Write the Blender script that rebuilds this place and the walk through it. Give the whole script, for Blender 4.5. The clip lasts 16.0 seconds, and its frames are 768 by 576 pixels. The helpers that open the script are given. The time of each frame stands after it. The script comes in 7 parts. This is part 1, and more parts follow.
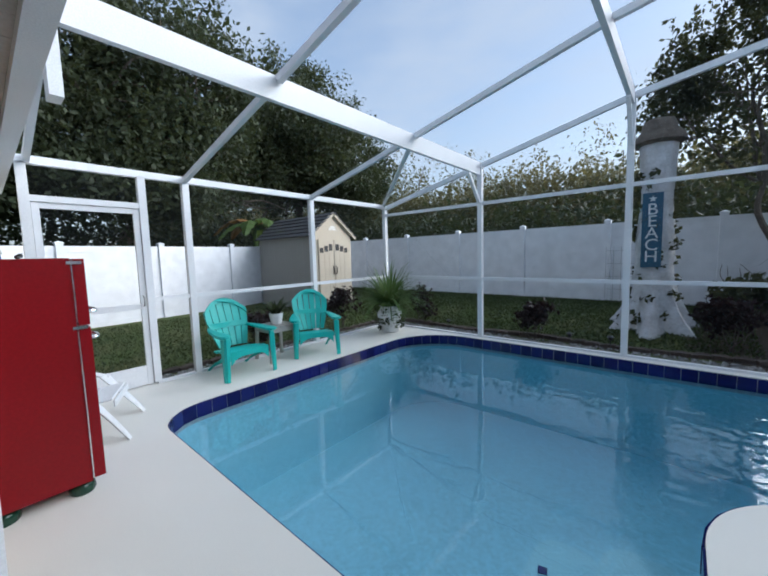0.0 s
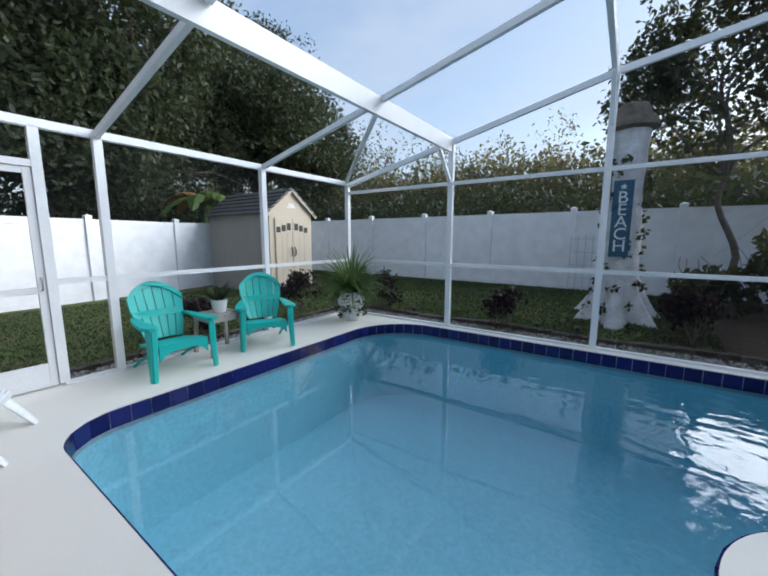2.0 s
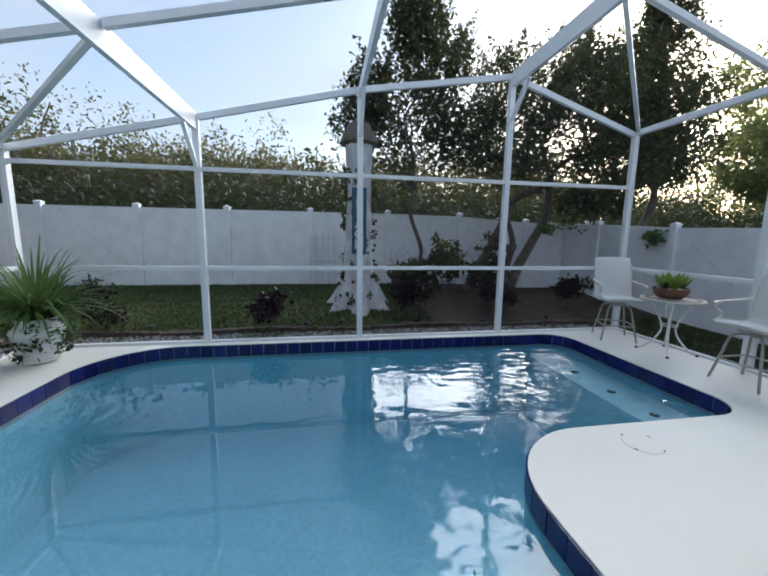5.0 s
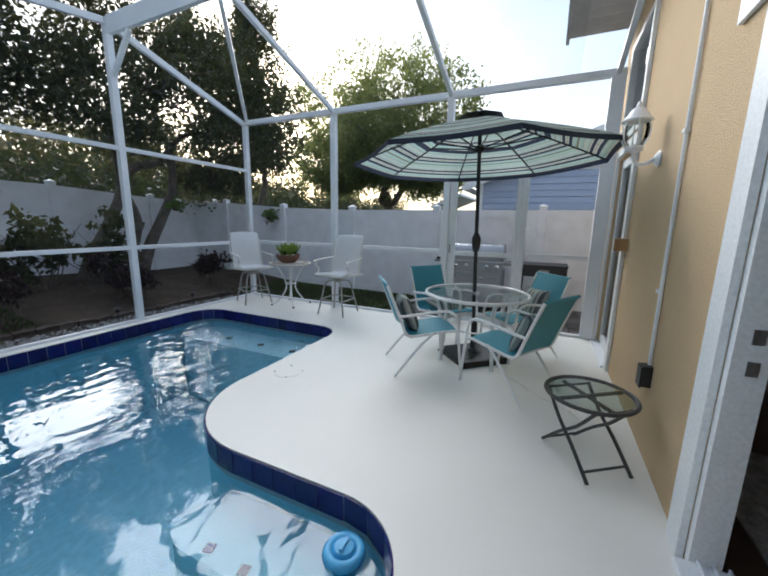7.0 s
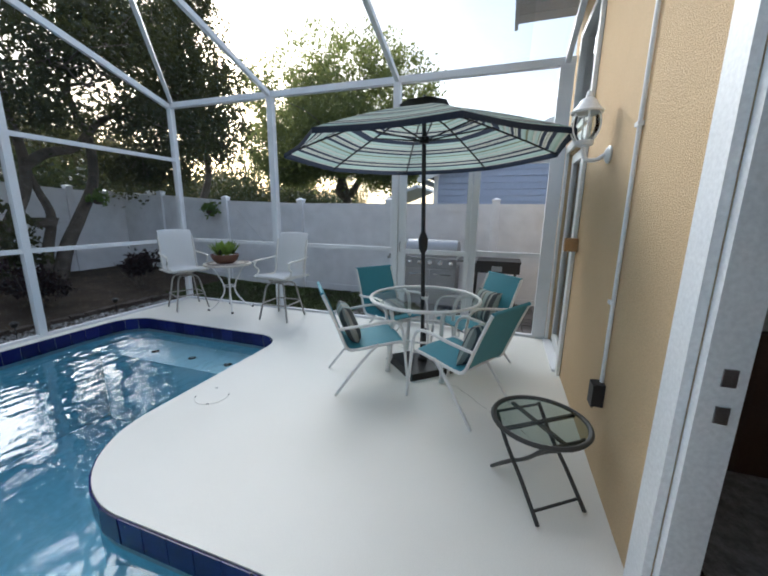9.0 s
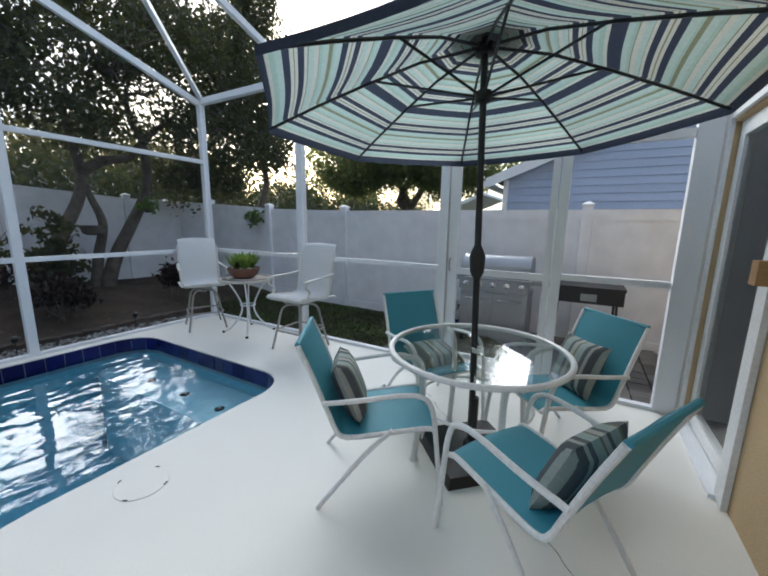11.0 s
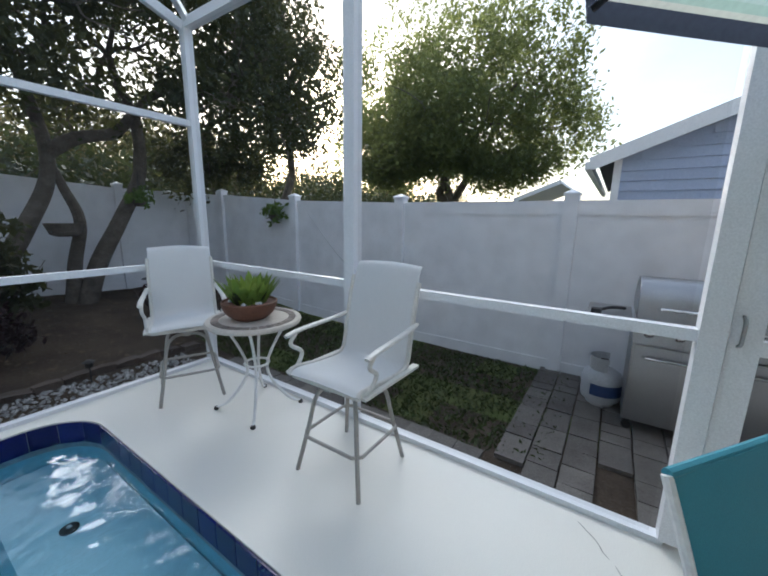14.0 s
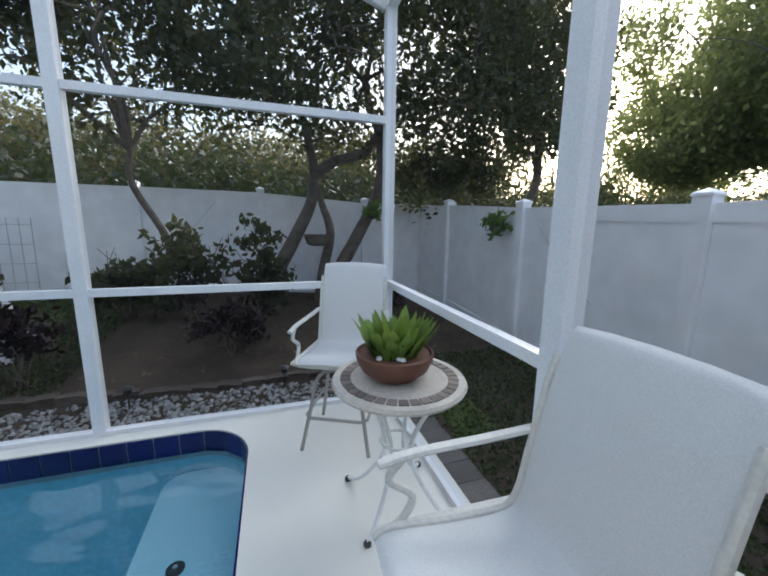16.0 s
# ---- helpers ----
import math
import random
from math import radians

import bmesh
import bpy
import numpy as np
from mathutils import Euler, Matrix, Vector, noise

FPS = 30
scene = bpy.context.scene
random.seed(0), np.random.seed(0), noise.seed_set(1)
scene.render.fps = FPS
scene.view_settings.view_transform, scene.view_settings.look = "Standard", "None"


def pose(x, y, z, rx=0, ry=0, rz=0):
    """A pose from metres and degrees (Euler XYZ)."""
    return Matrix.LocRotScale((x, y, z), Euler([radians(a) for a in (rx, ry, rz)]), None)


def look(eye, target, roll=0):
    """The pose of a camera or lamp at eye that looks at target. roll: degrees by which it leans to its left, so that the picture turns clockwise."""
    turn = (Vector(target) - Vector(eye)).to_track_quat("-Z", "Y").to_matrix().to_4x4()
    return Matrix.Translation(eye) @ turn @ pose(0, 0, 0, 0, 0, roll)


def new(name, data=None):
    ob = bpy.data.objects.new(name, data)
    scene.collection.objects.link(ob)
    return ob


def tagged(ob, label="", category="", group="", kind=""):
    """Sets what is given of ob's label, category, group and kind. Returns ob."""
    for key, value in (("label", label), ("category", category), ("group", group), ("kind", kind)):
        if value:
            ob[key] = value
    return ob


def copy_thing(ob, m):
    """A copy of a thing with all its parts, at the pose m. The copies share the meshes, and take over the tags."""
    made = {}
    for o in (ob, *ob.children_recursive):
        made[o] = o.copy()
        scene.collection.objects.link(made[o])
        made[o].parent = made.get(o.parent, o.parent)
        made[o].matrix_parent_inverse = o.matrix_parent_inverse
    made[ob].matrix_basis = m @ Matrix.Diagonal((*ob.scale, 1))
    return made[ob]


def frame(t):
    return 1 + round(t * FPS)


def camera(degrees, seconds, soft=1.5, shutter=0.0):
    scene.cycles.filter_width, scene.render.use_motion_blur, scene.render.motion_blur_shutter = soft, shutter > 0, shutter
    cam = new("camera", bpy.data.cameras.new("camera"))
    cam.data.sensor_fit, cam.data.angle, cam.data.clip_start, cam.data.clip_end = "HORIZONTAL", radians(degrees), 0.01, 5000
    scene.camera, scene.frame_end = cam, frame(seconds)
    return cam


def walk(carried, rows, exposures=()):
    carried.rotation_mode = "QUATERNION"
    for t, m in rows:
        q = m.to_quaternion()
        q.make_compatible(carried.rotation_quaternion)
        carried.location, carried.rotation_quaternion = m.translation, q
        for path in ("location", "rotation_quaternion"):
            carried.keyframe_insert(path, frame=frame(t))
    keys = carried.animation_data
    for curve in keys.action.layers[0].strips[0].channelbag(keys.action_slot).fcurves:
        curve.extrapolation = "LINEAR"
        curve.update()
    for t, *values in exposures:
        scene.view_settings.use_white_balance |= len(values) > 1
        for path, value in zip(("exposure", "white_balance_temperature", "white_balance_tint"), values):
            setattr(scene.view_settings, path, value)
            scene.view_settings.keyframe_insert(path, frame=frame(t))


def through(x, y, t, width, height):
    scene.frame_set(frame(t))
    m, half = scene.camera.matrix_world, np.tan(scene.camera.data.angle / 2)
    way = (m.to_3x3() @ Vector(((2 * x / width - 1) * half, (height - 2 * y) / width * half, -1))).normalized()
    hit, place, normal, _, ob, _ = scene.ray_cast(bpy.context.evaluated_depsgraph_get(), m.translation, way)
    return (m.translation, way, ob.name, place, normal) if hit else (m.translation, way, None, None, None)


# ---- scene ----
cam = camera(95.6, 16.0, soft=2.0)
PATH = [
    (0, (0.335, -0.117, 1.426), (-0.964, 1.393, 1.243), -1.6),
    (0.5, (0.344, -0.046, 1.419), (-1.139, 1.279, 1.206), -1.4),
    (1, (0.25, 0.048, 1.416), (-1.198, 1.41, 1.191), -0.6),
    (1.5, (0.138, 0.14, 1.421), (-1.151, 1.649, 1.17), -0.0),
    (2, (0.045, 0.279, 1.408), (-1.083, 1.906, 1.127), 0.1),
    (2.5, (-0.041, 0.43, 1.439), (-1.009, 2.159, 1.167), 0.4),
    (3, (-0.139, 0.448, 1.45), (-0.922, 2.27, 1.19), 0.1),
    (3.2, (-0.183, 0.43, 1.445), (-0.889, 2.283, 1.191), -0.1),
    (5.3, (-0.78, 0.55, 1.414), (-0.177, 2.435, 1.127), 1.1),
    (5.5, (-0.811, 0.532, 1.391), (-0.011, 2.34, 1.086), 1.3),
    (6, (-0.795, 0.543, 1.412), (0.492, 2.039, 1.085), 1.3),
    (6.5, (-0.847, 0.483, 1.405), (0.779, 1.595, 1.057), 1.0),
    (7, (-0.886, 0.421, 1.386), (0.898, 1.245, 1.016), 1.0),
    (7.5, (-0.876, 0.404, 1.386), (0.965, 1.08, 0.992), 0.8),
    (8, (-0.839, 0.4, 1.388), (1.031, 0.983, 0.986), 1.0),
    (8.2, (-0.788, 0.396, 1.406), (1.087, 0.961, 1.001), 1.0),
    (10.3, (0.28, 0.331, 1.487), (2.049, 1.181, 1.099), 0.7),
    (10.5, (0.41, 0.37, 1.432), (2.167, 1.252, 1.065), 0.9),
    (11, (0.7, 0.549, 1.409), (2.414, 1.515, 1.051), 1.0),
    (11.5, (1.015, 0.8, 1.373), (2.663, 1.882, 1.035), 0.9),
    (12, (1.288, 1.065, 1.383), (2.82, 2.309, 1.063), 1.5),
    (12.5, (1.52, 1.389, 1.389), (2.992, 2.698, 1.041), 0.4),
    (13, (1.779, 1.664, 1.413), (3.218, 3.0, 1.034), -0.3),
    (13.5, (1.923, 1.882, 1.44), (3.453, 3.123, 1.091), 0.9),
    (14, (2.129, 2.095, 1.443), (3.768, 3.172, 1.053), 1.0),
    (14.5, (2.447, 2.229, 1.448), (4.058, 3.342, 1.04), 1.3),
    (15, (2.694, 2.407, 1.443), (4.174, 3.694, 1.049), -0.0),
    (15.5, (2.926, 2.585, 1.433), (4.027, 4.217, 1.084), 0.4),
    (16, (3.095, 2.704, 1.456), (3.694, 4.58, 1.105), 0.8),
]
WARMTH, TINT = 5700, 8
EXPOSURES = [(t, stops, WARMTH - 45 * max(0.0, 7.0 - t), TINT) for t, stops in ((0.0, 1.38), (3.0, 1.52), (5.5, 1.6), (8.0, 1.68), (11.0, 1.72), (12.5, 1.75), (14.5, 1.85), (16.0, 2.02))]
walk(cam, [(t, look(eye, target, roll)) for t, eye, target, roll in PATH], EXPOSURES)

# ---------- world and light ----------
SUN_AZ = 44.0
SUN_EL = 14.0
world = bpy.data.worlds.new("world")
scene.world = world
world.use_nodes = True
wn = world.node_tree.nodes
sky = wn.new("ShaderNodeTexSky")
sky.sky_type = 'NISHITA'
sky.sun_disc = False
sky.sun_elevation = radians(SUN_EL)
sky.sun_rotation = radians(90 - SUN_AZ)
sky.air_density, sky.dust_density, sky.ozone_density = 1.0, 3.0, 1.0
# thin high cloud drawn over the clear sky
wl = world.node_tree.links
tc = wn.new("ShaderNodeTexCoord")
cmap = wn.new("ShaderNodeMapping")
cmap.inputs["Scale"].default_value = (1.2, 2.6, 5.0)
cmap.inputs["Rotation"].default_value = (0.2, 0.1, 0.6)
cloud = wn.new("ShaderNodeTexNoise")
cloud.inputs["Scale"].default_value, cloud.inputs["Detail"].default_value = 1.6, 6
cloud.inputs["Roughness"].default_value = 0.6
veil = wn.new("ShaderNodeMapRange")
veil.inputs[1].default_value, veil.inputs[2].default_value = 0.35, 0.70
veil.inputs[3].default_value, veil.inputs[4].default_value = 0.38, 0.80
blend = wn.new("ShaderNodeMixRGB")
blend.inputs[2].default_value = (2.35, 2.4, 2.45, 1)
wl.new(tc.outputs["Generated"], cmap.inputs[0])
wl.new(cmap.outputs[0], cloud.inputs["Vector"])
wl.new(cloud.outputs[0], veil.inputs[0])
wl.new(veil.outputs[0], blend.inputs[0])
wl.new(sky.outputs[0], blend.inputs[1])
wl.new(blend.outputs[0], wn["Background"].inputs[0])
wn["Background"].inputs[1].default_value = 0.124
sun_data = bpy.data.lights.new("sun", 'SUN')
sun_data.energy, sun_data.angle, sun_data.color = 3.2, radians(75), (1.0, 0.94, 0.86)
sun = new("sun", sun_data)
sun.matrix_world = look((30 * math.cos(radians(SUN_AZ)), 30 * math.sin(radians(SUN_AZ)), 30 * math.tan(radians(SUN_EL))), (0, 0, 0))


# ---------- materials ----------
def mat(name, colour, rough=0.6, metal=0.0, other=None, scale=6.0, mix=0.35, bump=0.0, fine=60.0, piece=0.0, island=0.0, spec=0.5, coat=0.0):
    """Principled surface with two scales of noise in colour and relief."""
    m = bpy.data.materials.new(name)
    m.use_nodes = True
    nt = m.node_tree
    nd, lk = nt.nodes, nt.links
    p = nd["Principled BSDF"]
    p.inputs["Roughness"].default_value = rough
    p.inputs["Metallic"].default_value = metal
    p.inputs["Specular IOR Level"].default_value = spec
    p.inputs["Coat Weight"].default_value = coat
    geo = nd.new("ShaderNodeNewGeometry")
    n1 = nd.new("ShaderNodeTexNoise")
    n1.inputs["Scale"].default_value, n1.inputs["Detail"].default_value = scale, 5
    n2 = nd.new("ShaderNodeTexNoise")
    n2.inputs["Scale"].default_value, n2.inputs["Detail"].default_value = fine, 3
    lk.new(geo.outputs["Position"], n1.inputs["Vector"])
    lk.new(geo.outputs["Position"], n2.inputs["Vector"])
    ramp = nd.new("ShaderNodeMapRange")
    ramp.inputs[1].default_value, ramp.inputs[2].default_value = 0.35, 0.68
    lk.new(n1.outputs[0], ramp.inputs[0])
    scl = nd.new("ShaderNodeMath")
    scl.operation = 'MULTIPLY'
    scl.inputs[1].default_value = mix
    lk.new(ramp.outputs[0], scl.inputs[0])
    mx = nd.new("ShaderNodeMix")
    mx.data_type = 'RGBA'
    mx.inputs[6].default_value = (*colour, 1)
    mx.inputs[7].default_value = (*(other or [c * 0.6 for c in colour]), 1)
    lk.new(scl.outputs[0], mx.inputs[0])
    out = mx.outputs[2]
    hsv = nd.new("ShaderNodeHueSaturation")
    val = nd.new("ShaderNodeMapRange")
    amp = 0.04 + 0.12 * mix
    val.inputs[1].default_value, val.inputs[2].default_value = 0.3, 0.7
    val.inputs[3].default_value, val.inputs[4].default_value = 1 - amp, 1 + amp
    lk.new(n2.outputs[0], val.inputs[0])
    vout = val.outputs[0]
    if piece or island:
        rnd = nd.new("ShaderNodeMapRange")
        if island:
            lk.new(geo.outputs["Random Per Island"], rnd.inputs[0])
        else:
            oi = nd.new("ShaderNodeObjectInfo")
            lk.new(oi.outputs["Random"], rnd.inputs[0])
        a = piece or island
        rnd.inputs[3].default_value, rnd.inputs[4].default_value = 1 - a, 1 + a
        mul = nd.new("ShaderNodeMath")
        mul.operation = 'MULTIPLY'
        lk.new(vout, mul.inputs[0])
        lk.new(rnd.outputs[0], mul.inputs[1])
        vout = mul.outputs[0]
    lk.new(vout, hsv.inputs["Value"])
    lk.new(out, hsv.inputs["Color"])
    lk.new(hsv.outputs[0], p.inputs["Base Color"])
    if bump:
        b = nd.new("ShaderNodeBump")
        b.inputs["Strength"].default_value = bump
        b.inputs["Distance"].default_value = 0.01
        lk.new(n2.outputs[0], b.inputs["Height"])
        lk.new(b.outputs[0], p.inputs["Normal"])
    return m


def leaf_mat(name, colour, through_colour, amount=0.25, spread=0.35):
    """Leaf: diffuse and gloss with some light let through."""
    m = mat(name, colour, 0.55, island=spread, mix=0.5, scale=0.8, spec=0.25)
    nd, lk = m.node_tree.nodes, m.node_tree.links
    tr = nd.new("ShaderNodeBsdfTranslucent")
    tr.inputs[0].default_value = (*through_colour, 1)
    mixer = nd.new("ShaderNodeMixShader")
    mixer.inputs[0].default_value = amount
    lk.new(nd["Principled BSDF"].outputs[0], mixer.inputs[1])
    lk.new(tr.outputs[0], mixer.inputs[2])
    lk.new(mixer.outputs[0], nd["Material Output"].inputs[0])
    return m


def glass_mat(name, tint=(0.95, 0.98, 0.97), rough=0.0, ior=1.45, bump=0.0, bump_scale=6.0):
    """Sheet glass or water skin: clear with a Fresnel gloss."""
    m = bpy.data.materials.new(name)
    m.use_nodes = True
    nd, lk = m.node_tree.nodes, m.node_tree.links
    nd.remove(nd["Principled BSDF"])
    tr = nd.new("ShaderNodeBsdfTransparent")
    tr.inputs[0].default_value = (*tint, 1)
    gl = nd.new("ShaderNodeBsdfGlossy")
    gl.inputs["Roughness"].default_value = rough
    fr = nd.new("ShaderNodeFresnel")
    fr.inputs[0].default_value = ior
    mixer = nd.new("ShaderNodeMixShader")
    lk.new(fr.outputs[0], mixer.inputs[0])
    lk.new(tr.outputs[0], mixer.inputs[1])
    lk.new(gl.outputs[0], mixer.inputs[2])
    lk.new(mixer.outputs[0], nd["Material Output"].inputs[0])
    if bump:
        geo = nd.new("ShaderNodeNewGeometry")
        sep = nd.new("ShaderNodeSeparateXYZ")
        lk.new(geo.outputs["Position"], sep.inputs[0])
        n1 = nd.new("ShaderNodeTexNoise")
        n1.inputs["Scale"].default_value, n1.inputs["Detail"].default_value = bump_scale, 0.6
        mp = nd.new("ShaderNodeMapping")
        mp.inputs["Scale"].default_value = (1.0, 1.7, 1.0)
        mp.inputs["Rotation"].default_value = (0, 0, radians(20))
        lk.new(geo.outputs["Position"], mp.inputs[0])
        lk.new(mp.outputs[0], n1.inputs["Vector"])
        # livelier towards the return jets at the bench end
        rg = nd.new("ShaderNodeMapRange")
        rg.inputs[1].default_value, rg.inputs[2].default_value = -1.4, 1.9
        rg.inputs[3].default_value, rg.inputs[4].default_value = 0.05, 1.0
        lk.new(sep.outputs[0], rg.inputs[0])
        ml = nd.new("ShaderNodeMath")
        ml.operation = 'MULTIPLY'
        ml.inputs[1].default_value = bump
        lk.new(rg.outputs[0], ml.inputs[0])
        b = nd.new("ShaderNodeBump")
        b.inputs["Distance"].default_value = 0.02
        lk.new(ml.outputs[0], b.inputs["Strength"])
        lk.new(n1.outputs[0], b.inputs["Height"])
        lk.new(b.outputs[0], gl.inputs["Normal"])
        lk.new(b.outputs[0], fr.inputs["Normal"])
    return m


def screen_mat():
    """Insect screen: mostly open, with fine dark threads."""
    m = bpy.data.materials.new("insect screen")
    m.use_nodes = True
    nd, lk = m.node_tree.nodes, m.node_tree.links
    nd.remove(nd["Principled BSDF"])
    tr = nd.new("ShaderNodeBsdfTransparent")
    df = nd.new("ShaderNodeBsdfDiffuse")
    df.inputs[0].default_value = (0.05, 0.055, 0.06, 1)
    mixer = nd.new("ShaderNodeMixShader")
    mixer.inputs[0].default_value = 0.11
    lk.new(tr.outputs[0], mixer.inputs[1])
    lk.new(df.outputs[0], mixer.inputs[2])
    lk.new(mixer.outputs[0], nd["Material Output"].inputs[0])
    return m


M_DECK = mat("painted concrete deck", (0.80, 0.78, 0.72), 0.55, other=(0.71, 0.68, 0.61), scale=1.3, mix=0.3, bump=0.0, fine=250)
M_PLASTER = mat("pool plaster", (0.37, 0.63, 0.72), 0.8, other=(0.33, 0.58, 0.68), scale=1.2, mix=0.6, fine=30)
M_BENCH = mat("pool bench plaster", (0.56, 0.76, 0.82), 0.8, other=(0.50, 0.70, 0.77), scale=2, mix=0.5)
M_STEP = mat("pool step plaster", (0.40, 0.64, 0.71), 0.8, other=(0.36, 0.59, 0.67), scale=2, mix=0.5)
M_TILE = mat("navy glazed tile", (0.012, 0.014, 0.11), 0.15, other=(0.008, 0.010, 0.065), scale=9, mix=0.5, piece=0.3, spec=0.3)
M_GROUT = mat("grout", (0.42, 0.44, 0.46), 0.9, scale=20, mix=0.5)
M_WATER = glass_mat("water", (0.78, 0.92, 0.97), 0.0, 1.52, bump=0.42, bump_scale=5.4)
M_ALU = mat("white painted aluminium", (0.80, 0.81, 0.83), 0.38, other=(0.66, 0.68, 0.70), scale=2.5, mix=0.3, fine=140, bump=0.05)
M_SCREEN = screen_mat()
M_VINYL = mat("white vinyl fence", (0.82, 0.83, 0.86), 0.45, other=(0.76, 0.77, 0.80), scale=0.7, mix=0.25, fine=4)
M_STUCCO = mat("ochre stucco", (0.60, 0.44, 0.255), 0.85, other=(0.54, 0.385, 0.215), scale=1.6, mix=0.5, bump=0.7, fine=140)
M_TRIM = mat("white trim paint", (0.78, 0.79, 0.79), 0.45, other=(0.68, 0.69, 0.69), scale=3, mix=0.3)
M_SOFFIT = mat("grey soffit", (0.50, 0.49, 0.47), 0.7, scale=4, mix=0.3)
M_GLASS = glass_mat("clear glass")
M_SHEET_A = glass_mat("clear tabletop glass", (0.84, 0.91, 0.90), 0.02, 1.75)
M_SHEET_B = glass_mat("frosted tabletop glass", (0.50, 0.58, 0.53), 0.25, 1.5)
M_DARK = mat("dark stained floorboards", (0.09, 0.055, 0.035), 0.45, scale=3)
M_GRASS = mat("lawn", (0.075, 0.105, 0.03), 0.95, other=(0.12, 0.115, 0.05), scale=1.4, mix=0.8, bump=0.8, fine=45, spec=0.1)
M_BLADE = leaf_mat("grass blades", (0.07, 0.095, 0.035), (0.09, 0.12, 0.035), 0.25, 0.4)
M_SOIL = mat("bare soil", (0.085, 0.065, 0.048), 0.95, other=(0.045, 0.035, 0.028), scale=2.2, mix=0.8, bump=0.9, fine=40, spec=0.1)
M_GRAVEL = mat("pale gravel", (0.36, 0.35, 0.34), 0.85, other=(0.22, 0.215, 0.21), scale=8, mix=0.6, island=0.45)
M_EDGE = mat("dark edging stone", (0.11, 0.085, 0.07), 0.9, scale=9, mix=0.6, bump=0.8, piece=0.25)
M_BARK = mat("grey brown bark", (0.15, 0.125, 0.10), 0.92, other=(0.07, 0.057, 0.046), scale=7, mix=0.8, bump=0.9, fine=30)
M_LEAF_OAK = leaf_mat("oak leaves", (0.040, 0.053, 0.026), (0.075, 0.09, 0.032), 0.3)
# oak leaves again, with the evening sun's light put into a paler colour
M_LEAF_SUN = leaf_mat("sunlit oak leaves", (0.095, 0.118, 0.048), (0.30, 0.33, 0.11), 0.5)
M_LEAF_DARK = leaf_mat("dark glossy leaves", (0.045, 0.053, 0.028), (0.12, 0.125, 0.045), 0.35)
# haze and golden low light are mixed into this paler leaf colour
M_LEAF_FAR = leaf_mat("far leaves", (0.085, 0.09, 0.05), (0.24, 0.21, 0.08), 0.3, 0.4)
M_LEAF_LIGHT = leaf_mat("light green leaves", (0.10, 0.16, 0.045), (0.20, 0.28, 0.06), 0.35)
M_LEAF_YOUNG = leaf_mat("yellow green leaves", (0.16, 0.25, 0.05), (0.30, 0.40, 0.08), 0.3)
M_LEAF_RED = leaf_mat("dark red leaves", (0.026, 0.015, 0.015), (0.05, 0.02, 0.018), 0.15)


# ---------- mesh helpers ----------
def box(bm, x0, x1, y0, y1, z0, z1, m=None):
    vs = [bm.verts.new((x, y, z)) for x in (x0, x1) for y in (y0, y1) for z in (z0, z1)]
    if m is not None:
        for v in vs:
            v.co = m @ v.co
    for f in ((0, 1, 3, 2), (4, 6, 7, 5), (0, 4, 5, 1), (2, 3, 7, 6), (0, 2, 6, 4), (1, 5, 7, 3)):
        bm.faces.new([vs[i] for i in f])
    return vs


def soft(bm, r=0.004, seg=1):
    """Bevel all sharp edges."""
    es = [e for e in bm.edges if len(e.link_faces) == 2 and e.calc_face_angle(0) > 0.6]
    if es:
        bmesh.ops.bevel(bm, geom=es, offset=r, segments=seg, affect='EDGES', clamp_overlap=True)
    return bm


def bar(bm, p, q, w, h, up=(0, 0, 1)):
    """Rectangular bar from p to q, w across, h along up."""
    p, q = Vector(p), Vector(q)
    d = (q - p)
    n = d.length
    d.normalize()
    s = d.cross(Vector(up))
    if s.length < 1e-4:
        s = d.cross(Vector((0, 1, 0)))
    s.normalize()
    u = s.cross(d)
    m = Matrix((s, d, u)).transposed().to_4x4()
    m.translation = p
    return box(bm, -w / 2, w / 2, 0, n, -h / 2, h / 2, m)


def tube(bm, pts, r, seg=8, closed=False, flat=1.0):
    """Round rod along points; r a number or one for each point."""
    pts = [Vector(p) for p in pts]
    n = len(pts)
    rs = [r] * n if isinstance(r, (int, float)) else list(r)
    rings = []
    prev = None
    for i, p in enumerate(pts):
        if closed:
            d = pts[(i + 1) % n] - pts[i - 1]
        else:
            d = pts[min(i + 1, n - 1)] - pts[max(i - 1, 0)]
        d.normalize()
        if prev is None:
            a = d.cross(Vector((0, 0, 1)))
            if a.length < 0.05:
                a = d.cross(Vector((1, 0, 0)))
        else:
            a = prev - d * prev.dot(d)
        a.normalize()
        prev = a
        b = d.cross(a)
        rings.append([bm.verts.new(p + (a * math.cos(t) + b * math.sin(t) * flat) * rs[i]) for t in (2 * math.pi * k / seg for k in range(seg))])
    for i in range(n if closed else n - 1):
        u, v = rings[i], rings[(i + 1) % n]
        for k in range(seg):
            bm.faces.new((u[k], u[(k + 1) % seg], v[(k + 1) % seg], v[k]))
    if not closed:
        bm.faces.new(rings[0][::-1])
        bm.faces.new(rings[-1])
    return bm


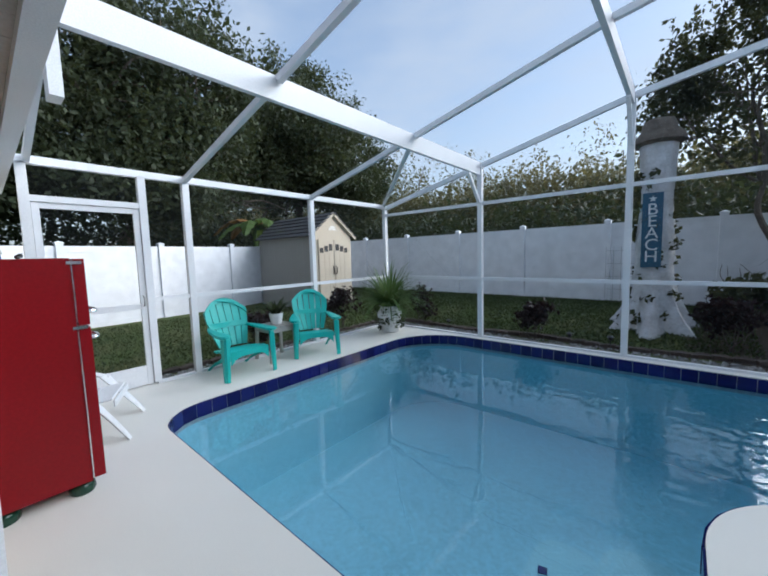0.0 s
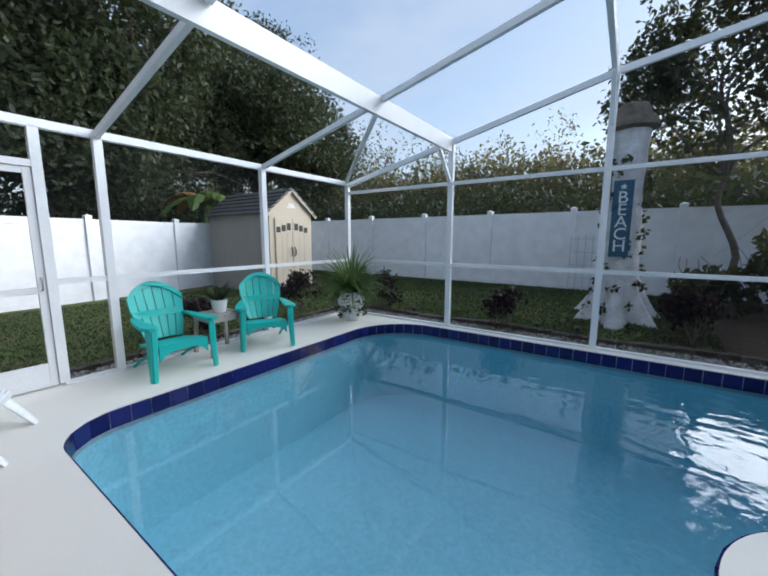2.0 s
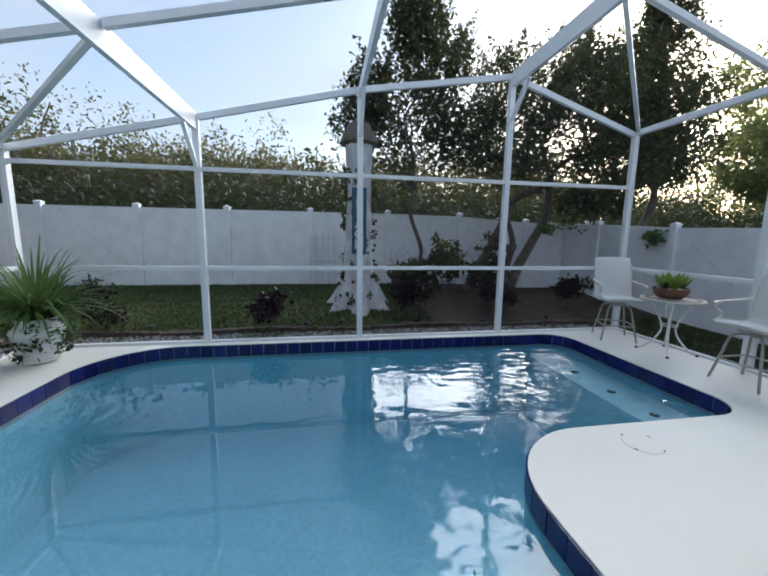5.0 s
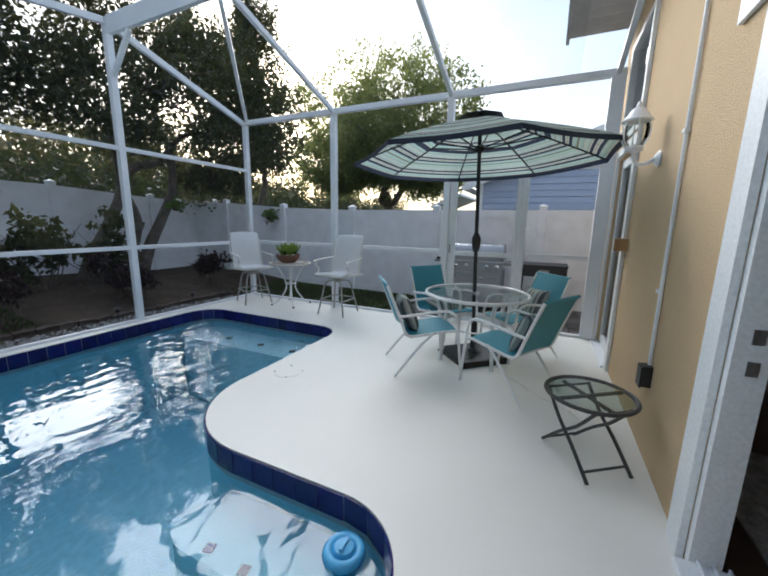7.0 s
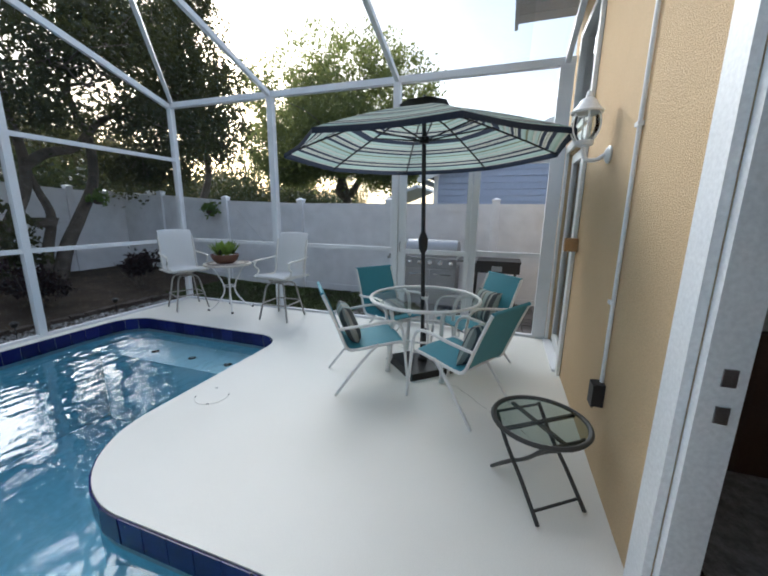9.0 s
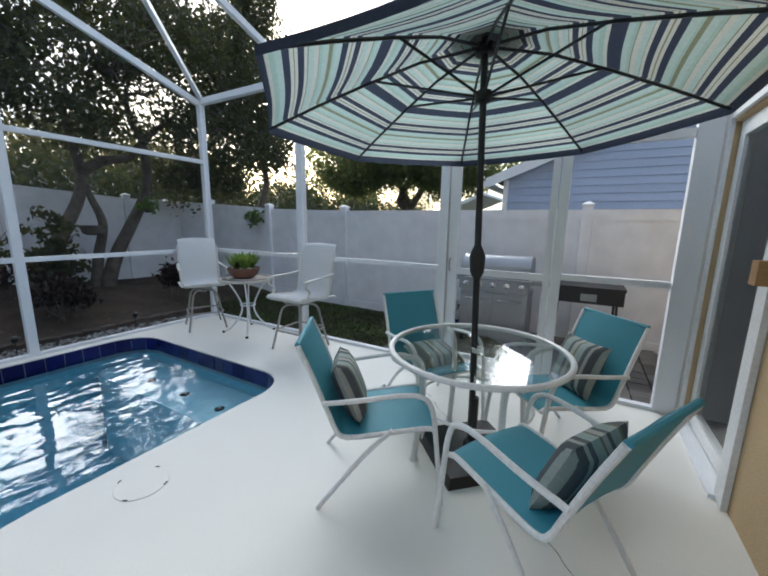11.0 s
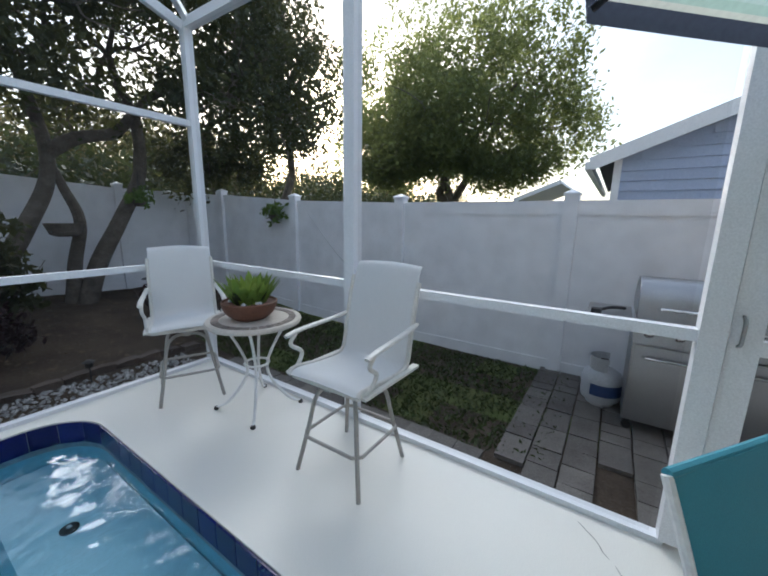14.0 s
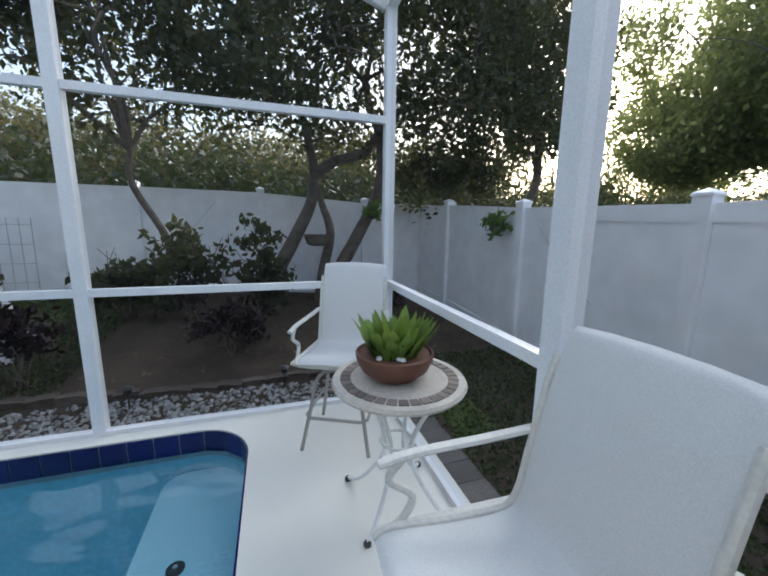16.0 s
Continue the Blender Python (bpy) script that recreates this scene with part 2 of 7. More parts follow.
def lathe(bm, prof, seg=24, at=(0, 0, 0), cap=True):
    """Turned shape from (radius, height) pairs."""
    rings = [[bm.verts.new((at[0] + r * math.cos(2 * math.pi * k / seg), at[1] + r * math.sin(2 * math.pi * k / seg), at[2] + z)) for k in range(seg)] for r, z in prof]
    for u, v in zip(rings, rings[1:]):
        for k in range(seg):
            bm.faces.new((u[k], u[(k + 1) % seg], v[(k + 1) % seg], v[k]))
    if cap:
        bm.faces.new(rings[0][::-1])
        bm.faces.new(rings[-1])
    return bm


def smooth_path(pts, n=6):
    """Catmull-Rom through points."""
    P = [Vector(p) for p in pts]
    P = [P[0] * 2 - P[1]] + P + [P[-1] * 2 - P[-2]]
    out = []
    for i in range(1, len(P) - 2):
        a, b, c, d = P[i - 1:i + 3]
        for k in range(n):
            t = k / n
            out.append(0.5 * ((2 * b) + (c - a) * t + (2 * a - 5 * b + 4 * c - d) * t * t + (3 * b - a - 3 * c + d) * t ** 3))
    out.append(P[-2])
    return out


def mesh_of(name, bm, material, shade=False):
    bmesh.ops.recalc_face_normals(bm, faces=bm.faces)
    bm.normal_update()
    if material in (M_WATER, M_SHEET_A, M_SHEET_B) and sum(f.normal.z for f in bm.faces) < 0:
        bmesh.ops.reverse_faces(bm, faces=bm.faces)
    me = bpy.data.meshes.new(name)
    bm.to_mesh(me)
    bm.free()
    for m in (material if isinstance(material, (list, tuple)) else [material]):
        me.materials.append(m)
    if shade:
        me.shade_smooth()
        me.set_sharp_from_angle(angle=radians(40))
    return me


def thing(name, m=None, label="", category="", group="", kind=""):
    """An Empty at the base of a thing made of parts."""
    ob = new(name)
    ob.empty_display_size = 0.1
    if m is not None:
        ob.matrix_world = m
    return tagged(ob, label, category, group, kind)


def part(name, bm, material, parent, label="", shade=False):
    ob = new(name, mesh_of(name, bm, material, shade))
    ob.parent = parent
    return tagged(ob, label)


def solo(name, bm, material, label="", category="", group="", kind="", shade=False):
    ob = new(name, mesh_of(name, bm, material, shade))
    return tagged(ob, label, category, group, kind)


def quads_mesh(name, verts, material, n=4):
    """Mesh from an array of loose quads."""
    k = len(verts) // n
    me = bpy.data.meshes.new(name)
    me.vertices.add(len(verts))
    me.vertices.foreach_set("co", np.asarray(verts, dtype=np.float32).ravel())
    me.loops.add(len(verts))
    me.loops.foreach_set("vertex_index", np.arange(len(verts), dtype=np.int32))
    me.polygons.add(k)
    me.polygons.foreach_set("loop_start", np.arange(0, len(verts), n, dtype=np.int32))
    me.polygons.foreach_set("loop_total", np.full(k, n, dtype=np.int32))
    me.update(calc_edges=True)
    me.materials.append(material)
    return me


def leaves(rng, centres, spread, per, size, droop=0.0, long=1.8):
    """Loose leaf quads scattered in clumps round centres (numpy arrays)."""
    c = np.repeat(np.asarray(centres), per, axis=0)
    n = len(c)
    c = c + rng.normal(0, 1, (n, 3)) * np.asarray(spread)
    d = rng.normal(0, 1, (n, 3))
    d[:, 2] -= droop
    d /= np.linalg.norm(d, axis=1, keepdims=True)
    s = np.cross(d, rng.normal(0, 1, (n, 3)))
    s /= np.linalg.norm(s, axis=1, keepdims=True) + 1e-9
    sz = size * rng.uniform(0.6, 1.35, (n, 1))
    a, b = d * sz * long / 2, s * sz / 2
    return np.stack([c - a, c + b * 0.9 - a * 0.1, c + a, c - b * 0.9 - a * 0.1], axis=1).reshape(-1, 3)


# ---------- plan ----------
X_LEFT, X_RIGHT, Y_BACK, Y_WALL = -4.34, 3.98, 5.40, -0.23
Z_EAVE = 2.41
POST_BACK = [X_LEFT, -2.255, -0.22, 1.91, 3.98]
Z_RAIL, Z_MID = 1.0, 2.245
WATER_Z = -0.13


def roof_z(x):
    return float(np.interp(x, POST_BACK, [Z_EAVE, 2.88, 3.36, 3.70, 3.04]))


def smoothstep(a, b, v):
    t = min(max((v - a) / (b - a), 0), 1)
    return t * t * (3 - 2 * t)


def ground_z(x, y):
    """Yard: flat beside the deck, rising towards the back fence."""
    back = 0.10 * smoothstep(5.6, 6.7, y) + 0.17 * smoothstep(6.4, 7.8, y) + 0.06 * smoothstep(7.8, 10, y)
    right = smoothstep(2.2, 5.0, x)
    back = back * (1 - 0.35 * right)
    left = 0.10 * smoothstep(-4.5, -9.5, x) if x < -4.5 else 0.0
    return -0.12 + max(back, left) - 0.03 * right


def fillet(corners, step=0.04):
    """Closed outline with rounded corners from (x, y, radius)."""
    out = []
    n = len(corners)
    for i in range(n):
        p0, p1, p2 = (Vector(corners[(i + k) % n][:2]) for k in (-1, 0, 1))
        r = corners[i][2]
        a, b = (p0 - p1).normalized(), (p2 - p1).normalized()
        ang = a.angle(b)
        t = r / math.tan(ang / 2)
        c = p1 + (a + b).normalized() * (r / math.sin(ang / 2))
        s, e = p1 + a * t, p1 + b * t
        k = max(4, int(r * (math.pi - ang) / step))
        va, vb = s - c, e - c
        t0 = math.atan2(va.y, va.x)
        dt = (math.atan2(vb.y, vb.x) - t0 + math.pi) % (2 * math.pi) - math.pi
        for j in range(k + 1):
            out.append((c.x + r * math.cos(t0 + dt * j / k), c.y + r * math.sin(t0 + dt * j / k)))
    return out


POOL = fillet([(-3.36, 0.83, 0.45), (0.47, 0.83, 0.42), (0.47, 2.76, 0.72), (2.89, 2.76, 0.33), (2.89, 5.26, 0.36), (-3.36, 5.26, 0.9)])


def plate_with_hole(outer, inner, z0, z1):
    """Slab between two outlines."""
    bm = bmesh.new()
    edges = []
    for loop in (outer, inner):
        vs = [bm.verts.new((x, y, z1)) for x, y in loop]
        edges += [bm.edges.new((vs[i], vs[(i + 1) % len(vs)])) for i in range(len(vs))]
    bmesh.ops.triangle_fill(bm, use_beauty=True, use_dissolve=False, edges=edges)
    ext = bmesh.ops.extrude_face_region(bm, geom=bm.faces[:])
    for v in ext["geom"]:
        if isinstance(v, bmesh.types.BMVert):
            v.co.z = z0
    return bm


# ---------- deck and pool ----------
deck = solo("deck", plate_with_hole([(-4.40, -0.30), (4.05, -0.30), (4.05, 5.47), (-4.40, 5.47)], POOL, -0.16, 0.0), M_DECK,
            "cream painted concrete pool deck with a rounded pool cutout", "deck", kind="structure")
# pool shell
bm = bmesh.new()
mid = [bm.verts.new((x, y, -0.161)) for x, y in POOL]
low = [bm.verts.new((x, y, -1.25)) for x, y in POOL]
N = len(POOL)
for i in range(N):
    j = (i + 1) % N
    bm.faces.new((mid[i], mid[j], low[j], low[i]))
bm.faces.new(low)
pool_shell = solo("pool_basin", bm, [M_PLASTER, M_GROUT], "pale blue plastered swimming pool basin with navy waterline tiles", "pool", kind="structure")
bm = bmesh.new()
bm.faces.new([bm.verts.new((x, y, WATER_Z)) for x, y in POOL]).normal_update()
water = solo("water", bm, M_WATER, "clear blue pool water with ripples near the jets", "water", kind="structure")
water.visible_shadow = False


def clip_slab(x0, x1, y0, y1, z0, z1, r):
    bm = bmesh.new()
    pts = fillet([(x0, y0, r), (x1, y0, r), (x1, y1, r), (x0, y1, r)])
    a = [bm.verts.new((x, y, z1)) for x, y in pts]
    b = [bm.verts.new((x, y, z0)) for x, y in pts]
    bm.faces.new(a)
    for i in range(len(pts)):
        j = (i + 1) % len(pts)
        bm.faces.new((a[i], a[j], b[j], b[i]))
    return bm


solo("pool_bench", clip_slab(2.32, 2.88, 2.79, 5.24, -1.24, -0.30, 0.15), M_BENCH, "pale underwater bench along the pool end with black jets", "pool bench", kind="structure")
solo("pool_step", clip_slab(0.05, 0.46, 0.85, 2.15, -1.24, -0.28, 0.15), M_STEP, "pale underwater entry step marked with navy tiles", "pool step", group="pool entry steps", kind="structure")
solo("pool_step", clip_slab(-0.33, 0.05, 0.85, 2.25, -1.24, -0.50, 0.15), M_STEP, "lower pale underwater entry step", "pool step", group="pool entry steps", kind="structure")

# ---------- ground ----------
def axis(lo, hi, fine_lo, fine_hi, step, keep):
    v = list(np.arange(fine_lo, fine_hi + step / 2, step)) + list(keep)
    far = [fine_hi + d for d in (1, 3, 7, 15, 40, 100, 300, 900)]
    v += far + [fine_lo - d for d in (1, 3, 7, 15, 40, 100, 300, 900)]
    v = sorted(set(round(float(a), 3) for a in v))
    out = [v[0]]
    for a in v[1:]:
        if a - out[-1] > 0.03 or a in keep:
            if a in keep and a - out[-1] <= 0.03:
                out[-1] = a
            else:
                out.append(a)
    return out


gx = axis(0, 0, -12, 12, 0.4, [-4.38, 4.03])
gy = axis(0, 0, -4, 12, 0.4, [-0.28, 5.45])
bm = bmesh.new()
grid = {}
for i, x in enumerate(gx):
    for j, y in enumerate(gy):
        near = max(abs(x), abs(y)) < 12.5
        grid[i, j] = bm.verts.new((x, y, ground_z(min(max(x, -12), 12), min(max(y, -4), 12)) + (noise.noise((x * 0.9, y * 0.9, 0)) * 0.015 if near else 0)))
for i in range(len(gx) - 1):
    for j in range(len(gy) - 1):
        cx, cy = (gx[i] + gx[i + 1]) / 2, (gy[j] + gy[j + 1]) / 2
        if -4.38 < cx < 4.03 and -0.28 < cy < 5.45:
            continue
        f = bm.faces.new((grid[i, j], grid[i + 1, j], grid[i + 1, j + 1], grid[i, j + 1]))
        # bare soil under the trees, lawn elsewhere
        soil = (cx > 4 and cy < 5.5 and (noise.noise((cx * 1.3, cy * 1.3, 3)) > -0.1)) or (cx > 0.4 + 0.25 * (9 - cy) * 0.3 and cy > 5.4 and cx < 6.2) or (3.9 < cx < 4.5 and cy > 2.5)
        f.material_index = 1 if soil else 0
ground = solo("ground", bm, [M_GRASS, M_SOIL], "backyard lawn with bare soil below the trees", "ground", kind="structure", shade=True)

# ---------- vinyl fences ----------
def fence(name, a, b, height, first, spacing, label):
    """Vinyl privacy fence from a to b: posts with caps, panels, rails."""
    root = thing(name, None, label, "fence", "backyard fences", "structure")
    a, b = Vector((*a, 0)), Vector((*b, 0))
    d = (b - a)
    length = d.length
    d.normalize()
    ang = math.atan2(d.y, d.x)
    stops = [s for s in np.arange(first, length, spacing)]
    me_post = me_cap = None
    for s in stops:
        p = a + d * s
        z = ground_z(p.x, p.y)
        if me_post is None:
            q = bmesh.new()
            box(q, -0.064, 0.064, -0.064, 0.064, -0.2, height + 0.03)
            me_post = mesh_of("post", soft(q, 0.006), M_VINYL)
            q = bmesh.new()
            lathe(q, [(0.105, 0), (0.105, 0.018), (0.085, 0.03), (0.0001, 0.06)], 4)
            for v in q.verts:
                v.co = Matrix.Rotation(radians(45), 3, 'Z') @ v.co
            me_cap = mesh_of("cap", q, M_VINYL)
        o = new("post", me_post)
        o.parent, o.matrix_local = root, pose(p.x, p.y, z, 0, 0, math.degrees(ang))
        c = new("cap", me_cap)
        c.parent, c.matrix_local = o, pose(0, 0, height + 0.03)
    for s, e in zip(stops, stops[1:]):
        p, r = a + d * (s + 0.06), a + d * (e - 0.06)
        zp, zr = ground_z(p.x, p.y), ground_z(r.x, r.y)
        q = bmesh.new()
        n = 1
        for k in range(n):
            u, v = p.lerp(r, k / n), p.lerp(r, (k + 1) / n)
            gap = (v - u) * 0.004
            zu, zv = zp + (zr - zp) * k / n, zp + (zr - zp) * (k + 1) / n
            vs = bar(q, u + gap, v - gap, 0.022, 1)
            for w in vs:
                low_end = w.co.z < 0
                t = ((w.co - u).dot(d)) / max((v - u).length, 1e-6)
                zz = zu + (zv - zu) * t
                w.co.z = zz + 0.10 if low_end else zz + height - 0.15
        part("panel", q, M_VINYL, root)
        for zo, h in ((height - 0.09, 0.14), (0.06, 0.14)):
            q = bmesh.new()
            bar(q, p + Vector((0, 0, zp + zo)), r + Vector((0, 0, zr + zo)), 0.045, h)
            part("rail", soft(q, 0.005), M_VINYL, root)
    return root


fence("fence_back", (-12.93, 9.7), (6.95, 9.7), 1.86, 0.0, 1.98, "white vinyl privacy fence panels along the back yard")
fence("fence_right", (6.10, -5.36), (6.10, 10.40), 1.82, 0.0, 1.965, "white vinyl privacy fence beside the grill yard")
fence("fence_left", (-9.0, -5.2), (-10.7, 9.6), 1.87, 0.35, 1.98, "white vinyl privacy fence beside the lawn")

# ---------- screen enclosure ----------
cage = thing("pool_cage", None, "white aluminium screen enclosure round the pool deck", "screen enclosure", kind="structure")


def member(name, p, q, w, h, up=(0, 0, 1)):
    b = bmesh.new()
    bar(b, p, q, w, h, up)
    return part(name, soft(b, 0.004), M_ALU, cage)


for x in POST_BACK:
    member("post", (x, Y_BACK, 0.03), (x, Y_BACK, roof_z(x)), 0.075, 0.075, (0, 1, 0))
for x0, x1 in zip(POST_BACK, POST_BACK[1:]):
    g = 0.038
    member("chair_rail", (x0 + g, Y_BACK, Z_RAIL), (x1 - g, Y_BACK, Z_RAIL), 0.05, 0.05)
    member("rail", (x0 + g, Y_BACK, Z_MID), (x1 - g, Y_BACK, Z_MID), 0.05, 0.05)
    member("eave_rail", (x0 + g, Y_BACK, roof_z(x0 + g) - 0.03), (x1 - g, Y_BACK, roof_z(x1 - g) - 0.03), 0.05, 0.075)
for x0, x1 in ((X_LEFT - 0.03, X_RIGHT + 0.03),):
    member("sole_plate", (x0, Y_BACK, 0.015), (x1, Y_BACK, 0.015), 0.06, 0.03)
member("sole_plate", (X_LEFT, -0.2, 0.015), (X_LEFT, 0.28, 0.015), 0.06, 0.03)
member("sole_plate", (X_LEFT, 1.16, 0.015), (X_LEFT, Y_BACK - 0.031, 0.015), 0.06, 0.03)
member("sole_plate", (X_RIGHT, 1.75, 0.015), (X_RIGHT, Y_BACK - 0.031, 0.015), 0.06, 0.03)
member("sole_plate", (X_RIGHT, -0.2, 0.015), (X_RIGHT, 0.72, 0.015), 0.06, 0.03)
# left wall
LEFT_Y = [0.22, 1.16, 1.62, 3.53]
for y in LEFT_Y:
    member("post", (X_LEFT, y, 0.03), (X_LEFT, y, Z_EAVE - 0.03), 0.075, 0.075, (0, 1, 0))
member("eave_rail", (X_LEFT, -0.2, Z_EAVE), (X_LEFT, Y_BACK - 0.04, Z_EAVE), 0.075, 0.075)
for y0, y1 in ((1.16, 1.62), (1.62, 3.53), (3.53, Y_BACK)):
    member("chair_rail", (X_LEFT, y0 + 0.038, Z_RAIL), (X_LEFT, y1 - 0.038, Z_RAIL), 0.05, 0.05)
member("door_header", (X_LEFT, 0.258, 2.06), (X_LEFT, 1.122, 2.06), 0.06, 0.06)
# right wall
for y in (3.57, 1.73):
    member("post", (X_RIGHT, y, 0.03), (X_RIGHT, y, 3.00), 0.085, 0.085, (0, 1, 0))
member("post", (X_RIGHT, 0.72, 0.0), (X_RIGHT, 0.72, 2.05), 0.06, 0.075, (0, 1, 0))
member("post", (X_RIGHT, -0.125, 0.03), (X_RIGHT, -0.125, 3.00), 0.075, 0.14, (0, 1, 0))
member("eave_rail", (X_RIGHT, -0.2, 3.04), (X_RIGHT, Y_BACK - 0.04, 3.04), 0.075, 0.075)
for y0, y1 in ((3.57, Y_BACK), (1.73, 3.57)):
    member("chair_rail", (X_RIGHT, y0 + 0.043, Z_RAIL), (X_RIGHT, y1 - 0.043, Z_RAIL), 0.05, 0.05)
member("chair_rail", (X_RIGHT, -0.05, Z_RAIL), (X_RIGHT, 0.68, Z_RAIL), 0.05, 0.05)
member("door_header", (X_RIGHT, -0.05, 2.07), (X_RIGHT, 1.685, 2.07), 0.06, 0.06)
# roof beams and rafters
for x, h in ((-2.255, 0.2), (-0.22, 0.16), (1.91, 0.2)):
    member("beam", (x, Y_BACK - 0.042, roof_z(x) - h / 2 + 0.02), (x, 0.26, roof_z(x) - h / 2 + 0.03), 0.05, h)
    member("knee_brace", (x, Y_BACK - 0.04, roof_z(x) - 0.62), (x, Y_BACK - 0.42, roof_z(x) - h), 0.045, 0.05)
for yl, yr in ((3.53, 3.57), (1.62, 1.73), (0.26, -0.12)):
    for x0, x1 in zip(POST_BACK, POST_BACK[1:]):
        y = yl if x1 < 1.95 else yr
        ga, gb = (0.0 if x0 < -4 else 0.03), (0.0 if x1 > 3.9 else 0.03)
        member("rafter", (x0 + ga, y, roof_z(x0 + ga) - 0.005), (x1 - gb, y, roof_z(x1 - gb) - 0.005), 0.05, 0.06)
member("hip_brace", (X_LEFT, Y_BACK - 0.04, Z_EAVE + 0.02), (-2.29, 3.55, 2.83), 0.045, 0.05)
member("hip_brace", (X_RIGHT, Y_BACK - 0.04, 3.06), (1.95, 3.59, 3.65), 0.045, 0.05)
# beam end plate at the gutter
bm = bmesh.new()
box(bm, -2.32, -2.19, 0.205, 0.265, 2.31, 2.88)
for z in (2.38, 2.41, 2.44, 2.75, 2.78, 2.81):
    for x in (-2.275, -2.235):
        tube(bm, [(x, 0.25, z), (x, 0.26, z)], 0.006, 6)
part("beam_plate", bm, M_ALU, cage, "white beam end plate with rivets")


def screen(pts):
    b = bmesh.new()
    b.faces.new([b.verts.new(p) for p in pts])
    o = part("screen", b, M_SCREEN, cage, "dark insect screen")
    o.visible_shadow = False
    return o


for x0, x1 in zip(POST_BACK, POST_BACK[1:]):
    screen([(x0, Y_BACK, 0.03), (x1, Y_BACK, 0.03), (x1, Y_BACK, roof_z(x1)), (x0, Y_BACK, roof_z(x0))])
screen([(X_LEFT, 1.19, 0.03), (X_LEFT, Y_BACK, 0.03), (X_LEFT, Y_BACK, Z_EAVE), (X_LEFT, 1.19, Z_EAVE)])
screen([(X_LEFT, 0.25, 2.09), (X_LEFT, 1.19, 2.09), (X_LEFT, 1.19, Z_EAVE), (X_LEFT, 0.25, Z_EAVE)])
screen([(X_RIGHT, 1.8, 0.03), (X_RIGHT, Y_BACK, 0.03), (X_RIGHT, Y_BACK, 3.05), (X_RIGHT, 1.8, 3.05)])
for x0, x1 in zip(POST_BACK, POST_BACK[1:]):
    screen([(x0, 0.26, roof_z(x0) + 0.03), (x1, 0.26, roof_z(x1) + 0.03), (x1, Y_BACK, roof_z(x1) + 0.03), (x0, Y_BACK, roof_z(x0) + 0.03)])

# ---------- house ----------
# wall pieces round the openings: window, wide slider, second slider
Y0 = Y_WALL - 0.11
bm = bmesh.new()
edges = []
for loop in ([(-6.0, -0.2), (4.10, -0.2), (4.10, 3.6), (0.30, 3.6), (0.30, 2.6), (-6.0, 2.6)],
             [(-1.90, 0.42), (-1.25, 0.42), (-1.25, 2.0), (-1.90, 2.0)], [(-0.94, -0.002), (0.79, -0.002), (0.79, 2.07), (-0.94, 2.07)],
             [(2.98, -0.002), (3.90, -0.002), (3.90, 2.10), (2.98, 2.10)], [(2.98, 2.25), (3.90, 2.25), (3.90, 3.25), (2.98, 3.25)]):
    vs = [bm.verts.new((x, Y_WALL, z)) for x, z in loop]
    edges += [bm.edges.new((vs[i], vs[(i + 1) % len(vs)])) for i in range(len(vs))]
bmesh.ops.triangle_fill(bm, use_beauty=True, use_dissolve=False, edges=edges, normal=(0, 1, 0))
ext = bmesh.ops.extrude_face_region(bm, geom=bm.faces[:])
for v in ext["geom"]:
    if isinstance(v, bmesh.types.BMVert):
        v.co.y = Y0
wall_house = solo("wall_house", bm, M_STUCCO, "ochre stucco house wall", "wall", kind="structure")
bm = bmesh.new()
box(bm, 4.10, 4.30, -6, Y_WALL, -0.2, 3.6)
solo("wall_house_end", bm, M_STUCCO, "ochre stucco house end wall", "wall", kind="structure")
bm = bmesh.new()
box(bm, -6.2, 4.3, -6.2, -6.0, -0.2, 3.6)
box(bm, -6.2, -6.0, -6.0, Y_WALL, -0.2, 3.6)
solo("wall_house_rear", bm, M_SOFFIT, "plain house walls behind the room", "wall", kind="structure")
bm = bmesh.new()
box(bm, -6.2, 4.3, -6.2, Y0, -0.2, -0.01)
solo("floor_room", bm, M_DARK, "dark wooden floor of the living room", "floor", kind="structure")
bm = bmesh.new()
box(bm, -6.3, 4.4, -6.3, Y_WALL - 0.01, 3.6, 3.75)
solo("ceiling_room", bm, M_TRIM, "flat house ceiling", "ceiling", kind="structure")
# soffit and gutter on the low eave
soffit = thing("soffit", None, "grey ribbed soffit below the low eave", "soffit", kind="structure")
for k in range(30):
    bm = bmesh.new()
    x = -5.9 + k * 0.205
    box(bm, x, x + 0.2, Y_WALL, 0.06, 2.36, 2.375 + 0.006 * (k % 2))
    part("soffit_board", bm, M_SOFFIT, soffit)
bm = bmesh.new()
box(bm, -5.95, 0.25, 0.06, 0.155, 2.30, 2.33)
box(bm, -5.95, 0.25, 0.14, 0.155, 2.33, 2.50)
box(bm, -5.95, 0.25, 0.06, 0.075, 2.33, 2.55)
solo("gutter", soft(bm, 0.006), M_ALU, "white aluminium rain gutter along the eave", "gutter", kind="structure")
bm = bmesh.new()
box(bm, -6.2, 0.25, -0.5, 0.06, 2.551, 2.62)
solo("roof_low", bm, M_SOFFIT, "low house roof edge above the gutter", "roof", kind="structure")

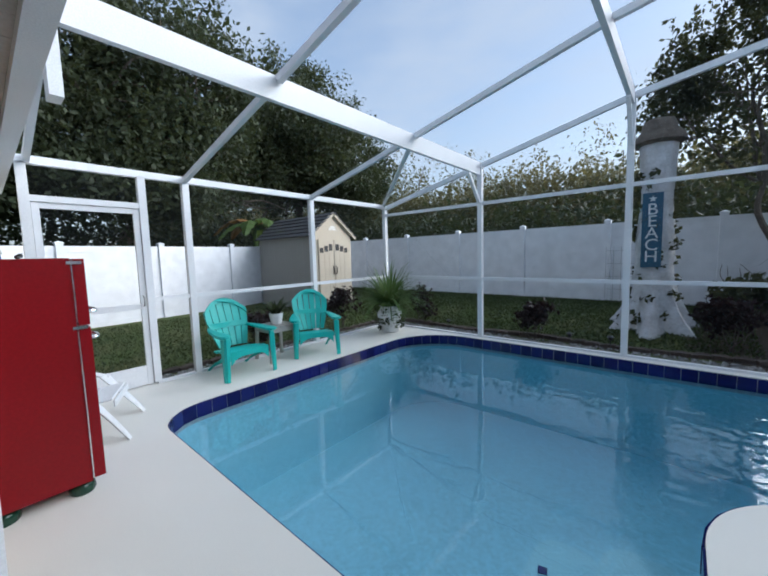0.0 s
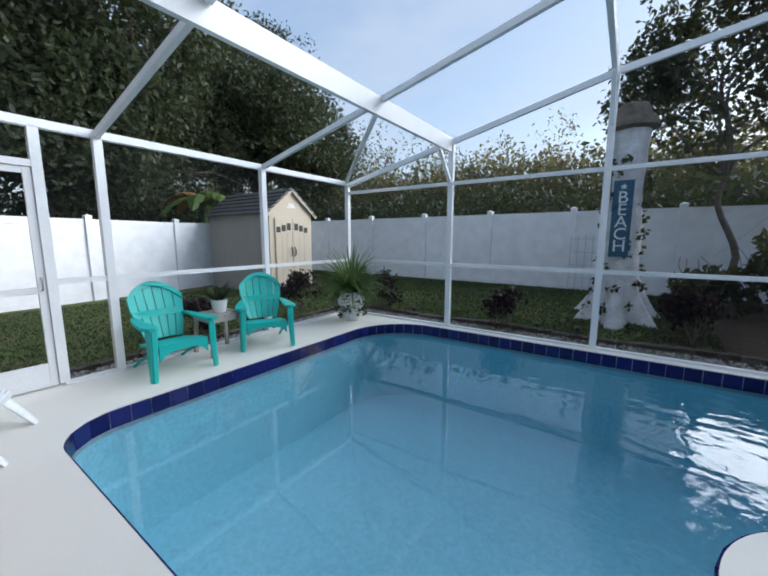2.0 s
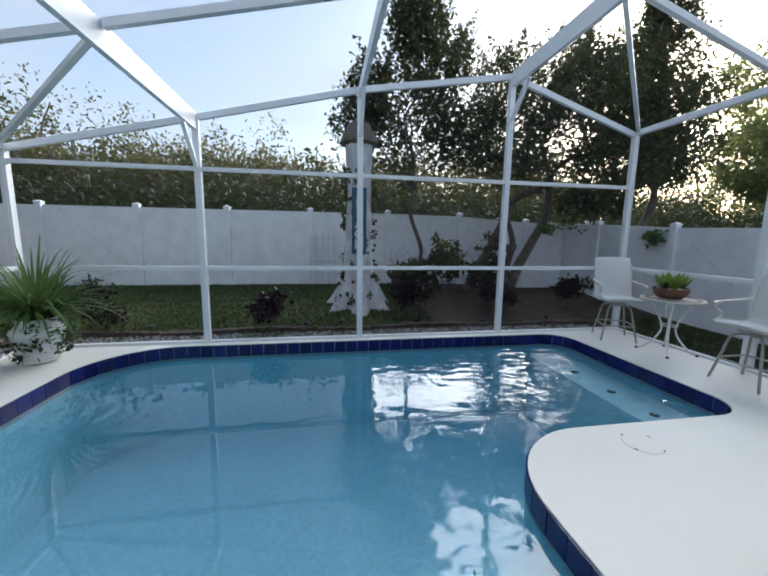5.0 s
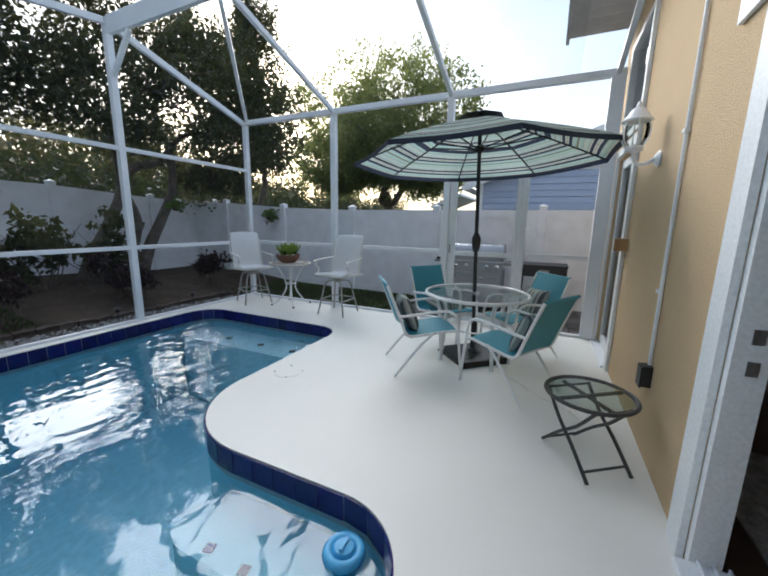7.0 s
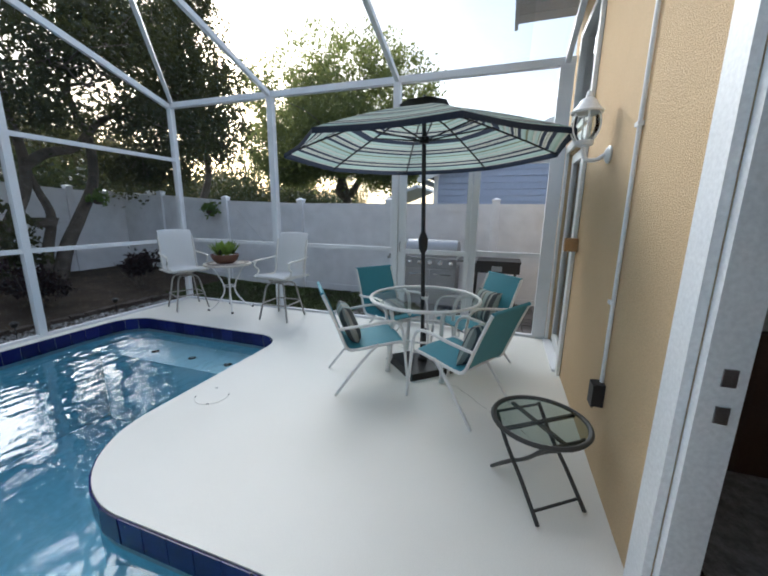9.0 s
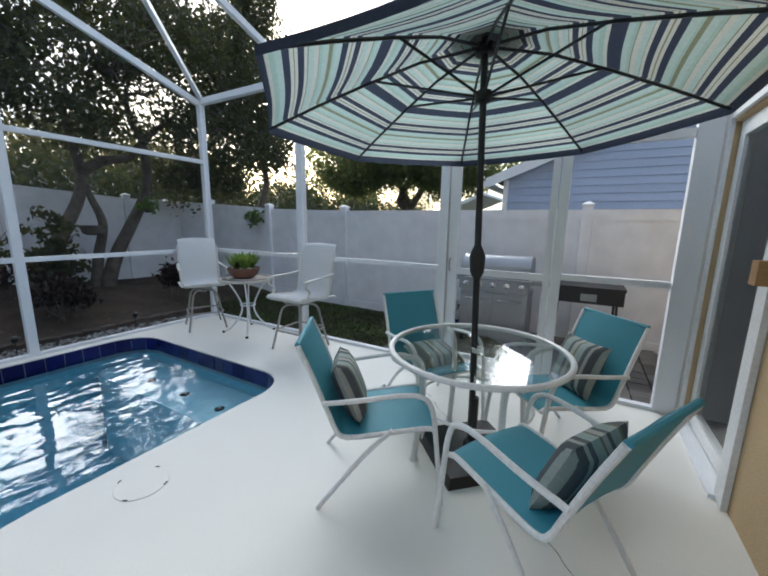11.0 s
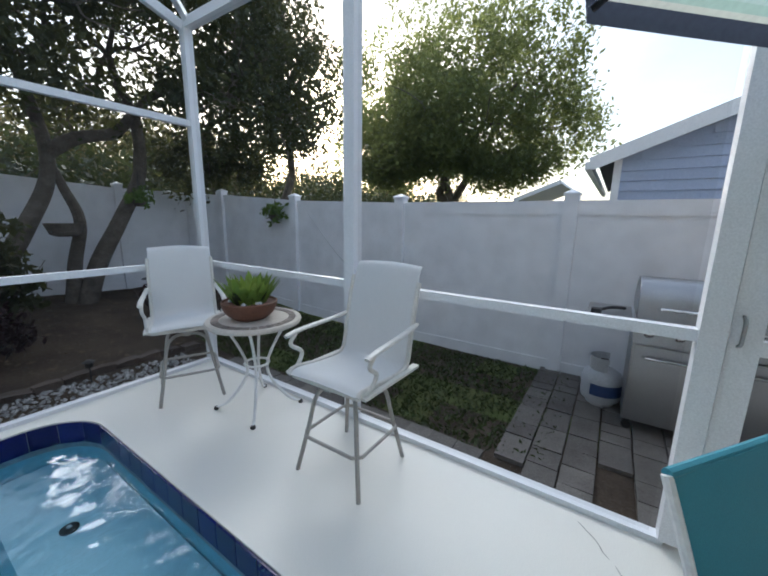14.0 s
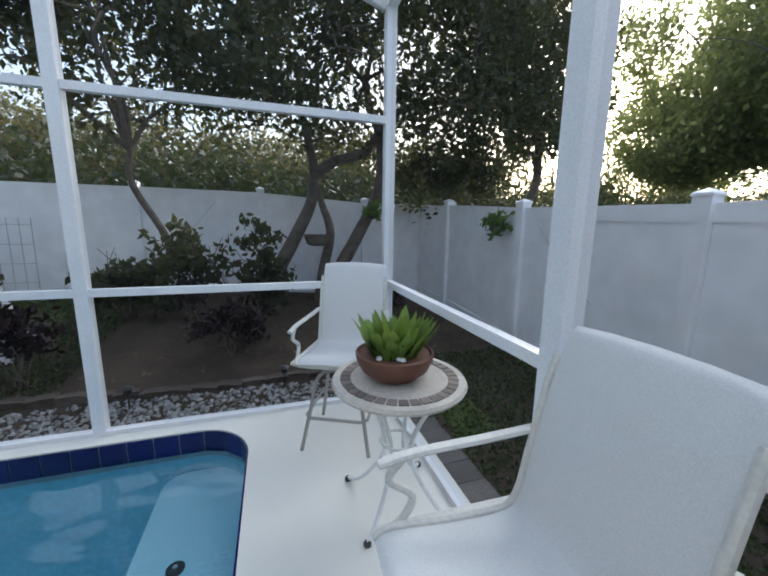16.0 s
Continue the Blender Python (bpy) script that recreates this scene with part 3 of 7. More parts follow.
# ---------- planting and distance ----------
def limb(bm, p, q, r0, r1, rng, wob=0.12, n=4):
    """Tapered crooked limb."""
    p, q = Vector(p), Vector(q)
    L = (q - p).length
    pts = []
    for k in range(n + 1):
        t = k / n
        off = Vector(rng.normal(0, 1, 3)) * wob * L * 0.35 * math.sin(math.pi * t)
        pts.append(p.lerp(q, t) + off)
    pts = smooth_path(pts, 4)
    m = len(pts) - 1
    tube(bm, pts, [r0 + (r1 - r0) * (i / m) ** 0.8 for i in range(m + 1)], 7)
    return pts


def clump_centres(rng, blobs, per):
    """Twig ends scattered through ellipsoid blobs (x, y, z, rx, ry, rz), denser at the skin."""
    out = []
    for bx, by, bz, rx, ry, rz in blobs:
        d = rng.normal(0, 1, (per, 3))
        d /= np.linalg.norm(d, axis=1, keepdims=True)
        r = rng.uniform(0.25, 1.0, (per, 1)) ** 0.5 * rng.uniform(0.75, 1.25, (per, 1))
        out.append(np.array([bx, by, bz]) + d * r * np.array([rx, ry, rz]))
    return np.concatenate(out)


def tree(label, base, trunks, blobs, per, leaf_per, size, spread, material, seed, bark=None, spikes=0, group="", boles=()):
    """Tree: trunk part with limbs, crown part of loose leaves in clumps."""
    rng = np.random.default_rng(seed)
    root = thing("tree", pose(*base), label, "tree", group)
    bm = bmesh.new()
    for foot, head, r in trunks:
        limb(bm, foot, head, r, r * 0.5, rng, 0.22)
    for pts, r in boles:
        pts = smooth_path([Vector(p) for p in pts], 5)
        m = len(pts) - 1
        tube(bm, pts, [r * (1 - 0.6 * i / m) for i in range(m + 1)], 9)
    heads = [Vector(h) for f, h, r in trunks] + [Vector(p[-1]) for p, r in boles]
    for b in blobs:
        c = Vector(b[:3])
        h = min(heads, key=lambda v: (v - c).length)
        r0 = min([t[2] for t in trunks] + [b_[1] for b_ in boles]) * 0.45
        pts = limb(bm, h, c, r0, 0.015, rng, 0.2)
        for k in range(7):
            e = c + Vector(rng.normal(0, 1, 3)) * Vector(b[3:]).length * 0.36
            limb(bm, pts[int(len(pts) * 0.6)], e, r0 * 0.4, 0.006, rng, 0.2, 4)
    part("trunk", bm, bark or M_BARK, root, shade=True)
    cs = clump_centres(rng, blobs, per)
    vs = [leaves(rng, cs, spread, leaf_per, size, 0.2)]
    if spikes:
        top = cs[np.argsort(-cs[:, 2] + rng.normal(0, 0.5, len(cs)))[:spikes]]
        for t in np.linspace(0, 0.7, 10):
            d = np.stack([np.sin(np.arange(len(top)) * 2.4) * 0.35, np.cos(np.arange(len(top)) * 1.7) * 0.3, np.full(len(top), 0.8)], axis=1)
            vs.append(leaves(rng, top + d * t, 0.04, 5, size * 0.8, -0.3))
    o = new("crown", quads_mesh("crown", np.concatenate(vs), material))
    o.parent = root
    return root


# broad oaks beyond the fences
tree("large dense oak with dark green crown behind the fence", (-14.5, 10.5, -0.1), [((0, 0, 0), (0.3, 0, 4.2), 0.4)],
     [(0, 0, 9.0, 2.4, 2.4, 2.0), (2.6, -0.6, 6.6, 2.2, 2.2, 1.9), (-2.4, 1.0, 6.6, 2.4, 2.4, 2.0), (1.2, 2.6, 6.2, 2.2, 2.0, 1.8), (0.4, -2.6, 7.0, 2.2, 2.2, 1.9), (2.4, 1.4, 4.6, 1.8, 1.8, 1.1), (0, -1, 5.0, 2.6, 2.6, 1.2)],
     170, 62, 0.095, 0.24, M_LEAF_OAK, 11, group="oaks beyond the fences")
tree("large oak overhanging the side yard fence", (-14.0, 3.6, -0.1), [((0, 0, 0), (0, 0.2, 4.0), 0.42)],
     [(0, 0, 9.2, 2.8, 2.8, 2.2), (2.2, 1.4, 7.0, 2.4, 2.4, 2.0), (1.6, -2.2, 7.2, 2.4, 2.4, 2.0), (-2.0, 0.6, 6.6, 2.2, 2.4, 1.8), (2.4, 0.2, 5.0, 2.0, 2.4, 1.4), (0.6, 3.2, 5.2, 2.0, 2.0, 1.4), (0.8, -3.2, 4.9, 2.2, 2.0, 1.5), (3.0, -0.6, 3.6, 1.4, 2.2, 0.8)],
     170, 62, 0.095, 0.24, M_LEAF_OAK, 12, group="oaks beyond the fences")
tree("tall oak with hanging boughs beside the house", (-13.0, -2.6, -0.1), [((0, 0, 0), (0.2, 0, 4.0), 0.38)],
     [(0, 0, 8.6, 2.8, 2.8, 2.2), (2.0, 1.8, 6.4, 2.4, 2.4, 1.9), (1.4, -2.0, 6.4, 2.2, 2.2, 1.9), (2.4, 0.4, 4.6, 2.0, 2.6, 1.5), (0.6, 2.6, 4.0, 2.2, 2.0, 1.3)],
     170, 62, 0.095, 0.24, M_LEAF_OAK, 13, group="oaks beyond the fences")
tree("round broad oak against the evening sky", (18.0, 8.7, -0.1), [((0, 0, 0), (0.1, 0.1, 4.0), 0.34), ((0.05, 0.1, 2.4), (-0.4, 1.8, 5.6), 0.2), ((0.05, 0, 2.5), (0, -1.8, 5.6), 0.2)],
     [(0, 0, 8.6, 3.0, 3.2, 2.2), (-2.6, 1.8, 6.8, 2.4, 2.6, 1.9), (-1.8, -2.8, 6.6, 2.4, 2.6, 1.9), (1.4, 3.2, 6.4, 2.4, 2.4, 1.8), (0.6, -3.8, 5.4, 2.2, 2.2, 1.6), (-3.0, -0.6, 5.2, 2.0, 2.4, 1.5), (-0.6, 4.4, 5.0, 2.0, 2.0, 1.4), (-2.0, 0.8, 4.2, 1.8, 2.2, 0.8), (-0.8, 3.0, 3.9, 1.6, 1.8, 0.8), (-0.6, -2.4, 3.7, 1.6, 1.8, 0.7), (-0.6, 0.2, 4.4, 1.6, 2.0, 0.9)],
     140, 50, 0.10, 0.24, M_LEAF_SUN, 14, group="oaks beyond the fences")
# yard trees
tree("crooked multi-trunk evergreen tree inside the fence", (3.65, 8.9, 0.12),
     [],
     [(-1.3, -0.3, 3.6, 1.0, 1.1, 0.7), (0.1, -0.3, 4.1, 1.2, 1.2, 0.8), (1.5, -0.2, 3.9, 1.2, 1.2, 0.8), (2.9, -0.3, 3.6, 1.2, 1.2, 0.7), (0.9, 0.5, 3.0, 1.2, 1.0, 0.5), (-0.6, -1.2, 3.1, 1.0, 0.9, 0.5), (2.2, -1.2, 3.0, 1.2, 1.0, 0.6), (0.4, -1.6, 4.0, 1.1, 0.9, 0.6), (3.8, -1.0, 3.3, 1.0, 1.0, 0.6), (1.4, -1.0, 4.7, 0.9, 0.9, 0.5), (2.3, 0.2, 2.3, 0.7, 0.6, 0.5), (3.1, 0.1, 2.4, 0.6, 0.6, 0.5), (2.9, -0.6, 4.3, 1.1, 0.9, 0.6), (3.9, -0.2, 4.6, 1.1, 1.0, 0.6), (0.2, 0.2, 5.2, 1.2, 1.0, 0.6), (2.2, 0.2, 5.5, 1.3, 1.1, 0.7), (3.6, 0.4, 5.7, 1.0, 1.0, 0.6)],
     50, 34, 0.064, 0.15, M_LEAF_DARK, 21, spikes=150, group="yard trees",
     boles=[([(-0.85, 0, -0.2), (-0.5, 0, 0.55), (-0.2, 0, 1.1), (0.09, 0, 1.7), (0.16, 0, 2.2), (0.05, -0.1, 2.75), (-0.1, -0.2, 3.3)], 0.14),
            ([(0.2, 0.1, -0.2), (0.3, 0.05, 0.57), (0.42, 0, 1.2), (0.28, 0, 1.7), (0.18, 0, 2.05)], 0.11),
            ([(0.3, -0.05, -0.2), (0.58, 0, 0.55), (0.93, 0, 1.2), (1.3, 0, 1.98), (1.32, 0, 2.85), (1.15, 0, 3.25), (1.05, 0, 3.7)], 0.14),
            ([(0.16, 0, 2.15), (0.5, -0.05, 2.4), (1.0, -0.05, 2.57), (1.26, -0.1, 2.9), (1.65, -0.2, 3.3), (2.3, -0.3, 3.45), (2.95, -0.4, 3.6)], 0.10)])
tree("slim upright evergreen tree with spiky shoots", (1.55, 8.5, 0.12),
     [((0, 0, -0.2), (-0.25, 0, 2.3), 0.075)],
     [(-0.3, 0, 3.2, 1.0, 0.9, 0.7), (-0.7, 0, 4.4, 0.9, 0.8, 0.7), (0.2, 0, 5.0, 0.9, 0.8, 0.7), (0.8, 0, 3.8, 0.9, 0.8, 0.7), (-0.2, 0, 5.8, 0.6, 0.6, 0.5), (-1.4, 0.1, 3.9, 0.7, 0.7, 0.4)],
     46, 32, 0.066, 0.15, M_LEAF_DARK, 22, spikes=150, group="yard trees")

tree("dark layered evergreen standing past the fence corner", (8.9, 9.9, -0.1), [((0, 0, 0), (0.2, 0, 4.4), 0.16)],
     [(0, 0, 3.5, 1.0, 1.0, 0.35), (-1.0, 0.2, 4.3, 1.0, 0.9, 0.4), (1.0, 0, 4.5, 1.1, 1.0, 0.4), (0.1, 0, 5.2, 1.4, 1.2, 0.5), (1.1, 0.2, 6.0, 1.1, 1.0, 0.45), (-0.9, 0, 6.0, 1.1, 1.0, 0.5), (0.2, 0.1, 6.9, 1.2, 1.0, 0.5), (0.1, 0, 7.8, 0.8, 0.7, 0.5)],
     46, 34, 0.075, 0.17, M_LEAF_DARK, 23, spikes=60, group="oaks beyond the fences")

# woods in the distance, past counting
rng = np.random.default_rng(31)
cs = []
for k in range(170):
    a = radians(rng.uniform(18, 178))
    d = rng.uniform(24, 40)
    x, y = d * math.cos(a) * 1.25, max(d * math.sin(a), 12.5)
    if x > 8 and y < 16:
        continue
    h = rng.uniform(5.0, 10.5) * (0.6 if x > 6 else 1.0)
    q = rng.normal(0, 1, (70, 3))
    q /= np.linalg.norm(q, axis=1, keepdims=True)
    cs.append(np.array([x, y, h * 0.55]) + q * rng.uniform(0.3, 1.0, (70, 1)) * np.array([2.0, 2.0, h * 0.48]))
cs = np.concatenate(cs)
woods = new("woods", quads_mesh("woods", leaves(rng, cs, 0.36, 20, 0.13, 0.1), M_LEAF_FAR))
tagged(woods, "thin far woods catching the low evening light", "woods", kind="stuff")
bm = bmesh.new()
for k in range(60):
    x = rng.uniform(-30, 30)
    y = rng.uniform(20, 32)
    limb(bm, (x, y, -0.3), (x + rng.normal(0, 0.8), y, rng.uniform(4, 8)), 0.16, 0.03, rng, 0.08, 5)
tagged(solo("woods_trunks", bm, M_BARK, "bare trunks among the far woods", "woods", kind="stuff"))
# low brush seen over the fences
cs = np.stack([rng.uniform(-26, 30, 1500), rng.uniform(11.5, 17, 1500), rng.uniform(0.6, 3.0, 1500)], axis=1)
cs = cs[~((cs[:, 0] > 7) & (cs[:, 1] < 13))]
cs2 = np.stack([rng.uniform(-19, -13, 700), rng.uniform(-4, 12, 700), rng.uniform(0.3, 3.2, 700)], axis=1)
cs3 = np.stack([rng.uniform(-30, 15, 3600), rng.uniform(17, 23, 3600), rng.uniform(0.4, 5.0, 3600)], axis=1)
thicket = new("thicket", quads_mesh("thicket", leaves(rng, cs3, 0.4, 30, 0.13, 0.1), M_LEAF_FAR))
tagged(thicket, "hazy olive thicket behind the back fence", "brush", kind="stuff")
brush = new("brush", quads_mesh("brush", leaves(rng, np.concatenate([cs, cs2]), 0.4, 40, 0.12, 0.1), M_LEAF_OAK))
tagged(brush, "dark undergrowth beyond the fences", "brush", kind="stuff")


def shrub(label, x, y, h, w, material, seed, group, stems=5, n=110, per=9, size=0.05):
    rng = np.random.default_rng(seed)
    z = ground_z(x, y)
    root = thing("shrub", pose(x, y, z), label, "shrub", group)
    bm = bmesh.new()
    for k in range(stems):
        limb(bm, (rng.normal(0, 0.03), rng.normal(0, 0.03), -0.05), (rng.normal(0, w * 0.35), rng.normal(0, w * 0.35), h * rng.uniform(0.6, 0.95)), 0.012, 0.004, rng, 0.15, 4)
    part("stems", bm, M_BARK, root)
    q = rng.normal(0, 1, (n, 3))
    q *= (rng.uniform(0.15, 1.0, n) ** 0.5 / np.linalg.norm(q, axis=1))[:, None]
    low = 0.32 if stems < 8 else 0.1
    lobes = rng.normal(0, 0.34, (7, 3))
    q = q * 0.62 + lobes[rng.integers(0, 7, n)] * 1.15
    cs = q * np.array([w * 0.55, w * 0.55, h * (1 - low) / 2]) + np.array([0, 0, h * (1 + low) / 2])
    o = new("foliage", quads_mesh("foliage", leaves(rng, cs, 0.05, per, size, -0.4), material))
    o.parent = root
    return root


for i, (x, y, h, w) in enumerate([(-1.60, 6.02, 0.62, 0.5), (-4.10, 6.3, 0.75, 0.5), (-5.30, 5.0, 0.95, 0.6), (-5.2, 3.0, 0.6, 0.6), (0.85, 6.5, 0.65, 0.6), (2.62, 6.75, 0.8, 0.6), (4.3, 7.0, 0.75, 0.6)]):
    shrub("small dark red leaved shrub in the gravel border", x, y, h, w, M_LEAF_RED, 40 + i, "red border shrubs")
for i, (x, y, h, w) in enumerate([(2.0, 8.1, 1.3, 0.9), (2.9, 8.0, 1.1, 0.9), (1.2, 8.2, 1.0, 0.8)]):
    shrub("dark green broadleaf shrub before the back fence", x, y, h, w, M_LEAF_DARK, 50 + i, "green back shrubs", 9, 120, 9, 0.07)

# gravel border
def pebbles(name, rects, n, size, material, label, seed):
    rng = np.random.default_rng(seed)
    pts = []
    area = [(b - a) * (d - c) for a, b, c, d in rects]
    for (a, b, c, d), s in zip(rects, area):
        k = int(n * s / sum(area))
        pts.append(np.stack([rng.uniform(a, b, k), rng.uniform(c, d, k)], axis=1))
    pts = np.concatenate(pts)
    base = np.array([(1, 0, 0), (0, 1, 0), (-1, 0, 0), (0, -1, 0), (0, 0, 0.7), (0, 0, -0.7)], dtype=float)
    tri = [(0, 1, 4), (1, 2, 4), (2, 3, 4), (3, 0, 4), (1, 0, 5), (2, 1, 5), (3, 2, 5), (0, 3, 5)]
    V, F = [], []
    for x, y in pts:
        r = size * rng.uniform(0.5, 1.3)
        a = rng.uniform(0, 6.28)
        c, s = math.cos(a), math.sin(a)
        q = base * rng.uniform(0.7, 1.25, (6, 3)) * r
        q = np.stack([q[:, 0] * c - q[:, 1] * s * 0.7, q[:, 0] * s + q[:, 1] * c * 0.7, q[:, 2]], axis=1)
        q += (x, y, ground_z(x, y) + 0.012)
        o = len(V)
        V.extend(map(tuple, q))
        F.extend([(i + o, j + o, k + o) for i, j, k in tri])
    me = bpy.data.meshes.new(name)
    me.from_pydata(V, [], F)
    me.materials.append(material)
    return tagged(new(name, me), label, "gravel", kind="stuff")


pebbles("gravel", [(-4.95, 4.0, 5.5, 6.05), (-4.95, -4.4, 1.2, 5.5)], 6500, 0.026, M_GRAVEL, "pale grey gravel border along the screen", 61)
# row of dark edging stones
rng = np.random.default_rng(62)
edging = thing("edging", None, "row of rough dark edging stones beside the gravel", "edging", kind="structure")
bm = bmesh.new()
box(bm, -0.10, 0.10, -0.045, 0.045, -0.06, 0.05)
bmesh.ops.subdivide_edges(bm, edges=bm.edges[:], cuts=1)
for v in bm.verts:
    v.co += Vector(rng.normal(0, 0.008, 3))
me_edge = mesh_of("stone", bm, M_EDGE)
xs = [(-4.9 + 0.21 * k, 6.12 + 0.05 * math.sin(k * 0.5), 0) for k in range(44)] + [(-5.02, 1.3 + 0.21 * k, 90) for k in range(23)]
for x, y, r in xs:
    o = new("stone", me_edge)
    o.parent = edging
    o.matrix_local = pose(x, y, ground_z(x, y) + 0.01, rng.normal(0, 4), rng.normal(0, 4), r + rng.normal(0, 8))

# blades of grass on the lawn
def lawn(seed, n):
    rng = np.random.default_rng(seed)
    xy = np.concatenate([np.stack([rng.uniform(-9.6, 1.2, int(n * 0.62)), rng.uniform(6.2, 9.6, int(n * 0.62))], axis=1),
                         np.stack([rng.uniform(-9.4, -5.1, int(n * 0.26)), rng.uniform(-0.5, 6.2, int(n * 0.26))], axis=1),
                         np.stack([rng.uniform(4.35, 6.0, int(n * 0.12)), rng.uniform(2.3, 6.4, int(n * 0.12))], axis=1)])
    z = np.array([ground_z(x, y) for x, y in xy])
    c = np.column_stack([xy, z + 0.012])
    return leaves(rng, c, 0.01, 1, 0.022, -1.2, 2.6)


tagged(new("grass", quads_mesh("grass", lawn(63, 90000), M_BLADE)), "short patchy lawn grass", "grass", kind="stuff")
# dead leaves on the soil
rng = np.random.default_rng(64)
c = np.stack([rng.uniform(0.6, 5.9, 900), rng.uniform(6.3, 9.4, 900)], axis=1)
c = np.column_stack([c, [ground_z(x, y) + 0.012 for x, y in c]])
v = leaves(rng, c, 0.003, 1, 0.035)
v[:, 2] = np.repeat([ground_z(x, y) + 0.014 for x, y in c[:, :2]], 4) + rng.uniform(0, 0.01, len(v))
M_LITTER = mat("dry leaf litter", (0.16, 0.11, 0.06), 0.9, island=0.4)
tagged(new("leaf_litter", quads_mesh("leaf_litter", v, M_LITTER)), "dry leaves scattered on the soil", "leaf litter", kind="stuff")

# ---------- painted trunk with the sign ----------
M_WHITEBARK = mat("whitewashed bark", (0.66, 0.67, 0.69), 0.85, other=(0.34, 0.33, 0.32), scale=5, mix=0.55, bump=1.0, fine=28)
TX, TY = -0.04, 7.40
TZ = ground_z(TX, TY)
stump = thing("tree_stump", pose(TX, TY, TZ), "whitewashed dead tree trunk overgrown with ivy", "tree trunk")
bm = bmesh.new()
rows = []
for k in range(25):
    z = -0.15 + 3.17 * k / 24
    ring = []
    for j in range(40):
        a = 2 * math.pi * j / 40
        flare = max(0.0, 1 - (z + 0.1) / 1.15) ** 2.6
        butt = 0.5 + 0.5 * math.sin(a * 7 + 0.6 * math.sin(a * 2))
        r = 0.255 + 0.03 * math.sin(z * 2.2) + flare * (0.16 + 0.34 * butt) + 0.03 * noise.noise((math.cos(a) * 2, math.sin(a) * 2, z * 1.6)) + 0.012 * noise.noise((math.cos(a) * 7, math.sin(a) * 7, z * 3))
        ring.append(bm.verts.new((r * math.cos(a), r * math.sin(a), z)))
    rows.append(ring)
for u, w in zip(rows, rows[1:]):
    for j in range(40):
        bm.faces.new((u[j], u[(j + 1) % 40], w[(j + 1) % 40], w[j]))
bm.faces.new(rows[-1])
part("trunk", bm, M_WHITEBARK, stump, shade=True)
bm = bmesh.new()
lathe(bm, [(0.30, 3.00), (0.36, 3.04), (0.33, 3.16), (0.24, 3.24), (0.22, 3.36), (0.18, 3.41)], 22)
for v in bm.verts:
    v.co.x += 0.05 * noise.noise(v.co * 5)
    v.co.y += 0.05 * noise.noise(v.co * 5 + Vector((9, 0, 0)))
part("broken_top", bm, M_BARK, stump, "dark bare wood at the broken top", shade=True)
rng = np.random.default_rng(71)
cs = []
for k in range(95):
    a = rng.uniform(0, 6.28)
    z = rng.uniform(0.05, 2.6)
    fl = max(0.0, 1 - (z + 0.1) / 1.15) ** 2.6 * 0.33
    cs.append((math.cos(a) * (0.29 + fl), math.sin(a) * (0.29 + fl), z))
ivy = new("ivy", quads_mesh("ivy", leaves(rng, np.array(cs), 0.035, 7, 0.075, 0.3, 1.2), M_LEAF_DARK))
ivy.parent = stump

M_SIGN = mat("teal painted board", (0.025, 0.10, 0.17), 0.6, other=(0.02, 0.06, 0.11), scale=7, mix=0.6, fine=60)
M_LETTER = mat("white letter paint", (0.72, 0.75, 0.76), 0.6, scale=12, mix=0.4)


def letters(text, size, depth, material, parent, m, name="lettering", label=""):
    """Raised letters as a mesh."""
    cu = bpy.data.curves.new("letters", 'FONT')
    cu.body, cu.size, cu.extrude, cu.align_x, cu.align_y = text, size, depth, 'CENTER', 'CENTER'
    tmp = bpy.data.objects.new("letters", cu)
    me = bpy.data.meshes.new_from_object(tmp)
    bpy.data.objects.remove(tmp)
    me.materials.clear()
    me.materials.append(material)
    o = new(name, me)
    o.parent = parent
    o.matrix_local = m
    return tagged(o, label)


SY = TY - 0.34
sign = thing("sign", pose(-0.07, SY, 1.72, 0, 0, 0), "tall teal wooden beach sign with white letters on the trunk", "sign")
bm = bmesh.new()
box(bm, -0.135, 0.135, -0.012, 0.012, -0.60, 0.60)
part("board", soft(bm, 0.004), M_SIGN, sign)
for k, ch in enumerate("BEACH"):
    letters(ch, 0.26, 0.003, M_LETTER, sign, pose(0, -0.016, 0.33 - k * 0.19, 90, 0, 0), "letter")
bm = bmesh.new()
pts = [(0.055 * (1 if k % 2 == 0 else 0.42) * math.sin(k * math.pi / 5), 0.055 * (1 if k % 2 == 0 else 0.42) * math.cos(k * math.pi / 5)) for k in range(10)]
f = bm.faces.new([bm.verts.new((x, -0.014, 0.50 + z)) for x, z in pts])
ex = bmesh.ops.extrude_face_region(bm, geom=[f])
for v in ex["geom"]:
    if isinstance(v, bmesh.types.BMVert):
        v.co.y -= 0.004
part("star", bm, M_LETTER, sign, "white painted starfish")

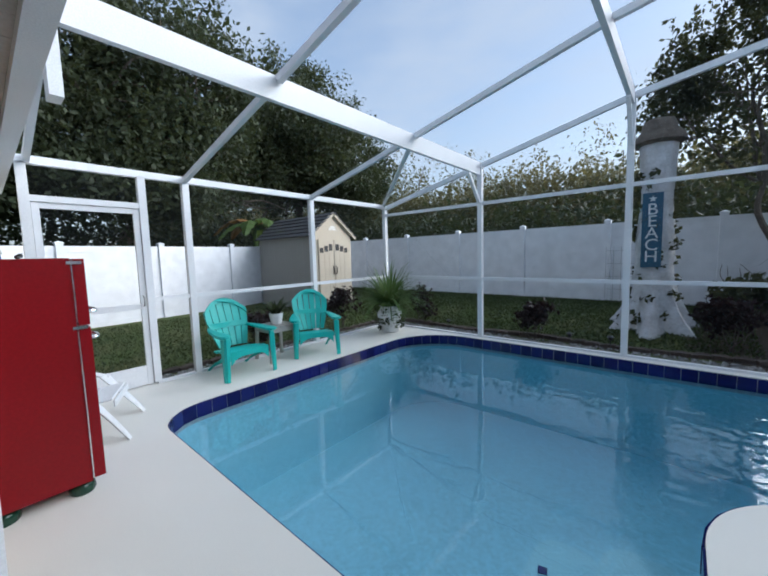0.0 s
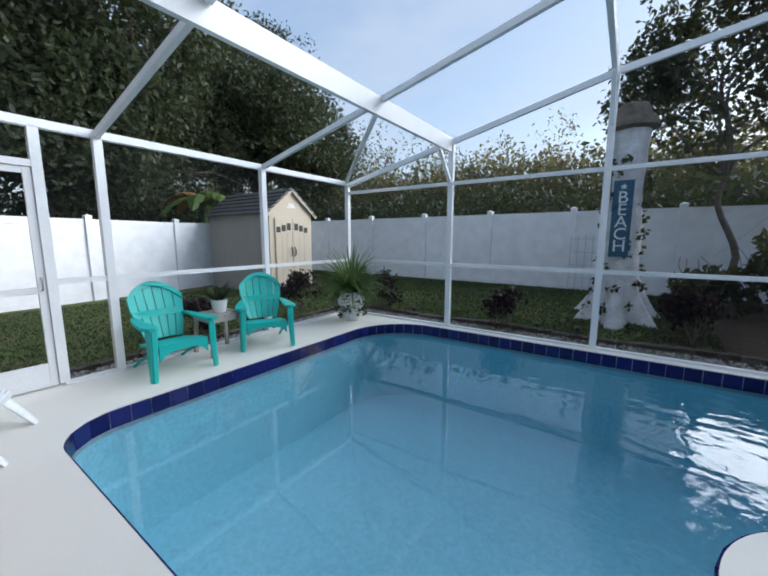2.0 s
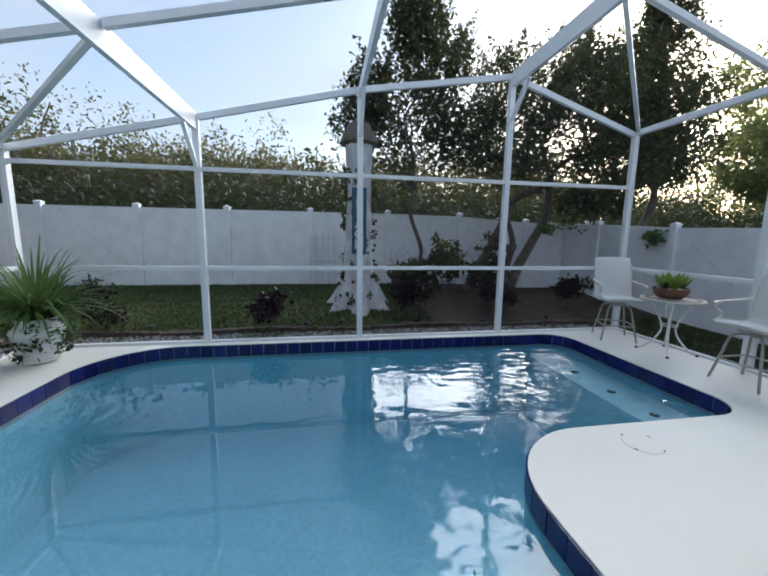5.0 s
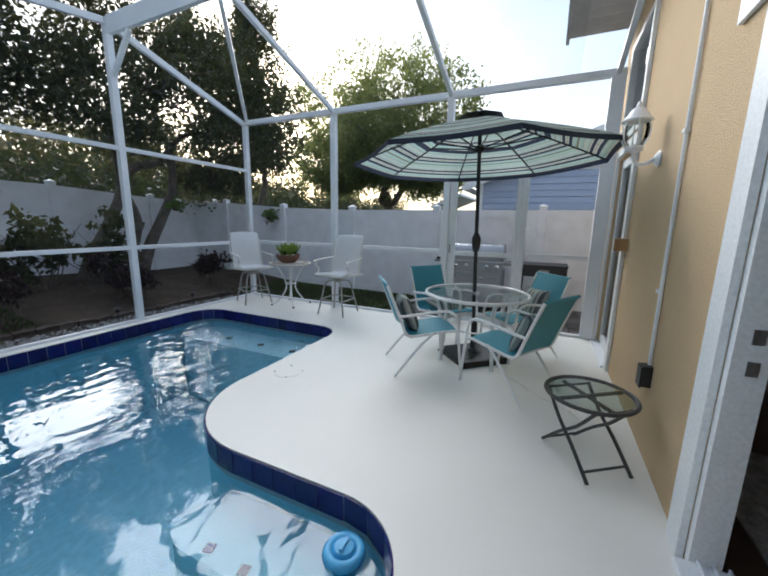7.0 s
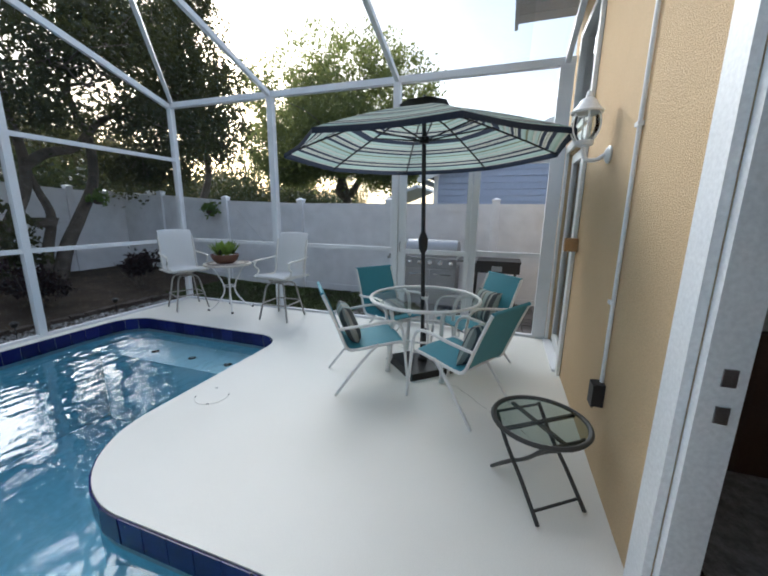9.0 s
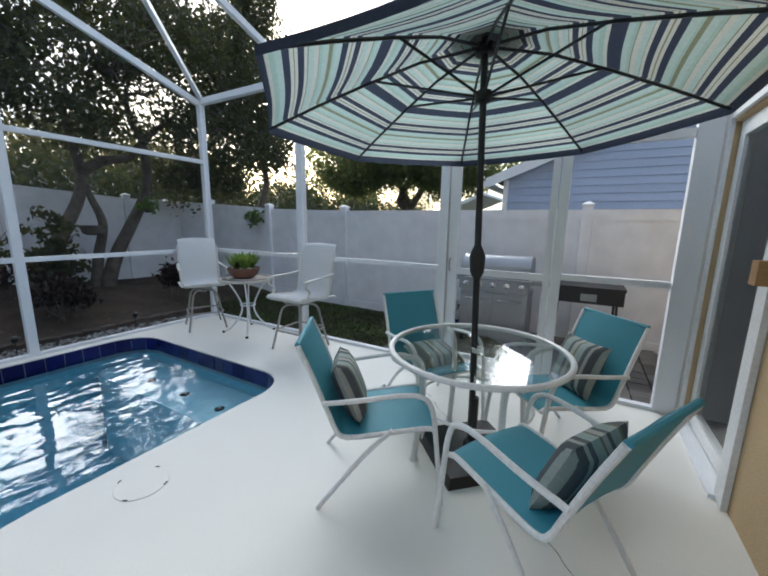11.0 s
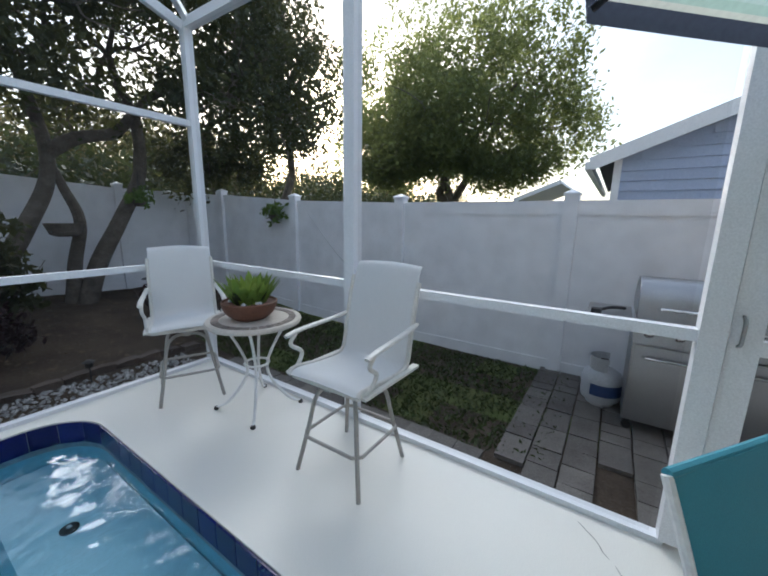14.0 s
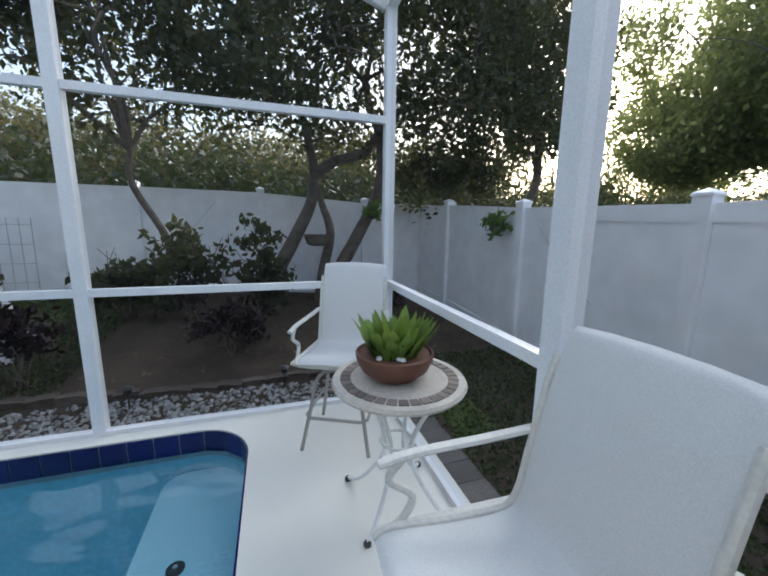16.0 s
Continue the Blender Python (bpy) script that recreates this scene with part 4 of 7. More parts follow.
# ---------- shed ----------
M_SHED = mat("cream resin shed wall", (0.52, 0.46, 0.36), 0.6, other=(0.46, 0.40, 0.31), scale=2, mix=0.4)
# the shade on the shed's sides is painted in as a greyer wall colour
M_SHED_SHADED = mat("shaded resin shed wall", (0.30, 0.285, 0.265), 0.65, other=(0.26, 0.245, 0.23), scale=2, mix=0.4)
M_SHINGLE = mat("dark grey roof panel", (0.075, 0.075, 0.08), 0.85, scale=5, mix=0.5, bump=0.6)
M_BLACK = mat("black metal", (0.015, 0.015, 0.016), 0.45, scale=20, mix=0.3)
shed = thing("shed", None, "small cream resin garden shed with double doors and dark roof", "shed")
S0, S1, SX, SB = 5.87, 7.27, -7.30, -10.0
SZ = ground_z(-7.4, 6.5)
SM = (S0 + S1) / 2
bm = bmesh.new()
f = bm.faces.new([bm.verts.new((SX, y, z)) for y, z in ((S0, SZ - 0.1), (S1, SZ - 0.1), (S1, 2.08), (SM, 2.64), (S0, 2.08))])
ex = bmesh.ops.extrude_face_region(bm, geom=[f])
for v in ex["geom"]:
    if isinstance(v, bmesh.types.BMVert):
        v.co.x = SX - 0.06
part("front_wall", bm, M_SHED, shed)
for y in (S0 + 0.03, S1 - 0.03):
    bm = bmesh.new()
    box(bm, SB, SX - 0.061, y - 0.03, y + 0.03, SZ - 0.1, 2.02)
    for k in range(9):
        box(bm, SX - 0.2 - k * 0.29, SX - 0.18 - k * 0.29, y - 0.0325, y + 0.0325, SZ - 0.1, 2.0)
    part("side_wall", bm, M_SHED_SHADED, shed)
bm = bmesh.new()
box(bm, SB - 0.06, SB - 0.001, S0, S1, SZ - 0.1, 2.02)
part("back_wall", bm, M_SHED_SHADED, shed)
for s in (-1, 1):
    bm = bmesh.new()
    e = SM + s * ((S1 - S0) / 2 + 0.14)
    for k in range(6):
        t0, t1 = k / 6, (k + 1) / 6
        y0, y1 = e + (SM - e) * t0, e + (SM - e) * t1
        z0, z1 = 2.00 + 0.69 * t0, 2.00 + 0.69 * t1
        n = Vector((0, s * 0.55, 0.83)) * 0.012
        bar(bm, (SX + 0.10, (y0 + y1) / 2 + n.y, (z0 + z1) / 2 + n.z), (SB - 0.1, (y0 + y1) / 2 + n.y, (z0 + z1) / 2 + n.z), 0.145, 0.03, (0, s * 0.55, 0.83))
    part("roof", bm, M_SHINGLE, shed, "dark grey shingled roof slope")
    bm = bmesh.new()
    bar(bm, (SX + 0.06, e, 1.98), (SX + 0.06, SM, 2.665), 0.05, 0.09)
    part("bargeboard", bm, M_SHED, shed)
for s in (-1, 1):
    d = part("door", None or soft((lambda b: (box(b, SX + 0.002, SX + 0.035, min(SM + s * 0.008, SM + s * 0.55), max(SM + s * 0.008, SM + s * 0.55), SZ + 0.02, 1.92), b)[1])(bmesh.new()), 0.005), M_SHED, shed)
    for k in range(3):
        q = bmesh.new()
        y0 = SM + s * (0.06 + 0.165 * k)
        box(q, SX + 0.030, SX + 0.040, min(y0, y0 + s * 0.13), max(y0, y0 + s * 0.13), 1.62 - 0.03 * k, 1.80 - 0.05 * k)
        part("window", q, M_BLACK, d, "dark little door window")
    for k in range(3):
        q = bmesh.new()
        y0 = SM + s * (0.05 + 0.17 * k)
        box(q, SX + 0.035, SX + 0.041, min(y0, y0 + s * 0.14), max(y0, y0 + s * 0.14), SZ + 0.12, 1.52)
        part("panel", soft(q, 0.003), M_SHED, d)
    q = bmesh.new()
    tube(q, smooth_path([(SX + 0.036, SM + s * 0.05, 1.18), (SX + 0.075, SM + s * 0.06, 1.12), (SX + 0.075, SM + s * 0.06, 1.0), (SX + 0.036, SM + s * 0.05, 0.94)], 4), 0.014, 6)
    part("handle", q, M_BLACK, d, "black curved door handle", shade=True)
bm = bmesh.new()
for k in range(4):
    box(bm, SX + 0.0, SX + 0.012, SM - 0.14 + 0.02 * k, SM + 0.14 - 0.02 * k, 2.20 + 0.03 * k, 2.22 + 0.03 * k)
part("vent", bm, M_TRIM, shed)

# banana plant behind the shed
ban = thing("banana_plant", pose(-11.6, 6.6, 0), "banana plant with broad ragged leaves behind the fence", "plant")
rng = np.random.default_rng(81)
bm = bmesh.new()
tube(bm, [(0, 0, -0.1), (0.05, 0, 1.6), (0.0, 0, 2.6)], [0.11, 0.09, 0.06], 10)
part("stem", bm, M_LEAF_LIGHT, ban, shade=True)
M_BANANA_DRY = leaf_mat("browned banana leaf", (0.30, 0.17, 0.06), (0.3, 0.18, 0.05), 0.3)
for k in range(9):
    a = k * 0.75 + 0.3
    bm = bmesh.new()
    rows = []
    for i in range(11):
        t = i / 10
        r = 1.4 * t
        z = 2.55 + 0.9 * t - 1.3 * t * t + 0.1 * (k % 3)
        w = 0.24 * math.sin(math.pi * min(1, t * 0.95 + 0.05)) ** 0.7 + 0.01
        c = Vector((r * math.cos(a), r * math.sin(a), z))
        s = Vector((-math.sin(a), math.cos(a), 0)) * w
        jag = Vector((0, 0, -0.06 - 0.05 * (i % 2)))
        rows.append([bm.verts.new(c + s + jag), bm.verts.new(c), bm.verts.new(c - s + jag)])
    for u, w in zip(rows, rows[1:]):
        for j in range(2):
            bm.faces.new((u[j], u[j + 1], w[j + 1], w[j]))
    part("leaf", bm, M_BANANA_DRY if k in (1, 4, 5) else M_LEAF_LIGHT, ban, "browned torn leaf" if k in (1, 4, 5) else "")

# ---------- neighbouring house ----------
M_SIDING = mat("blue grey lap siding", (0.36, 0.42, 0.55), 0.6, other=(0.32, 0.37, 0.49), scale=1.2, mix=0.4, piece=0.05)
nb = thing("house", None, "neighbouring house with blue grey lap siding and white eaves", "house")
NX, NE, NZ, NS = 9.3, 2.24, 2.52, 0.39
bm = bmesh.new()
f = bm.faces.new([bm.verts.new((NX + 0.03, y, z)) for y, z in ((NE, -0.3), (NE, NZ - 0.05), (-2.6, NZ - 0.05 + NS * (NE + 2.6)), (-7.5, NZ - 0.05), (-7.5, -0.3))])
ex = bmesh.ops.extrude_face_region(bm, geom=[f])
for v in ex["geom"]:
    if isinstance(v, bmesh.types.BMVert):
        v.co.x = NX + 7
part("wall", bm, M_SIDING, nb)
for k in range(26):
    z = 0.2 + 0.16 * k
    over = max(0.0, (z + 0.16 - (NZ - 0.05)) / NS)
    y1, y0 = NE - over, -7.5 + over
    if y1 - y0 < 0.3:
        break
    q = bmesh.new()
    vs = box(q, NX, NX + 0.028, y0, y1, z, z + 0.158)
    for v in vs:
        if v.co.z > z + 0.1 and v.co.x < NX + 0.01:
            v.co.x += 0.02
    part("siding_board", q, M_SIDING, nb)
bm = bmesh.new()
box(bm, NX - 0.03, NX + 0.10, NE - 0.08, NE + 0.03, 0.0, NZ - 0.06)
part("corner_board", bm, M_TRIM, nb)
for s, ye in ((1, NE + 0.35), (-1, -7.85)):
    zr = NZ + NS * (NE + 2.6)
    ze = NZ - NS * 0.35
    q = bmesh.new()
    bar(q, (NX - 0.28, ye, ze), (NX - 0.28, -2.6, zr), 0.05, 0.20)
    part("rake_board", q, M_TRIM, nb)
    q = bmesh.new()
    bar(q, (NX + 3.55, ye - s * 0.06, ze + 0.085), (NX + 3.55, -2.6, zr + 0.11), 7.3, 0.03)
    part("roof", q, M_SHINGLE, nb)
    q = bmesh.new()
    bar(q, (NX - 0.14, ye, ze - 0.05), (NX - 0.14, -2.6, zr - 0.05), 0.26, 0.02)
    part("soffit", q, M_TRIM, nb)
bm = bmesh.new()
bar(bm, (NX - 0.30, NE + 0.38, NZ - 0.16), (NX + 7.2, NE + 0.38, NZ - 0.16), 0.10, 0.12)
part("gutter", bm, M_TRIM, nb)
# lower roof behind it
bm = bmesh.new()
bar(bm, (13.5, 4.5, 1.98), (13.5, 3.4, 2.42), 3.0, 0.10)
solo("neighbour_roof", bm, M_TRIM, "low pale roof of a house further off", "roof", kind="structure")

# ---------- furniture materials ----------
M_TEAL = mat("turquoise resin", (0.045, 0.47, 0.42), 0.45, other=(0.035, 0.40, 0.36), scale=4, mix=0.4)
M_RED = mat("red enamel", (0.20, 0.004, 0.008), 0.28, other=(0.17, 0.004, 0.007), scale=1.5, mix=0.4, spec=0.22)
M_CHROME = mat("chrome", (0.75, 0.75, 0.76), 0.12, 1.0, scale=10, mix=0.2)
M_STEEL = mat("brushed stainless steel", (0.36, 0.365, 0.375), 0.34, 1.0, scale=3, mix=0.3, fine=120)
M_GREENFOOT = mat("dark green glaze", (0.01, 0.045, 0.025), 0.2, scale=8)
M_PLASTIC = mat("white plastic", (0.78, 0.79, 0.80), 0.4, other=(0.70, 0.71, 0.72), scale=4, mix=0.3)
M_WTUBE = mat("white powder coated tube", (0.78, 0.78, 0.77), 0.4, other=(0.66, 0.66, 0.64), scale=8, mix=0.3)
M_SLING = mat("teal sling fabric", (0.055, 0.27, 0.35), 0.6, other=(0.045, 0.23, 0.30), scale=3, mix=0.3, bump=0.12, fine=260)
M_GSLING = mat("pale grey sling fabric", (0.68, 0.68, 0.67), 0.8, other=(0.60, 0.60, 0.59), scale=3, mix=0.3, bump=0.12, fine=260)
M_TAUPE = mat("taupe painted metal", (0.36, 0.34, 0.31), 0.5, other=(0.30, 0.28, 0.25), scale=8, mix=0.4)
M_BONE = mat("bone painted metal", (0.66, 0.64, 0.59), 0.45, other=(0.56, 0.54, 0.49), scale=8, mix=0.4)
M_TERRA = mat("brown terracotta", (0.17, 0.075, 0.045), 0.6, other=(0.12, 0.05, 0.03), scale=7, mix=0.5)
M_MOSAIC = mat("pale stone tabletop", (0.60, 0.55, 0.48), 0.55, other=(0.50, 0.45, 0.39), scale=10, mix=0.5)
M_MTILE = mat("grey brown mosaic tile", (0.23, 0.19, 0.165), 0.5, piece=0.3, scale=20)
M_CERAMIC = mat("white glazed ceramic", (0.72, 0.73, 0.74), 0.25, other=(0.62, 0.62, 0.62), scale=6, mix=0.3)
M_POTSOIL = mat("potting soil", (0.04, 0.03, 0.022), 0.95, scale=30, mix=0.6, bump=0.8)
M_BRONZE = mat("dark bronze tube", (0.045, 0.045, 0.04), 0.4, scale=9, mix=0.3)
M_FROST, M_TABLEGLASS = M_SHEET_B, M_SHEET_A
M_WOOD = mat("varnished wood block", (0.42, 0.25, 0.11), 0.5, scale=10, mix=0.5)
M_BLUE = mat("blue plastic float", (0.10, 0.42, 0.72), 0.4, scale=6, mix=0.3)
M_PAVER = mat("grey brown concrete paver", (0.155, 0.14, 0.128), 0.9, other=(0.085, 0.077, 0.068), scale=5, mix=0.6, bump=0.6, piece=0.25)
M_CLOTH = mat("white towel", (0.70, 0.70, 0.67), 0.95, scale=8, mix=0.3, bump=0.6, fine=180)
M_CLOTHBLUE = mat("blue towel", (0.06, 0.16, 0.32), 0.95, scale=8, mix=0.3, bump=0.6, fine=180)
M_GALV = mat("pale grey painted steel", (0.50, 0.51, 0.53), 0.45, other=(0.38, 0.38, 0.39), scale=5, mix=0.4)
M_NAVYLABEL = mat("navy label", (0.02, 0.05, 0.16), 0.5, scale=8)
M_SOFA = mat("brown leather", (0.13, 0.07, 0.045), 0.5, scale=4, mix=0.5, bump=0.3)
M_PILLOW = mat("pale cushion cloth", (0.68, 0.66, 0.61), 0.9, scale=6)
M_RUG = mat("grey woven rug", (0.34, 0.32, 0.30), 0.95, other=(0.60, 0.58, 0.56), scale=14, mix=0.9, bump=0.6)
M_PICTURE = mat("blue seaside painting", (0.25, 0.42, 0.60), 0.6, other=(0.72, 0.70, 0.62), scale=3.2, mix=0.9)


def stripe_mat(name, stops, through, repeat=1.0):
    """Striped cloth: stripes follow the cloth's own first coordinate."""
    m = bpy.data.materials.new(name)
    m.use_nodes = True
    nd, lk = m.node_tree.nodes, m.node_tree.links
    uv = nd.new("ShaderNodeUVMap")
    uv.uv_map = "weave"
    sep = nd.new("ShaderNodeSeparateXYZ")
    lk.new(uv.outputs[0], sep.inputs[0])
    rp = nd.new("ShaderNodeValToRGB")
    rp.color_ramp.interpolation = 'CONSTANT'
    for i, (t, c) in enumerate(stops):
        e = rp.color_ramp.elements[i] if i < 2 else rp.color_ramp.elements.new(t)
        e.position, e.color = t, (*c, 1)
    times = nd.new("ShaderNodeMath")
    times.operation = 'MULTIPLY'
    times.inputs[1].default_value = repeat * 0.9999
    again = nd.new("ShaderNodeMath")
    again.operation = 'FRACT'
    lk.new(sep.outputs[0], times.inputs[0])
    lk.new(times.outputs[0], again.inputs[0])
    lk.new(again.outputs[0], rp.inputs[0])
    n = nd.new("ShaderNodeTexNoise")
    n.inputs["Scale"].default_value = 60
    geo = nd.new("ShaderNodeNewGeometry")
    lk.new(geo.outputs["Position"], n.inputs["Vector"])
    hs = nd.new("ShaderNodeHueSaturation")
    mr = nd.new("ShaderNodeMapRange")
    mr.inputs[3].default_value, mr.inputs[4].default_value = 0.85, 1.15
    lk.new(n.outputs[0], mr.inputs[0])
    lk.new(mr.outputs[0], hs.inputs["Value"])
    lk.new(rp.outputs[0], hs.inputs["Color"])
    p = nd["Principled BSDF"]
    p.inputs["Roughness"].default_value = 0.9
    p.inputs["Specular IOR Level"].default_value = 0.15
    lk.new(hs.outputs[0], p.inputs["Base Color"])
    tr = nd.new("ShaderNodeBsdfTranslucent")
    lk.new(hs.outputs[0], tr.inputs[0])
    mx = nd.new("ShaderNodeMixShader")
    mx.inputs[0].default_value = through
    lk.new(p.outputs[0], mx.inputs[1])
    lk.new(tr.outputs[0], mx.inputs[2])
    lk.new(mx.outputs[0], nd["Material Output"].inputs[0])
    return m


AQ, NV, CR, GR, OL = (0.45, 0.57, 0.52), (0.05, 0.06, 0.085), (0.56, 0.58, 0.51), (0.38, 0.52, 0.45), (0.24, 0.25, 0.16)
BAND = [(0.0, AQ), (0.10, GR), (0.16, OL), (0.175, CR), (0.26, AQ), (0.36, OL), (0.375, CR), (0.43, NV), (0.54, CR), (0.60, OL), (0.62, CR), (0.68, NV), (0.80, AQ), (0.92, GR), (0.97, OL)]
STOPS = [(0.0, NV)] + [(0.06 + 0.42 * t, c) for t, c in BAND] + [(0.50 + 0.42 * t, c) for t, c in BAND[:14]] + [(0.925, CR), (0.95, NV)]
M_CANOPY = stripe_mat("striped umbrella cloth", STOPS, 0.55, 1.99)
M_CUSHION = stripe_mat("striped cushion cloth", [(0.0, (0.30, 0.34, 0.32)), (0.08, (0.10, 0.11, 0.12)), (0.18, (0.40, 0.40, 0.36)), (0.24, (0.12, 0.13, 0.14)), (0.32, (0.34, 0.40, 0.38)), (0.46, (0.20, 0.20, 0.15)), (0.5, (0.42, 0.42, 0.38)), (0.58, (0.13, 0.14, 0.15)), (0.64, (0.33, 0.39, 0.37)), (0.78, (0.20, 0.20, 0.15)), (0.82, (0.11, 0.12, 0.13)), (0.92, (0.40, 0.40, 0.37))], 0.05)


def plate(bm, pts, n, t):
    """Thickened flat outline: pts in 3D, pushed t along n."""
    f = bm.faces.new([bm.verts.new(p) for p in pts])
    ex = bmesh.ops.extrude_face_region(bm, geom=[f])
    for v in ex["geom"]:
        if isinstance(v, bmesh.types.BMVert):
            v.co += Vector(n) * t
    return bm


def sling(bm, rail, half, t=0.006, sag=0.015):
    """Cloth stretched between two parallel rails: rail is a list of (y, z)."""
    rows = []
    for i, (y, z) in enumerate(rail):
        a = rail[min(i + 1, len(rail) - 1)]
        b = rail[max(i - 1, 0)]
        d = Vector((0, a[0] - b[0], a[1] - b[1])).normalized()
        nrm = Vector((0, -d.z, d.y))
        row = []
        for s in (-1, -0.5, 0, 0.5, 1):
            p = Vector((half * s, y, z)) - nrm * sag * (1 - s * s)
            row.append((bm.verts.new(p + nrm * t / 2), bm.verts.new(p - nrm * t / 2)))
        rows.append(row)
    for u, w in zip(rows, rows[1:]):
        for j in range(4):
            for k in (0, 1):
                bm.faces.new((u[j][k], u[j + 1][k], w[j + 1][k], w[j][k]))
        for j in (0, 4):
            bm.faces.new((u[j][0], u[j][1], w[j][1], w[j][0]))
    for r in (rows[0], rows[-1]):
        for j in range(4):
            bm.faces.new((r[j][0], r[j + 1][0], r[j + 1][1], r[j][1]))
    return bm


# ---------- red retro refrigerator ----------
fr = thing("refrigerator", pose(-2.70, 0.03, 0) @ Matrix.Diagonal((1, 0.88, 1.07, 1)), "glossy red retro refrigerator with chrome trim on green feet", "refrigerator")
bm = bmesh.new()
box(bm, -0.285, 0.285, -0.27, 0.24, 0.075, 1.37)
part("body", soft(bm, 0.055, 4), M_RED, fr, shade=True)
for z0, z1 in ((0.99, 1.365), (0.085, 0.975)):
    bm = bmesh.new()
    box(bm, -0.28, 0.28, 0.252, 0.315, z0, z1)
    d = part("door", soft(bm, 0.03, 3), M_RED, fr, shade=True)
    bm = bmesh.new()
    zc = z0 + 0.07 if z0 > 0.5 else z1 - 0.07
    tube(bm, smooth_path([(0.20, 0.316, zc), (0.20, 0.36, zc), (0.15, 0.372, zc), (0.05, 0.372, zc), (0.02, 0.316, zc)], 4), 0.011, 8)
    part("handle", bm, M_CHROME, d, "chrome lever handle", shade=True)
    bm = bmesh.new()
    tube(bm, smooth_path([(0.284, 0.245, z0 + 0.02), (0.290, 0.246, (z0 + z1) / 2), (0.284, 0.245, z1 - 0.02)], 6), 0.007, 6)
    part("chrome_strip", bm, M_CHROME, fr, "thin chrome edge strip", shade=True)
    bm = bmesh.new()
    box(bm, 0.283, 0.292, 0.22, 0.30, z1 - 0.03 if z0 > 0.5 else z1 - 0.005, z1 - 0.012 if z0 > 0.5 else z1 + 0.012)
    part("hinge", bm, M_CHROME, fr, "chrome hinge")
for x in (-0.2, 0.2):
    for y in (-0.19, 0.19):
        bm = bmesh.new()
        lathe(bm, [(0.07, 0), (0.078, 0.015), (0.074, 0.045), (0.06, 0.062), (0.03, 0.075)], 20, (x, y, 0))
        part("foot", bm, M_GREENFOOT, fr, "round dark green foot", shade=True)
bm = bmesh.new()
box(bm, -0.18, 0.24, -0.285, -0.271, 0.10, 0.36)
part("compressor_cover", bm, M_BLACK, fr)
bm = bmesh.new()
tube(bm, smooth_path([(0.25, -0.275, 0.35), (0.30, -0.26, 0.22), (0.31, -0.27, 0.06), (0.36, -0.25, 0.01), (0.44, -0.27, 0.01)], 6), 0.006, 6)
part("cord", bm, M_BLACK, fr, "black power cord", shade=True)
opener = thing("hand_tool", pose(-2.54, 0.04, 1.467), "small black hand tool lying on the refrigerator", "tool")
bm = bmesh.new()
tube(bm, smooth_path([(-0.08, 0.0, 0.012), (0.0, 0.01, 0.018), (0.07, 0.0, 0.012)], 4), [0.012] * 9, 8)
part("grip", bm, M_BLACK, opener, shade=True)
bm = bmesh.new()
tube(bm, [(0.072, 0, 0.012), (0.10, 0.01, 0.01), (0.16, -0.01, 0.008)], 0.005, 6)
part("shaft", bm, M_STEEL, opener, shade=True)

# ---------- white plastic chair ----------
wc = thing("plastic_chair", pose(-3.46, 0.35, 0, 0, 0, -24), "low white moulded plastic garden chair with a slotted back", "chair")
bm = bmesh.new()
for y0, y1, z0, z1 in ((0.27, 0.10, 0.315, 0.295), (0.098, -0.06, 0.294, 0.272), (-0.062, -0.22, 0.271, 0.262)):
    plate(bm, [(-0.22, y0, z0), (0.22, y0, z0), (0.22, y1, z1), (-0.22, y1, z1)], (0, 0, 1), 0.02)
plate(bm, [(-0.22, 0.272, 0.26), (0.22, 0.272, 0.26), (0.22, 0.272, 0.316), (-0.22, 0.272, 0.316)], (0, 1, 0), 0.02)
part("seat", soft(bm, 0.008), M_PLASTIC, wc)
bm = bmesh.new()


def lean(x, h):
    return (x * (1 - 0.12 * h / 0.4), -0.21 - h * 0.42, 0.27 + h)


for x0, x1, h0, h1 in ((-0.24, 0.24, 0.0, 0.29), (-0.24, -0.15, 0.291, 0.345), (0.15, 0.24, 0.291, 0.345), (-0.24, 0.24, 0.346, 0.40)):
    plate(bm, [lean(x0, h0), lean(x1, h0), lean(x1, h1), lean(x0, h1)], (0, 0.92, 0.39), 0.024)
part("backrest", soft(bm, 0.008, 2), M_PLASTIC, wc)
for sx in (-1, 1):
    bm = bmesh.new()
    tube(bm, smooth_path([(sx * 0.235, -0.30, 0.47), (sx * 0.275, -0.18, 0.46), (sx * 0.285, 0.0, 0.43), (sx * 0.28, 0.14, 0.38)], 4), [0.03] * 13, 10, flat=0.7)
    part("armrest", bm, M_PLASTIC, wc, shade=True)
    for y0, y1, zt in ((0.10, 0.38, 0.40), (-0.20, -0.34, 0.44)):
        bm = bmesh.new()
        tube(bm, smooth_path([(sx * 0.28, y0, zt), (sx * 0.27, y0 + (y1 - y0) * 0.35, zt * 0.68), (sx * 0.285, y0 + (y1 - y0) * 0.75, zt * 0.28), (sx * 0.295, y1, 0.0)], 3), [0.055 - 0.003 * i for i in range(10)], 10, flat=0.5)
        part("leg", bm, M_PLASTIC, wc, shade=True)


